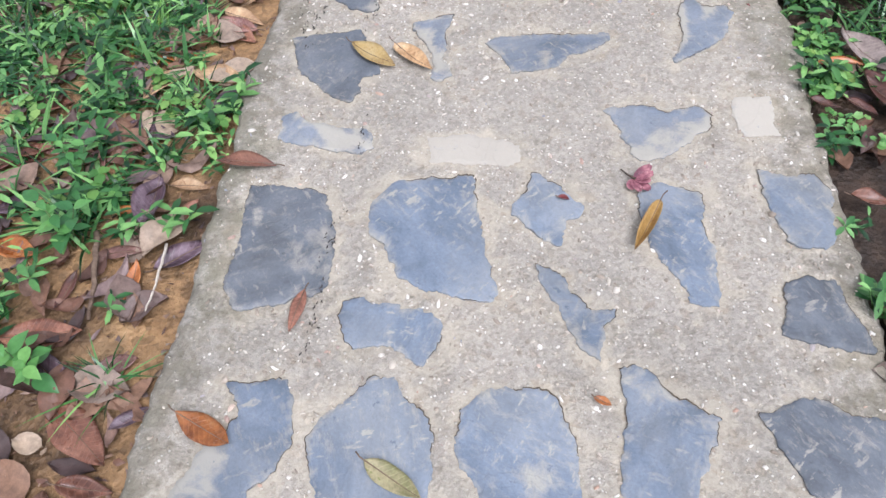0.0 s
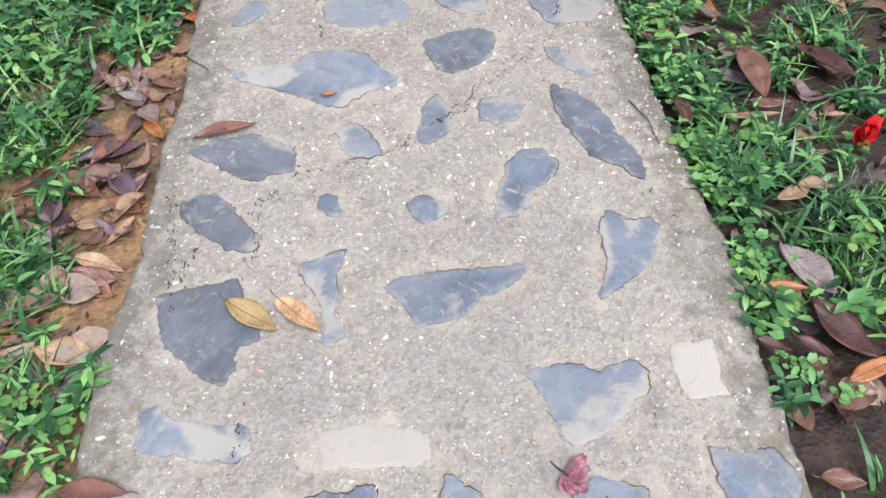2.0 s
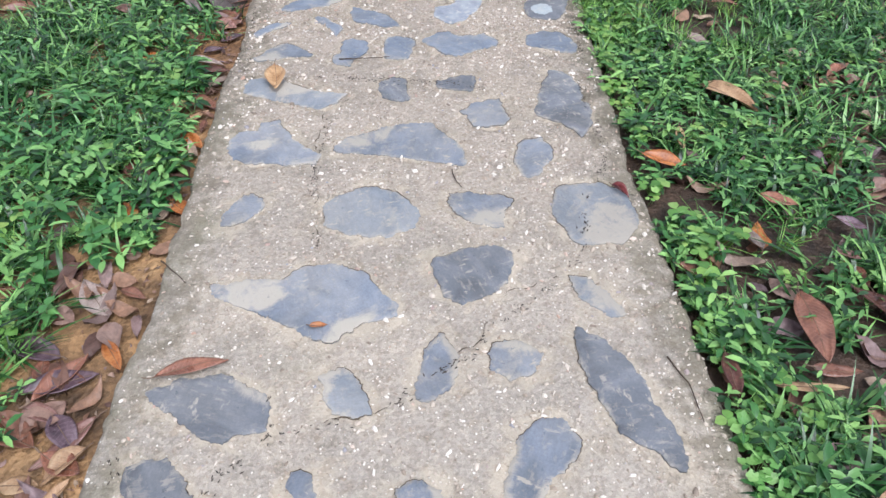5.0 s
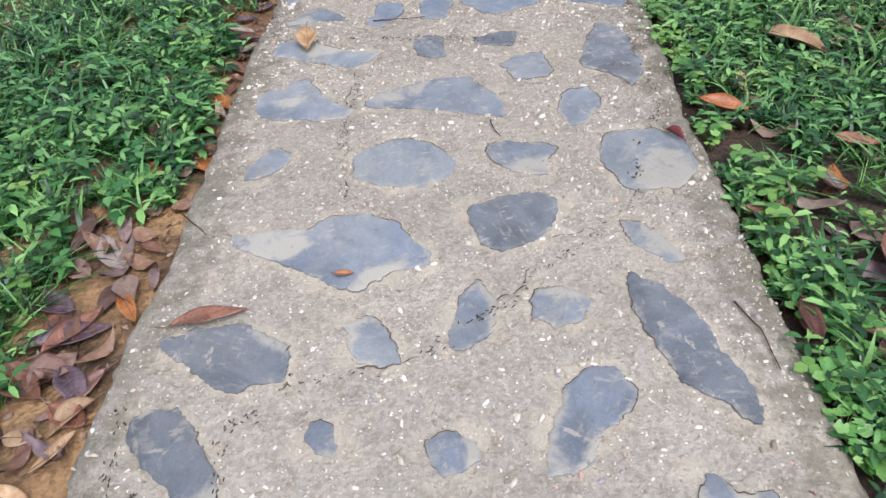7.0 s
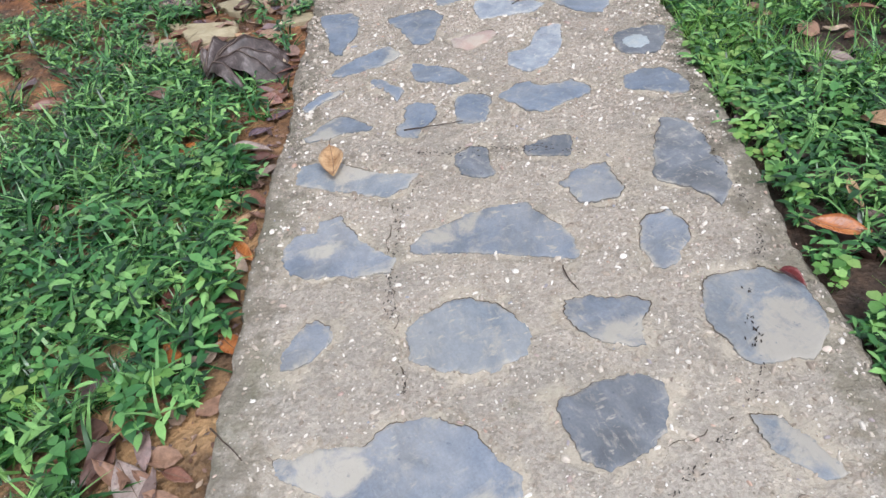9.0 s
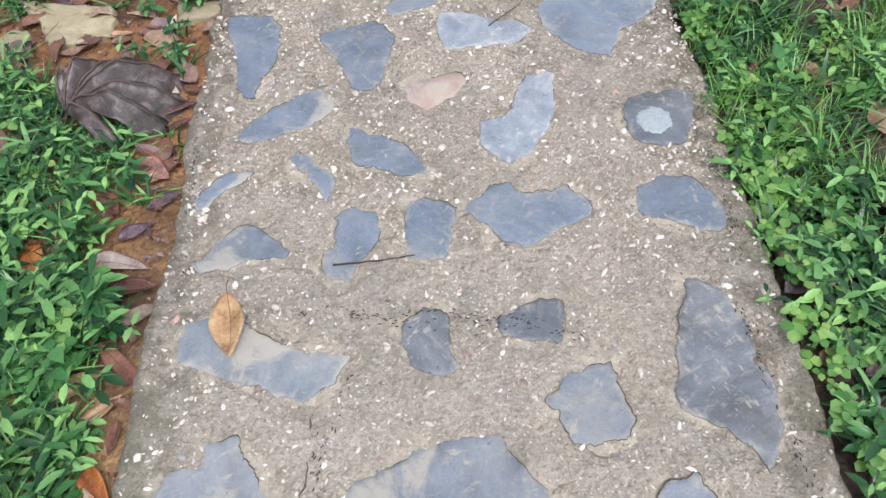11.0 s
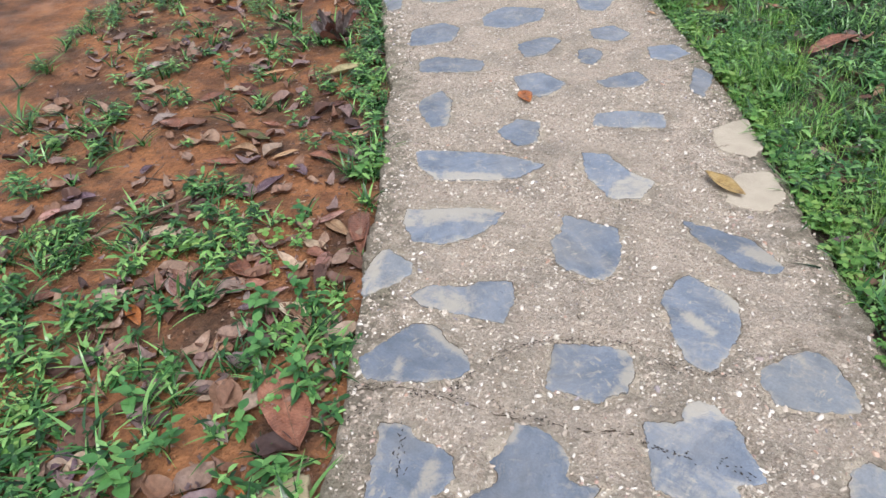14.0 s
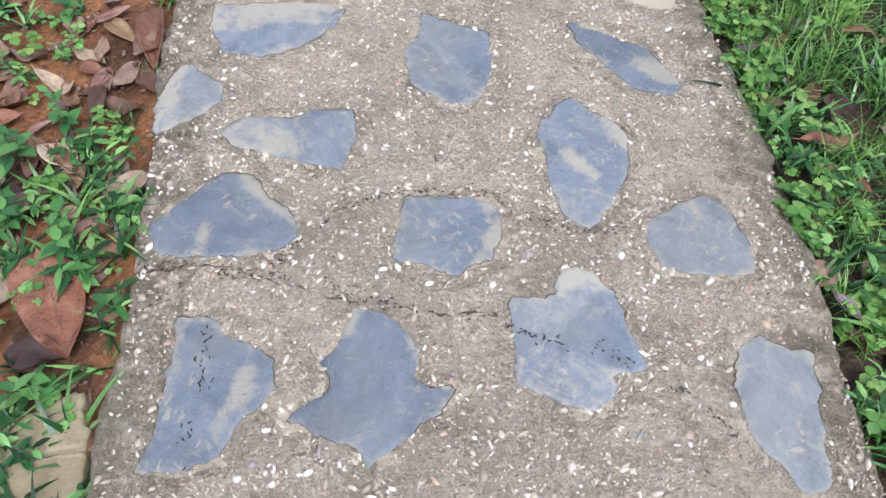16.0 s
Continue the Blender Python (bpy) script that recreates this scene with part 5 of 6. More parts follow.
leaf(1.327, 2.681, -38, 0.090, 0.50, "purple")
leaf(0.854, 2.492, -14, 0.098, 0.60, "brown")
leaf(1.158, 3.336, -50, 0.233, 0.40, "tan")
leaf(1.356, 3.420, -13, 0.081, 0.50, "brown")
leaf(1.596, 3.511, 37, 0.133, 0.40, "brown")
leaf(1.324, 4.077, -23, 0.129, 0.40, "brown")
leaf(0.940, 3.088, -93, 0.109, 0.30, "tan")
leaf(-0.686, 3.361, -40, 0.171, 0.30, "brown")
leaf(-0.701, 3.252, 39, 0.114, 0.35, "tan")
leaf(-0.665, 3.102, -43, 0.138, 0.40, "orange")
leaf(-1.667, 4.064, 18, 0.181, 0.55, "brown")
leaf(-0.437, 3.420, -78, 0.166, 0.55, "amber")
leaf(0.701, 2.814, -51, 0.070, 0.45, "red")
leaf(-0.715, 3.561, 6, 0.128, 0.45, "dark")
leaf(-0.754, 3.936, -37, 0.144, 0.50, "pink")
leaf(-1.665, 4.416, 3, 0.109, 0.50, "brown")
leaf(1.142, 3.747, -48, 0.104, 0.50, "grey")
leaf(-1.217, 4.037, -39, 0.146, 0.60, "pink")
leaf(0.667, 4.578, 9, 0.109, 0.35, "tan")
leaf(-0.755, 4.007, -30, 0.137, 0.60, "brown")
leaf(-0.747, 3.731, 40, 0.097, 0.50, "purple")
leaf(-0.766, 3.629, -9, 0.157, 0.40, "grey")
leaf(-0.767, 3.307, 41, 0.140, 0.40, "tan")
leaf(-0.977, 3.639, -52, 0.140, 0.60, "orange")
leaf(-1.026, 4.516, 6, 0.132, 0.25, "tan")
leaf(-0.852, 4.527, 79, 0.131, 0.30, "pale")
leaf(-0.812, 4.277, -33, 0.135, 0.45, "pale")
leaf(-0.958, 5.215, -54, 0.293, 0.60, "brown")
leaf(0.690, 5.102, 105, 0.064, 0.50, "brown")
leaf(0.722, 5.020, 39, 0.124, 0.50, "orange")
leaf(0.890, 5.613, -40, 0.180, 0.45, "brown")
leaf(-0.851, 4.743, -8, 0.158, 0.50, "purple")
leaf(-1.454, 4.936, -43, 0.144, 0.50, "purple")
leaf(-1.058, 6.066, -70, 0.257, 0.40, "brown")
leaf(-0.862, 5.253, 100, 0.082, 0.40, "dark")
leaf(-1.128, 5.614, -22, 0.136, 0.60, "pale")
leaf(0.664, 5.438, -53, 0.079, 0.50, "purple")
leaf(0.692, 5.915, 12, 0.125, 0.50, "brown")
leaf(-1.171, 5.917, -5, 0.086, 0.60, "brown")
leaf(-0.811, 4.883, 16, 0.099, 0.50, "brown")
leaf(-0.879, 4.881, -16, 0.074, 0.60, "dark")
leaf(-1.195, 5.604, -71, 0.126, 0.40, "pink")
leaf(0.206, 6.537, -47, 0.197, 0.42, "yellow")
leaf(-1.651, 7.485, 64, 0.260, 0.40, "ivory")
leaf(-2.462, 8.806, 3, 0.264, 0.50, "brown")
leaf(-1.546, 6.336, 74, 0.158, 0.50, "purple")
leaf(-1.419, 6.561, -26, 0.143, 0.55, "brown")
leaf(0.813, 8.037, 39, 0.343, 0.40, "brown")
leaf(0.591, 8.602, -15, 0.131, 0.50, "brown")
leaf(0.892, 6.385, 11, 0.124, 0.40, "brown")
leaf(-1.151, 6.074, -36, 0.160, 0.40, "tan")
leaf(-1.804, 6.694, -17, 0.216, 0.42, "green")
leaf(-1.585, 6.563, 48, 0.123, 0.40, "tan")
leaf(-1.399, 5.788, -42, 0.174, 0.50, "brown")
leaf(-2.333, 6.796, 64, 0.146, 0.50, "grey")
leaf(-2.773, 7.395, 57, 0.171, 0.50, "grey")
leaf(-2.683, 8.027, 77, 0.186, 0.40, "brown")
leaf(-2.049, 7.159, -32, 0.204, 0.50, "dark")
leaf(-1.340, 6.869, 40, 0.128, 0.45, "purple")
leaf(-1.323, 6.797, 32, 0.155, 0.30, "tan")
leaf(-2.223, 7.058, 59, 0.140, 0.50, "brown")
leaf(-1.354, 6.635, -21, 0.157, 0.50, "brown")
leaf(-2.056, 7.409, 25, 0.187, 0.30, "tan")
leaf(-2.553, 6.990, 22, 0.094, 0.40, "brown")
leaf(-0.639, 7.190, -64, 0.123, 0.60, "orange")
leaf(-0.117, 2.281, 6, 0.044, 0.50, "orange")
leaf(0.743, 1.775, -37, 0.010, 0.60, "red")
leaf(-0.099, 8.412, -40, 0.084, 0.30, "tan")
leaf(-0.996, 8.678, -17, 0.125, 0.40, "ochre")
leaf(0.237, 1.092, -13, 0.027, 0.60, "red")
leaf(-0.769, 4.174, 20, 0.160, 0.35, "dark")
leaf(-0.842, 3.821, -50, 0.120, 0.50, "brown")
leaf(-0.948, 5.432, 60, 0.120, 0.40, "brown")
leaf(0.552, 6.255, 20, 0.070, 0.60, "purple")
leaf(1.013, 1.441, -60, 0.170, 0.55, "dark")
leaf(0.932, 1.555, -5, 0.120, 0.25, "orange")
leaf(1.047, 1.349, 20, 0.120, 0.40, "orange")


def scatter_litter():
    """Further leaves of the litter, smaller and half hidden."""
    rng = random.Random(23)
    kinds = ["brown"] * 4 + ["pink"] * 2 + ["purple"] * 3 + ["dark"] * 3 + ["tan", "grey", "orange"]

    def drop(count, y0, y1, d0, d1, side, small, large):
        for _ in range(count):
            y, d = rng.uniform(y0, y1), rng.uniform(d0, d1)
            x = left_edge(y) - d if side < 0 else right_edge(y) + d
            leaf(x, y, rng.uniform(0, 360), rng.uniform(small, large), rng.uniform(0.35, 0.6), rng.choice(kinds), True)

    drop(44, 0.3, 1.7, 0.02, 0.7, -1, 0.07, 0.17)
    drop(17, 1.4, 2.5, 0.02, 0.32, -1, 0.08, 0.18)
    drop(16, 2.5, 4.3, 0.02, 0.2, -1, 0.05, 0.12)
    drop(38, 4.4, 5.9, 0.03, 0.9, -1, 0.06, 0.13)
    drop(46, 5.4, 8.4, 0.05, 1.5, -1, 0.06, 0.15)
    drop(38, 0.4, 7.0, 0.03, 0.9, 1, 0.07, 0.14)


scatter_litter()


# ---- twigs, flowers and other loose things ----
def twig(points, thick, mat, label):
    pts = [Vector(p) for p in points]
    base = pts[0].copy()
    line = []
    for p, q in zip(pts, pts[1:]):
        line += [p.lerp(q, s / 5) - base + Vector((0.004 * rough_at(p.x + s, p.y, 1.7), 0.004 * rough_at(p.y, s, 1.7), 0.002 * rough_at(s, p.x, 2.1))) for s in range(5)]
    line.append(pts[-1] - base)
    r = [thick * (1 - 0.55 * i / len(line)) * (1 + 0.2 * rough_at(i, thick * 900, 0.9)) for i in range(len(line))]
    v, f = tube(line, r, 7)
    ob = new("twig", mesh_of("twig", v, f, mat))
    ob.location = base
    return tagged(ob, label, "twig")


twig([(-0.231, 3.579, 0.009), (-0.13, 3.586, 0.010), (-0.044, 3.601, 0.008)], 0.0024, TWIG_DARK, "thin dark twig lying across slate on the path")
twig([(-2.13, 5.70, -0.03), (-1.90, 6.03, -0.026), (-1.71, 6.33, -0.03)], 0.009, TWIG, "long brown stick lying on red soil")
twig([(-0.626, 0.952, -0.022), (-0.618, 0.86, -0.018), (-0.621, 0.776, -0.022)], 0.0038, TWIG_PALE, "bleached pale twig among leaf litter")
twig([(0.718, 2.205, 0.006), (0.752, 2.13, 0.007), (0.763, 2.03, 0.006)], 0.0022, TWIG_DARK, "thin bent dark twig on the path")
twig([(0.201, 2.915, 0.007), (0.21, 2.87, 0.007), (0.231, 2.828, 0.008)], 0.0022, TWIG_DARK, "short dark twig beside a slate piece")
twig([(-0.575, 2.505, 0.004), (-0.486, 2.423, 0.005)], 0.0022, TWIG_DARK, "thin dark twig over the path's edge")
twig([(0.148, 4.424, 0.008), (0.24, 4.52, 0.006), (0.32, 4.644, 0.006)], 0.0016, TWIG_DARK, "fine dark twig crossing pale slate")
twig([(-0.80, 0.98, -0.03), (-0.76, 0.86, -0.026), (-0.74, 0.76, -0.03)], 0.008, TWIG, "thick brown stick in wet leaf litter")
for k in range(26):
    r = random.Random(60 + k)
    y0 = r.uniform(5.2, 8.6) if k < 18 else r.uniform(0.5, 4.2)
    x0 = left_edge(y0) - r.uniform(0.1, 1.7 if k < 18 else 0.5)
    a, n = r.uniform(0, 6.3), r.uniform(0.06, 0.22)
    x1, y1 = x0 + n * math.cos(a), y0 + n * math.sin(a)
    xm, ym = (x0 + x1) / 2 + r.uniform(-0.01, 0.01), (y0 + y1) / 2
    twig([(x0, y0, ground_z(x0, y0) + 0.004), (xm, ym, ground_z(xm, ym) + 0.006), (x1, y1, ground_z(x1, y1) + 0.004)], r.uniform(0.0018, 0.004),
         r.choice((TWIG, TWIG_DARK)), "small dry brown twig on the soil")


def petal_mesh(name, length, width, cup, mat, seed, n=6, m=5):
    verts = []
    for i in range(n + 1):
        s = i / n
        half = 0.5 * width * math.sin(math.pi * (0.08 + 0.8 * s)) ** 0.8
        for j in range(m):
            v = j / (m - 1) * 2 - 1
            frill = 0.12 * width * math.sin(6 * v + seed) * s
            verts.append((length * s, half * v, cup * length * s * s + 0.2 * half * v * v + frill))
    faces = [(i * m + j, (i + 1) * m + j, (i + 1) * m + j + 1, i * m + j + 1) for i in range(n) for j in range(m - 1)]
    return mesh_of(name, verts, faces, mat)


def red_flower(x, y):
    ob = new("red_flower")
    ob.matrix_basis = pose(x, y, ground_z(x, y) + 0.035, 14, -10, 20)
    for k in range(9):
        me = petal_mesh("petal", 0.045 + 0.008 * (k % 3), 0.042, 0.55 + 0.25 * (k % 2), PETAL, k * 1.7)
        child("petal", me, ob, pose(0, 0, 0.004 * (k % 3), 0, -20 - 26 * (k % 3), k * 40 + 9 * (k % 2)))
    v, f = tube([(0, 0, -0.04), (0, 0, -0.015), (0, 0, 0.004)], [0.002, 0.003, 0.006], 7)
    child("stalk", mesh_of("stalk", v, f, STEM), ob, label="green flower stalk")
    tagged(ob, "bright red ruffled fallen flower on the grass", "flower")


def pink_flower(x, y):
    ob = new("withered_flower")
    ob.matrix_basis = pose(x, y, 0.006, 0, 0, -35)
    for k in range(6):
        me = petal_mesh("petal", 0.036 + 0.006 * (k % 3), 0.024, 0.12, PINK, k * 2.1)
        child("petal", me, ob, pose(-0.012, 0, 0.0015 * k, 0, -4, -75 + 30 * k))
    v, f = tube([(-0.05, 0.006, 0.003), (-0.03, 0.001, 0.004), (-0.008, 0, 0.005)], [0.0014, 0.002, 0.004], 6)
    child("stalk", mesh_of("stalk", v, f, TWIG_DARK), ob, label="dark dried flower stalk")
    tagged(ob, "withered pink and purple flower flattened on slate", "flower")


def white_flower(x, y):
    ob = new("white_flower")
    ob.matrix_basis = pose(x, y, ground_z(x, y) + 0.075, 10, 5, 0)
    for k in range(5):
        child("petal", petal_mesh("petal", 0.020, 0.009, 0.1, WHITE, k), ob, pose(0, 0, 0, 0, -8, k * 72))
    v, f = tube([(0.006, -0.012, -0.078), (0.003, -0.004, -0.04), (0, 0, 0)], [0.0013, 0.0012, 0.0015], 5)
    child("stalk", mesh_of("stalk", v, f, STEM), ob, label="thin green stalk")
    tagged(ob, "small white star-shaped wildflower in grass", "flower")


red_flower(1.29, 2.02)
pink_flower(0.405, 1.15)
white_flower(1.0, 4.66)


def dried_pod(x, y, turn):
    """A shaggy dark seed pod with flaking scales."""
    rng = random.Random(4)
    ob = new("dried_pod")
    ob.matrix_basis = pose(x, y, ground_z(x, y) + 0.03, 0, 0, turn)
    v, f = tube([(-0.10 + 0.2 * i / 9, 0.008 * math.sin(i), 0.004 * math.cos(i)) for i in range(10)], [0.008, 0.017, 0.022, 0.026, 0.025, 0.027, 0.022, 0.021, 0.017, 0.012], 10)
    child("core", mesh_of("core", v, f, RIB), ob)
    for k in range(30):
        me = petal_mesh("scale", rng.uniform(0.02, 0.04), rng.uniform(0.01, 0.02), 0.4, DRIED, k)
        child("scale", me, ob, pose(rng.uniform(-0.09, 0.07), 0, 0, rng.uniform(-70, 70), 0, 0) @ pose(0, 0, 0.02, 0, -25, rng.uniform(-30, 30)))
    tagged(ob, "shaggy dark brown dried seed pod in grass", "seed pod")


dried_pod(1.27, 1.89, 18)


def palmate_leaf(x, y, turn, size):
    """A big shrivelled leaf with lobes fanning out from one point."""
    ob = new("palmate_leaf")
    ob.matrix_basis = pose(x, y, ground_z(x, y) + 0.01, 0, 0, turn)
    for k, (a, r) in enumerate(((-34, 0.62), (-13, 0.9), (7, 1.0), (26, 1.0), (46, 0.88), (68, 0.66), (95, 0.45))):
        n, m, verts = 14, 9, []
        for i in range(n + 1):
            s = i / n
            half = size * r * (0.02 + 0.175 * s ** 0.8 * (1 if s < 0.8 else math.sqrt(max(0.0, 1 - ((s - 0.8) / 0.21) ** 2))))
            for j in range(m):
                v = j / (m - 1) * 2 - 1
                arch = 0.06 + 0.30 * math.sin(math.pi * min(1, s * 0.9)) - 0.10 * s * s
                z = size * arch - 1.35 * half * abs(v) ** 1.2 - 0.06 * size * s ** 6 + 0.11 * size * rough_at(s * 4 + 3 * k, v * 2, 1.2, 5) * s + 0.05 * size * (k % 2) + 0.012 * size * math.sin(s * 26 + 3 * v) * s
                verts.append((size * r * s, half * v, z))
        faces = [(i * m + j, (i + 1) * m + j, (i + 1) * m + j + 1, i * m + j + 1) for i in range(n) for j in range(m - 1)]
        lobe = child("lobe", mesh_of("lobe", verts, faces, DRIED), ob, pose(0, 0, 0, 0, 0, a))
        spine = [Vector(verts[i * m + m // 2]) + Vector((0, 0, 0.002)) for i in range(n + 1)]
        v, f = tube(spine, [0.0045 - 0.0033 * i / n for i in range(n + 1)], 6)
        child("rib", mesh_of("rib", v, f, RIB), lobe, label="dark brown leaf rib")
    v, f = tube([(0.01, 0, 0.02), (-0.05, -0.01, 0.012), (-0.16, -0.05, 0.004)], [0.006, 0.005, 0.004], 7)
    child("stalk", mesh_of("stalk", v, f, RIB), ob)
    tagged(ob, "large shrivelled grey-brown palmate leaf beside the path", "leaf")


palmate_leaf(-1.05, 4.14, 4, 0.33)
KEEP_OUT.extend(((-0.93, 4.18, 0.15), (-0.82, 4.2, 0.13), (-0.9, 4.3, 0.12)))


def leaf_clump(x, y, size):
    rng = random.Random(8)
    ob = new("leaf_clump")
    ob.matrix_basis = pose(x, y, ground_z(x, y), 0, 0, 0)
    for k in range(22):
        me = petal_mesh("curled_leaf", size * rng.uniform(0.5, 0.9), size * rng.uniform(0.25, 0.45), rng.uniform(0.3, 0.9), DRIED if k % 3 else LEAVES["dark"], k * 1.3)
        child("curled_leaf", me, ob, pose(rng.uniform(-0.35, 0.2) * size, rng.uniform(-0.25, 0.25) * size, rng.uniform(0.02, 0.3) * size, rng.uniform(-50, 50), rng.uniform(-40, 20), rng.uniform(0, 360)))
    tagged(ob, "crumpled clump of dark dried leaves on red soil", "dried leaves")


leaf_clump(-1.87, 7.92, 0.17)
leaf_clump(-2.15, 8.75, 0.22)


def flat_stone(*corners):
    x, y = corners[0]
    mid, v, f = plate(ragged(x, y, corners[1:], 0.012, 0.014, x), ((1.0, -0.03), (1.0, 0.014), (0.985, 0.019), (0.9, 0.021), (0.6, 0.022), (0.3, 0.022)), 0.004, y)
    ob = new("sandstone_slab", mesh_of("sandstone_slab", v, f, SANDSTONE))
    ob.location = (mid.x, mid.y, ground_z(mid.x, mid.y) + 0.004)
    tagged(ob, "flat tan sandstone slab half buried beside the path", "stone", "sandstone slabs")


flat_stone((-1.181, 4.597), (152, 0.267), (105, 0.082), (29, 0.129), (-11, 0.146), (-33, 0.163), (-103, 0.140), (-173, 0.101))
flat_stone((-0.958, 4.869), (-180, 0.245), (148, 0.097), (76, 0.113), (54, 0.224), (10, 0.195), (-14, 0.201), (-40, 0.098), (-104, 0.030), (-131, 0.176), (-149, 0.197))
flat_stone((-0.772, 4.687), (163, 0.094), (84, 0.126), (42, 0.076), (-49, 0.112), (-114, 0.131))
flat_stone((-1.346, 4.500), (163, 0.064), (114, 0.067), (62, 0.059), (-22, 0.071), (-69, 0.072), (-130, 0.049))


def rock(x, y, size, seed):
    bm = bmesh.new()
    bmesh.ops.create_icosphere(bm, subdivisions=4, radius=size)
    for v in bm.verts:
        d = v.co.normalized()
        v.co *= 1 + 0.35 * noise.noise(d * 1.3 + Vector((seed, 0, 0))) + 0.10 * noise.noise(d * 4 + Vector((0, seed, 0)))
        v.co.z *= 0.7
    me = bpy.data.meshes.new("rock")
    bm.to_mesh(me)
    bm.free()
    me.materials.append(ROCK)
    me.polygons.foreach_set("use_smooth", [True] * len(me.polygons))
    ob = new("rock", me)
    ob.location = (x, y, ground_z(x, y) + size * 0.25)
    tagged(ob, "rounded brown-grey rock behind the grass", "rock")


rock(1.80, 8.35, 0.15, 3)
rock(2.25, 9.0, 0.3, 6)


# ---- green plants ----
def bare(x, y):
    """How much of the ground is covered with green, 0 to 1."""
    lump = rough_at(x, y, 2.1, 31) + 0.5 * rough_at(x, y, 5.5, 37)
    if x < 0:
        d = left_edge(y) - x
        if y < 1.5:
            c = np.interp(d, (0.10, 0.3, 0.6), (0.02, 0.2, 0.5)) + 0.6 * lump
        elif y < 4.35:
            near = np.interp(y, (2.15, 2.6), (1.5, 0.25))
            c = np.interp(d, (0.08 * near, 0.16 * near, 0.30 * near), (-0.25, 0.2, 0.8)) + 0.95 * lump
            c -= np.interp(y, (3.4, 4.2), (0, 1)) * np.interp(d, (0.7, 1.0), (0, 0.7))
            c -= np.interp(y, (4.0, 4.3), (0, 1)) * np.interp(d, (0.4, 0.6), (0.6, 0.1))
        elif y < 5.0:
            c = np.interp(d, (0.0, 0.1, 0.5, 0.75, 1.1), (0.2, 0.15, 0.15, 0.7, 0.4)) + 0.5 * lump
        elif y < 5.9:
            c = np.interp(d, (0.05, 0.15, 0.9, 1.1), (0.08, 0.2, 0.35, 0.15)) + 0.8 * lump
        else:
            c = np.interp(d, (0.0, 0.12, 0.3), (0.6, 0.35, 0.06)) + 0.45 * lump
            c += np.interp(y, (8.2, 8.9), (0, 0.35)) * (d > 0.9)
        return float(np.clip(c, 0, 1))
    d = x - right_edge(y)
    c = np.interp(y, (2.4, 3.8), (0.30, 0.8)) + 1.3 * lump + np.interp(d, (0.1, 0.3), (0.1, 0.0))
    return float(np.clip(c, 0.1 if y < 1.8 else 0.0, 1))


def blade_arrays(rng, length, width, azimuth, lean, bend):
    s = np.linspace(0, 1, 6)
    reach = length * (lean * s + bend * s * s)
    height = length * np.clip(s * math.sqrt(max(0.1, 1 - lean * lean)) - 0.75 * bend * s * s, 0.02, None)
    half = 0.5 * width * np.array([0.6, 1.0, 0.95, 0.75, 0.42, 0.0])
    c, sn = math.cos(azimuth), math.sin(azimuth)
    mid = np.stack([c * reach, sn * reach, height], 1)
    side = np.array([-sn, c, 0.0])
    v = np.concatenate([mid[:-1] + half[:-1, None] * side, mid[:-1] - half[:-1, None] * side, mid[-1:]])
    f = [t for i in range(4) for t in ((i, i + 1, 6 + i), (i, 6 + i, 5 + i))] + [(4, 10, 9)]
    return v, np.array(f)


def oval_arrays(base, azimuth, length, width, tilt, cup):
    """A small oval leaf from base, folded a little along its middle."""
    u = np.array([0, 0.3, 0.3, 0.3, 0.68, 0.68, 0.68, 1.0]) * length
    w = np.array([0, 0.85, 0, -0.85, 0.88, 0, -0.88, 0]) * 0.5 * width
    z = np.array([0, cup, 0, cup, cup, 0, cup, -0.3 * cup]) * width + math.tan(tilt) * u - 0.5 * u * u / max(length, 1e-4) * abs(math.sin(tilt) + 0.3)
    c, s = math.cos(azimuth), math.sin(azimuth)
    v = np.stack([c * u - s * w, s * u + c * w, z], 1) + np.asarray(base)
    f = np.array([(0, 2, 1), (0, 3, 2), (1, 2, 5), (1, 5, 4), (2, 3, 6), (2, 6, 5), (4, 5, 7), (5, 6, 7)])
    return v, f


def thread_arrays(a, b, w):
    a, b = np.asarray(a, float), np.asarray(b, float)
    side = np.cross(b - a, (0.3, 0.5, 0.8))
    side = side / (np.linalg.norm(side) + 1e-9) * w
    return np.array([a - side, a + side, b + side, b - side]), np.array([(0, 1, 2), (0, 2, 3)])


def joined(parts):
    v, f, n = [], [], 0
    for pv, pf in parts:
        v.append(pv)
        f.append(pf + n)
        n += len(pv)
    return np.concatenate(v), np.concatenate(f)


def tuft(rng, count, l0, l1, w0, w1, spread, upright):
    parts = []
    for _ in range(count):
        v, f = blade_arrays(rng, rng.uniform(l0, l1), rng.uniform(w0, w1), rng.uniform(0, 6.28), rng.uniform(0.1, upright), rng.uniform(0.15, 0.6))
        parts.append((v + (*(rng.uniform(-spread, spread, 2)), 0), f))
    return joined(parts)


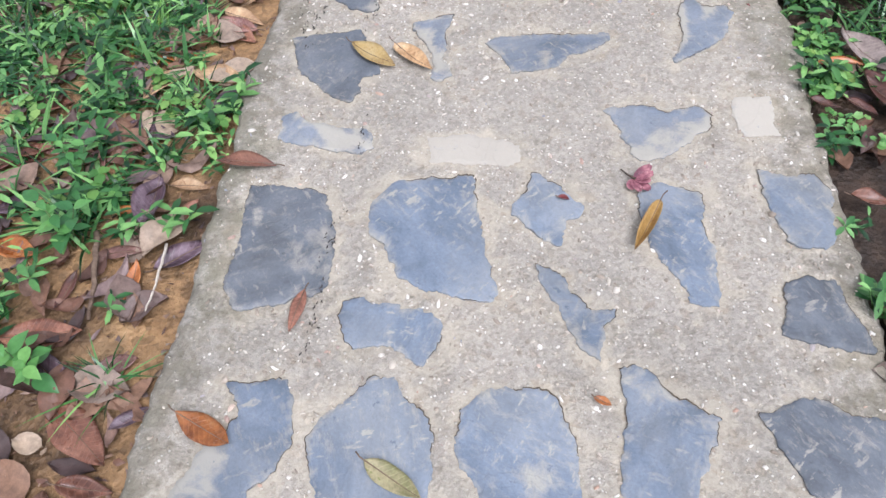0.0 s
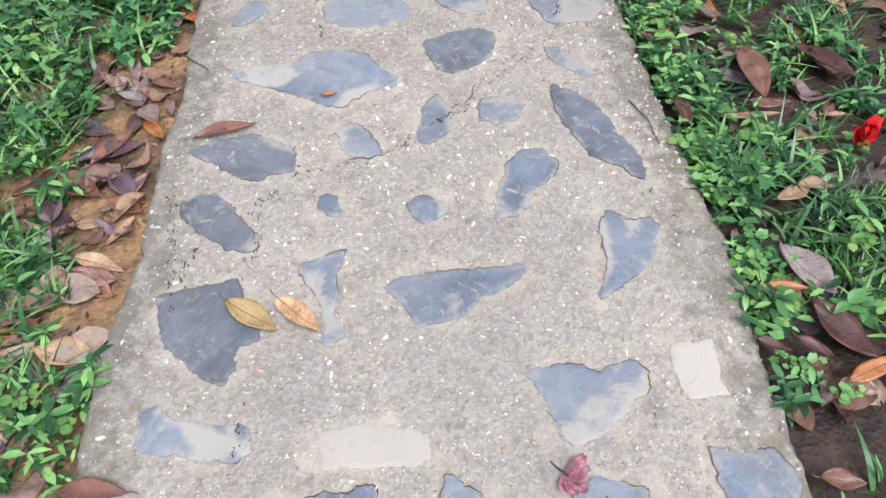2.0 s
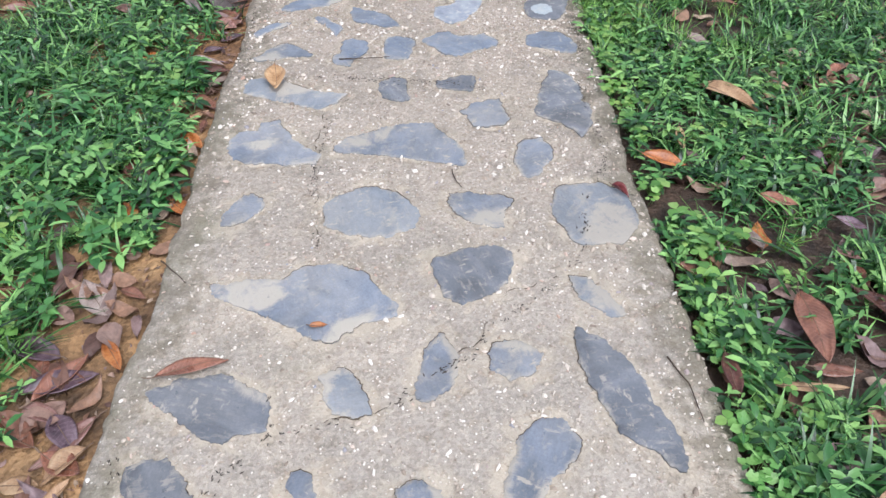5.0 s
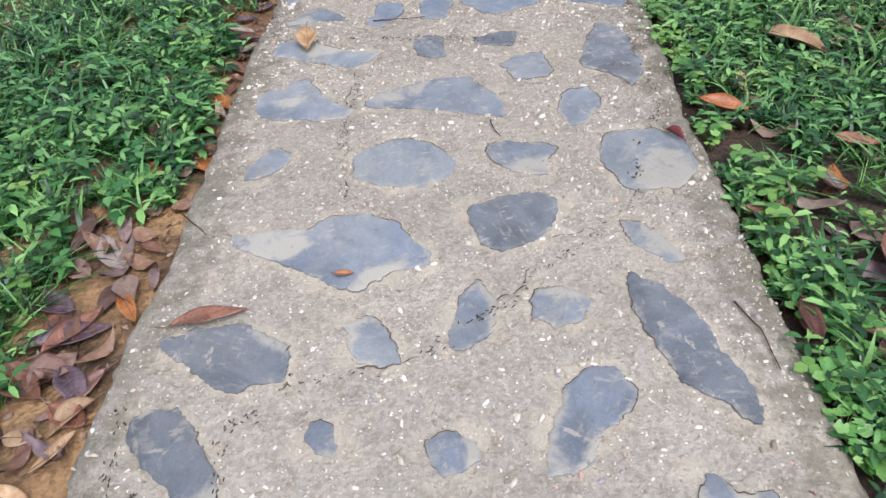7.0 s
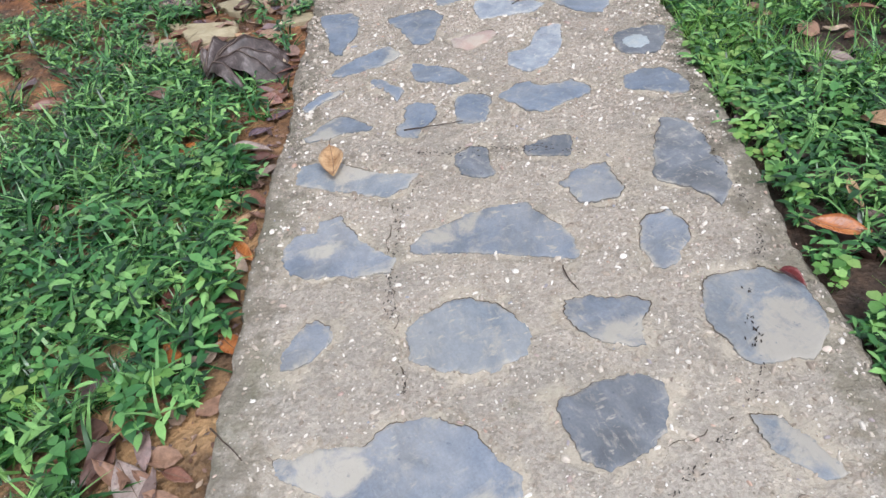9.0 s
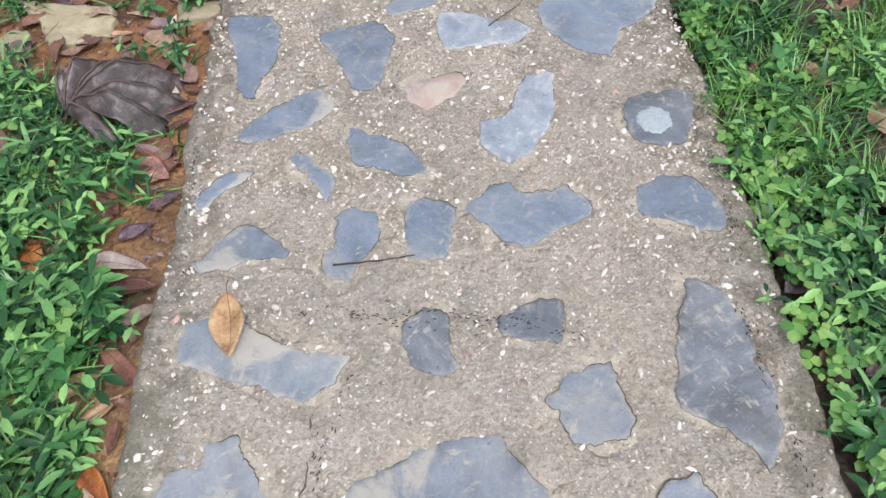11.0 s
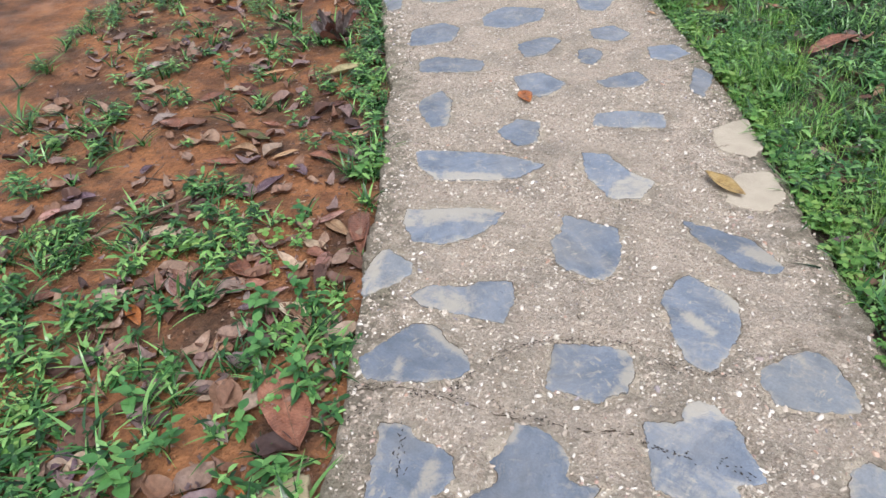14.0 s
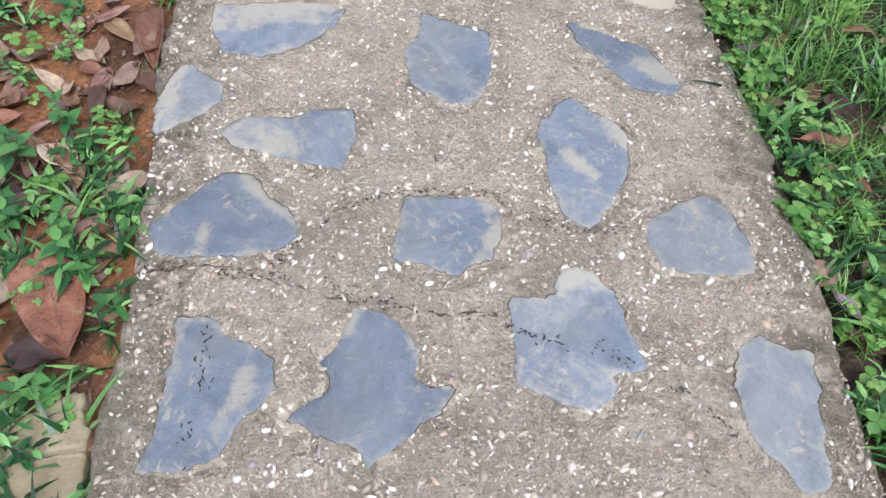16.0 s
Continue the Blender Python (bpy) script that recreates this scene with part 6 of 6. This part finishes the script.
def sprig(rng, stems):
    """A creeping weed: short stems with pairs of pointed oval leaves."""
    parts = []
    for _ in range(stems):
        az, lean, n = rng.uniform(0, 6.28), rng.uniform(0.2, 1.0), rng.integers(2, 5)
        way, length = np.array([math.cos(az) * lean, math.sin(az) * lean, 1.0]), rng.uniform(0.03, 0.075)
        way /= np.linalg.norm(way)
        parts.append(thread_arrays((0, 0, 0), way * length, 0.0008))
        for k in range(n):
            p, a = way * length * (0.35 + 0.65 * (k + 1) / n), az + k * 1.6 + rng.uniform(-0.3, 0.3)
            size = rng.uniform(0.018, 0.042)
            for flip in (0, 3.14):
                parts.append(oval_arrays(p, a + flip, size, size * rng.uniform(0.24, 0.44), rng.uniform(-0.1, 0.6), 0.15))
    return joined(parts)


def clover(rng, stems):
    parts = []
    for _ in range(stems):
        p = np.array([*rng.uniform(-0.028, 0.028, 2), 0])
        tip = p + (*rng.uniform(-0.015, 0.015, 2), rng.uniform(0.02, 0.055))
        parts.append(thread_arrays(p, tip, 0.0006))
        a, size = rng.uniform(0, 6.28), rng.uniform(0.012, 0.025)
        for k in range(3):
            parts.append(oval_arrays(tip, a + k * 2.1, size, size * 0.98, rng.uniform(-0.15, 0.25), 0.08))
    return joined(parts)


def spread_plants(name, label, mat, shapes, spots, scales, rng):
    """Many plants in one mesh."""
    pick, turn = rng.integers(0, len(shapes), len(spots)), rng.uniform(0, 6.28, len(spots))
    verts, tris, base = [], [], 0
    for k, (v, f) in enumerate(shapes):
        at = np.where(pick == k)[0]
        if not len(at):
            continue
        c, s, r = np.cos(turn[at])[:, None], np.sin(turn[at])[:, None], scales[at][:, None]
        out = np.stack([r * (c * v[:, 0] - s * v[:, 1]) + spots[at, :1], r * (s * v[:, 0] + c * v[:, 1]) + spots[at, 1:2], r * v[:, 2] + spots[at, 2:3]], -1)
        verts.append(out.reshape(-1, 3))
        tris.append((f[None] + (base + np.arange(len(at)) * len(v))[:, None, None]).reshape(-1, 3))
        base += len(at) * len(v)
    tagged(new(name, tri_mesh(name, np.concatenate(verts), np.concatenate(tris), mat)), label, name.replace("_", " "), kind="stuff")


def plant_cover():
    rng = np.random.default_rng(3)
    out = np.array(KEEP_OUT)
    spots = []
    for _ in range(27000):
        y = rng.uniform(0.1, 9.4)
        left = rng.uniform() < 0.52
        d = rng.uniform(0.0, 1.0) ** 1.15 * (2.1 if left else 1.75)
        x = left_edge(y) - d - 0.01 if left else right_edge(y) + d + 0.005
        if rng.uniform() > bare(x, y):
            continue
        if len(out) and (((x - out[:, 0]) ** 2 + (y - out[:, 1]) ** 2) < out[:, 2] ** 2).any():
            continue
        spots.append((x, y, ground_z(x, y) - 0.003, d, left))
    spots = np.array(spots)
    blade_zone = np.array([rough_at(x, y, 1.7, 51) for x, y in spots[:, :2]])
    edge = np.clip(1 - spots[:, 3] / 0.22, 0, 1) * (spots[:, 4] < 0.5)
    dice = rng.uniform(0, 1, len(spots))
    is_clover = dice < 0.05 + np.where(spots[:, 1] < 2.8, 0.12, 0.28) * edge
    is_grass = ~is_clover & (dice < 0.70 - 0.25 * ((spots[:, 4] > 0.5) & (spots[:, 1] > 4.3)) + 0.15 * ((spots[:, 4] < 0.5) & (spots[:, 1] > 3.7)) - 0.08 * ((spots[:, 4] < 0.5) & (spots[:, 1] < 3.7)) - 0.12 * ((spots[:, 4] > 0.5) & (spots[:, 1] < 4.3)) + 0.35 * blade_zone)
    is_fine = is_grass & (spots[:, 4] < 0.5) & (spots[:, 1] > 3.7) & (spots[:, 3] < 0.7) & (rng.uniform(0, 1, len(spots)) < 0.62)
    is_grass &= ~is_fine
    near = is_grass & (spots[:, 3] < 0.09) & (spots[:, 1] < 3.2)
    is_grass &= ~near
    is_weed = ~(is_clover | is_grass | is_fine)
    grass = [tuft(rng, 8, 0.045, 0.125, 0.0045, 0.0115, 0.02, 0.9) for _ in range(14)]
    fine = [tuft(rng, 13, 0.05, 0.125, 0.0016, 0.0032, 0.022, 0.6) for _ in range(10)]
    weeds = [sprig(rng, 3) for _ in range(14)]
    clovers = [clover(rng, 5) for _ in range(10)]
    size = rng.uniform(0.75, 1.4, len(spots)) * np.where((spots[:, 4] > 0.5) & (spots[:, 1] > 2.2) & (spots[:, 1] < 3.8), 1.15, 1.0)
    size *= np.where(is_clover & (spots[:, 4] < 0.5) & (spots[:, 1] < 2.8), 1.1, 1.0)
    for name, label, mat, shapes, mask in (
        ("grass", "dense short green grass blades", GRASS, grass, is_grass),
        ("fine_grass", "fresh fine-bladed bright grass along the path", FINE_GRASS, fine, is_fine),
        ("creeping_weed", "creeping small-leaved green weeds", WEED, weeds, is_weed),
        ("clover", "light green clover leaves at the path's edge", CLOVER, clovers, is_clover),
    ):
        spread_plants(name, label, mat, shapes, spots[mask][:, :3], size[mask] * (1.05 if name == "creeping_weed" else 1.0), rng)


plant_cover()


def dead_leaf_arrays(rng):
    n, m = 6, 5
    length, ratio, fold, curl = 0.08, rng.uniform(0.3, 0.66), rng.uniform(-0.3, 1.1), rng.uniform(-0.6, 1.3)
    v = []
    for i in range(n + 1):
        s = i / n
        half = 0.5 * ratio * length * max(0.03, math.sin(math.pi * s ** 0.9) ** 0.8)
        for j in range(m):
            k = j / (m - 1) * 2 - 1
            v.append((length * (s - 0.5), half * k, fold * half * abs(k) + curl * length * (s - 0.5) ** 2 + 0.006 * math.sin(7 * s + 3 * k + 9 * ratio)))
    v = np.array(v)
    v[:, 2] -= v[:, 2].min()
    f = []
    for i in range(n):
        for j in range(m - 1):
            a, b, c, d = i * m + j, (i + 1) * m + j, (i + 1) * m + j + 1, i * m + j + 1
            f += [(a, b, c), (a, c, d)]
    return v, np.array(f)


def litter_material(name):
    m = Mat(name, 0.5, 0.4)
    c = m.ramp(m.island(), (0.0, (0.055, 0.035, 0.033)), (0.2, (0.17, 0.085, 0.055)), (0.4, (0.28, 0.165, 0.105)), (0.55, (0.19, 0.135, 0.14)), (0.7, (0.34, 0.225, 0.15)), (0.85, (0.10, 0.07, 0.075)), (1.0, (0.45, 0.34, 0.24)))
    m.world_co()
    c = m.mix(c, m.ramp(m.noise(60, 5, 0.7), (0.3, 0.5), (0.68, 1.25)), 0.8, "MULTIPLY")
    return m.colour(c).gloss(m.ramp(m.noise(25), (0.3, 0.3), (0.7, 0.75))).bump(m.noise(120, 4), 0.002, 0.6).m


def crumbs():
    """Bits of broken leaf and bark, and the older leaves under the fresh ones."""
    rng = np.random.default_rng(17)
    mat = litter_material("old_leaf_litter")
    spots = []
    while len(spots) < 8500:
        y = rng.uniform(0.2, 9.2)
        x = left_edge(y) - rng.uniform(0.0, 1.0) ** 1.2 * 2.0
        spots.append((x, y, ground_z(x, y) + 0.003))
    shapes = []
    for _ in range(16):
        n = 6
        w = np.sort(rng.uniform(0, 6.28, n))
        v = np.c_[np.cos(w) * rng.uniform(0.4, 1.2, n), np.sin(w) * rng.uniform(0.25, 0.6, n), rng.uniform(-0.1, 0.5, n)] * 0.012
        v = np.concatenate([v, [[0, 0, 0.004]]])
        shapes.append((v, np.array([(i, (i + 1) % n, n) for i in range(n)])))
    spread_plants("leaf_crumbs", "crumbled brown leaf and bark bits on soil", mat, shapes, np.array(spots), rng.uniform(0.35, 1.5, len(spots)), rng)
    spots = []

    def drop(count, y0, y1, d0, d1, side):
        for _ in range(count):
            y, d = rng.uniform(y0, y1), rng.uniform(d0, d1)
            x = left_edge(y) - d if side < 0 else right_edge(y) + d
            spots.append((x, y, ground_z(x, y) + rng.uniform(0.001, 0.010)))

    drop(190, 0.2, 1.7, 0.03, 0.75, -1)
    drop(28, 1.5, 2.5, 0.015, 0.28, -1)
    drop(14, 2.5, 4.2, 0.015, 0.12, -1)
    drop(90, 1.5, 4.4, 0.2, 1.3, -1)
    drop(170, 4.3, 6.0, 0.02, 0.9, -1)
    drop(330, 5.2, 9.0, 0.03, 1.9, -1)
    drop(330, 0.3, 9.0, 0.0, 1.5, 1)
    drop(110, 2.8, 7.0, 0.05, 1.3, 1)
    drop(130, 0.3, 3.2, 0.0, 1.2, 1)
    shapes = [dead_leaf_arrays(rng) for _ in range(14)]
    spread_plants("leaf_litter", "old brown and grey leaf litter covering the soil", mat, shapes, np.array(spots), rng.uniform(0.7, 1.75, len(spots)), rng)


crumbs()


# ---- single plants ----
def broad_leaf_mesh(length, width):
    v, f = [], []
    n, m = 8, 5
    for i in range(n + 1):
        s = i / n
        half = 0.5 * width * max(0.02, math.sin(math.pi * s ** 0.72))
        for j in range(m):
            k = j / (m - 1) * 2 - 1
            v.append((length * s, half * k, 0.22 * half * abs(k) + 0.10 * length * s - 0.24 * length * s * s))
    f = [(i * m + j, (i + 1) * m + j, (i + 1) * m + j + 1, i * m + j + 1) for i in range(n) for j in range(m - 1)]
    return mesh_of("leaf", v, f, BROAD)


LEAF_SIZES = [broad_leaf_mesh(0.042, 0.024), broad_leaf_mesh(0.055, 0.032), broad_leaf_mesh(0.034, 0.021)]


def weed_plant(seed, stems):
    rng = random.Random(seed)
    ob = new("weed_plant")
    for k in range(stems):
        a, lean, tall = rng.uniform(0, 6.28), rng.uniform(0.1, 0.5), rng.uniform(0.05, 0.11)
        top = Vector((math.cos(a) * lean * tall, math.sin(a) * lean * tall, tall))
        v, f = tube([(0, 0, -0.01), top * 0.5 + Vector((0, 0, 0.006)), top], [0.0018, 0.0014, 0.001], 5)
        child("stem", mesh_of("stem", v, f, STEM), ob)
        for i in range(3):
            p = top * (0.5 + 0.25 * i)
            for side in (0, 180):
                child("leaf", rng.choice(LEAF_SIZES), ob, pose(p.x, p.y, p.z, 0, rng.uniform(-30, 12), math.degrees(a) + 90 * i + side + rng.uniform(-20, 20)) @ Matrix.Scale(rng.uniform(0.7, 1.1) * (1 - 0.1 * i), 4))
    return tagged(ob, "broad-leaved bright green weed growing from the soil", "plant", "broad-leaved weeds")


def place_weeds():
    kinds = [weed_plant(k, 2 + k % 2) for k in range(4)]
    for k, ob in enumerate(kinds):
        ob.location = (-0.98 - 0.14 * k, 2.95 + 0.05 * k, ground_z(-1, 2.9))
    rng = random.Random(77)
    spots = [(left_edge(y) - d, y) for y, d in ((2.3, 0.25), (2.35, 0.62), (2.55, 0.2), (2.58, 0.66), (2.72, 0.56), (2.8, 0.75), (2.95, 0.3), (3.08, 0.62), (3.12, 0.8), (3.25, 0.45), (3.35, 0.15), (3.4, 0.7), (3.5, 0.35), (2.2, 0.4), (2.1, 0.7), (1.8, 0.6), (2.75, 0.2), (2.86, 0.33), (2.9, 0.52), (3.06, 0.42), (3.0, 0.12), (2.66, 0.42), (2.5, 0.5), (2.45, 0.3), (3.2, 0.27), (1.95, 0.45), (1.6, 0.4), (1.15, 0.35),
             (0.95, 0.3), (0.62, 0.24), (4.62, 0.22), (4.66, 0.05), (5.05, 0.12), (5.2, 0.3), (5.35, 0.15), (5.5, 0.4), (5.72, 0.2), (5.95, 0.1), (6.1, 0.28), (6.45, 0.08), (6.7, 0.2), (7.4, 0.1), (5.15, 0.6), (7.3, 0.9), (4.72, 0.6), (4.8, 0.75), (4.9, 0.5), (5.0, 0.85), (5.05, 0.45), (5.25, 0.75), (5.3, 0.52), (5.45, 0.65), (5.6, 0.3), (5.65, 0.55), (5.4, 0.28), (5.85, 0.35), (4.6, 0.8), (4.55, 0.45), (5.12, 0.25))]
    spots += [(right_edge(y) + d, y) for y, d in ((3.05, 0.25), (3.55, 0.3), (4.2, 0.18), (4.75, 0.22), (5.3, 0.25), (6.1, 0.4), (6.9, 0.5), (7.6, 0.7), (2.4, 0.55), (1.5, 0.2))]
    for k, (x, y) in enumerate(spots):
        if x < 0 and 4.5 < y < 6 and k % 2:
            continue
        copy_thing(rng.choice(kinds), pose(x, y, ground_z(x, y), 0, 0, rng.uniform(0, 360)) @ Matrix.Scale(rng.uniform(0.8, 1.3), 4))


place_weeds()


def round_leaf_mesh(size):
    """A rounded, shallowly lobed blade with a notch where its stalk joins."""
    verts, n = [(0, 0, 0)], 22
    for ring in (0.5, 1.0):
        for k in range(n):
            a = math.pi * (2 * (k + 0.5) / n - 1)
            r = size * ring * (1 + 0.10 * math.cos(5 * a)) * (0.55 if k in (0, n - 1) else 1.0)
            verts.append((r * math.cos(a) + 0.1 * size, 0.92 * r * math.sin(a), size * (0.13 * ring * ring + 0.05 * ring * math.cos(5 * a))))
    faces = [(0, 1 + k, 1 + (k + 1) % n) for k in range(n)]
    faces += [(1 + k, 1 + n + k, 1 + n + (k + 1) % n, 1 + (k + 1) % n) for k in range(n)]
    return mesh_of("leaf", verts, faces, ROUND)


def round_weed(seed, leaves):
    """A low weed of round light-green leaves on thin stalks."""
    rng = random.Random(seed)
    ob = new("round_leaved_weed")
    for k in range(leaves):
        a, d, tall = k * 2.4 + rng.uniform(-0.4, 0.4), rng.uniform(0.008, 0.045), rng.uniform(0.03, 0.06)
        tip = (d * math.cos(a), d * math.sin(a), tall)
        v, f = tube([(0, 0, -0.01), (0.4 * tip[0], 0.4 * tip[1], 0.6 * tall), tip], [0.0013, 0.0011, 0.0009], 5)
        child("stalk", mesh_of("stalk", v, f, STEM), ob)
        child("leaf", rng.choice(ROUND_LEAVES), ob, pose(*tip, rng.uniform(-14, 14), rng.uniform(-16, 14), math.degrees(a) + rng.uniform(-40, 40)) @ Matrix.Scale(rng.uniform(0.65, 1.1), 4))
    return tagged(ob, "low weed with round light-green leaves beside the path", "plant", "round-leaved weeds")


def place_round_weeds():
    kinds = [round_weed(90 + k, 5 + k) for k in range(4)]
    rng = random.Random(31)
    spots = [(0.85, 2.4), (0.85, 2.31), (0.85, 2.2), (0.85, 2.01), (0.86, 1.95), (0.86, 1.88), (0.91, 1.74), (0.92, 1.69), (0.87, 1.51), (0.86, 1.45), (1.01, 1.56), (0.88, 1.39), (0.93, 1.37), (0.88, 1.64), (0.95, 1.58), (0.97, 1.3), (1, 1.31), (0.88, 2.37), (0.88, 2.17), (0.86, 1.84), (0.87, 3.34), (0.77, 3.65), (0.82, 3.55), (0.86, 2.35), (0.8, 2.27), (0.88, 2.03), (0.9, 1.96), (0.86, 2.05), (0.85, 1.92), (0.8, 3.81), (0.8, 2.85), (0.8, 2.8), (0.02, 8.58), (0.19, 7.77), (0.25, 7.6), (0.31, 7.41), (0.48, 6.94), (0.53, 6.22), (0.56, 6.6), (0.55, 6.38), (0.54, 6.72), (0.59, 5.9), (0.76, 5.99), (0.57, 5.78), (0.37, 7.13), (0.42, 7.16), (0.84, 4.63), (0.88, 4.39), (0.77, 3.62), (0.74, 3.56), (0.78, 3.4), (0.84, 3.47), (0.78, 4.25), (0.78, 3.96), (0.55, 6.33), (0.56, 6.19), (0.65, 5.99), (0.63, 5.61), (0.71, 5.37), (0.61, 5.82), (0.8, 3.17), (0.8, 3.24), (0.85, 3.77)]
    spots += [(-1.29, 6.04), (-1.33, 6.06), (-1.24, 5.98), (-1.26, 5.78), (-1.5, 6.44), (-1.11, 6.25), (-1.2, 6.58), (-1.69, 5.94), (-1.2, 4.46), (-0.96, 3.91), (-0.91, 3.52), (-0.83, 3.55), (-1.26, 6.05), (-1.39, 6.08), (-1.01, 5.69), (-0.96, 5.36), (-1.02, 5.23), (-0.88, 5.04), (-0.84, 5), (-0.88, 5.32), (-1.03, 3.05), (-0.74, 3.08), (-0.73, 3.13), (-0.76, 2.94), (-0.87, 2.92), (-0.93, 2.87)]
    for k, (x, y) in enumerate(spots):
        m = pose(x, y, ground_z(x, y) + 0.012, 0, 0, rng.uniform(0, 360)) @ Matrix.Scale(rng.uniform(0.6, 0.95) * (0.8 if x < 0 else 1.0), 4)
        if k < len(kinds):
            kinds[k].matrix_basis = m
        else:
            copy_thing(rng.choice(kinds), m)


ROUND_LEAVES = [round_leaf_mesh(0.019), round_leaf_mesh(0.024), round_leaf_mesh(0.015)]
place_round_weeds()


def grass_tufts():
    rng = np.random.default_rng(41)
    meshes = []
    for k in range(4):
        v, f = tuft(rng, 30, 0.07, 0.17, 0.0035, 0.0085 if k % 2 == 0 else 0.0045, 0.03, 0.85)
        meshes.append(tri_mesh("grass_tuft", v, f, FINE_GRASS if k % 2 else GRASS))
    spots = [(right_edge(y) + d, y, k) for y, d, k in ((2.62, 0.14, 1), (3.75, 0.12, 1), (3.9, 0.22, 3), (4.1, 0.1, 1), (3.35, 0.2, 3), (4.45, 0.16, 1), (5.05, 0.12, 1), (5.2, 0.22, 3), (5.75, 0.15, 1), (6.3, 0.3, 2), (1.75, 0.3, 0), (2.05, 0.24, 0))]
    spots += [(left_edge(y) - d, y, k) for y, d, k in ((3.15, 0.34, 0), (3.3, 0.55, 2), (2.7, 0.7, 0), (1.42, 0.13, 0), (1.0, 0.3, 2), (0.62, 0.1, 0), (5.35, 0.35, 2), (5.55, 0.1, 0), (5.2, 0.5, 0), (5.75, 0.08, 2), (6.6, 0.06, 0), (7.1, 0.06, 2), (4.05, 0.2, 0))]
    for _ in range(70):
        y, d = rng.uniform(1.6, 4.3), rng.uniform(0.18, 1.2)
        spots.append((left_edge(y) - d, y, int(rng.integers(0, 4) // 3 + rng.integers(0, 2) * 2)))
    for _ in range(70):
        y, d = rng.uniform(1.6, 7.5), rng.uniform(0.12, 1.2)
        spots.append((right_edge(y) + d, y, int(rng.integers(0, 4))))
    for x, y, k in spots:
        ob = new("grass_tuft", meshes[k])
        ob.matrix_basis = pose(x, y, ground_z(x, y) - 0.004, 0, 0, rng.uniform(0, 360)) @ Matrix.Scale(rng.uniform(0.7, 1.05), 4)
        tagged(ob, ("fresh bright" if k % 2 else "dark green") + " tuft of long grass beside the path", "grass tuft", "grass tufts")


grass_tufts()
strew_pebbles()
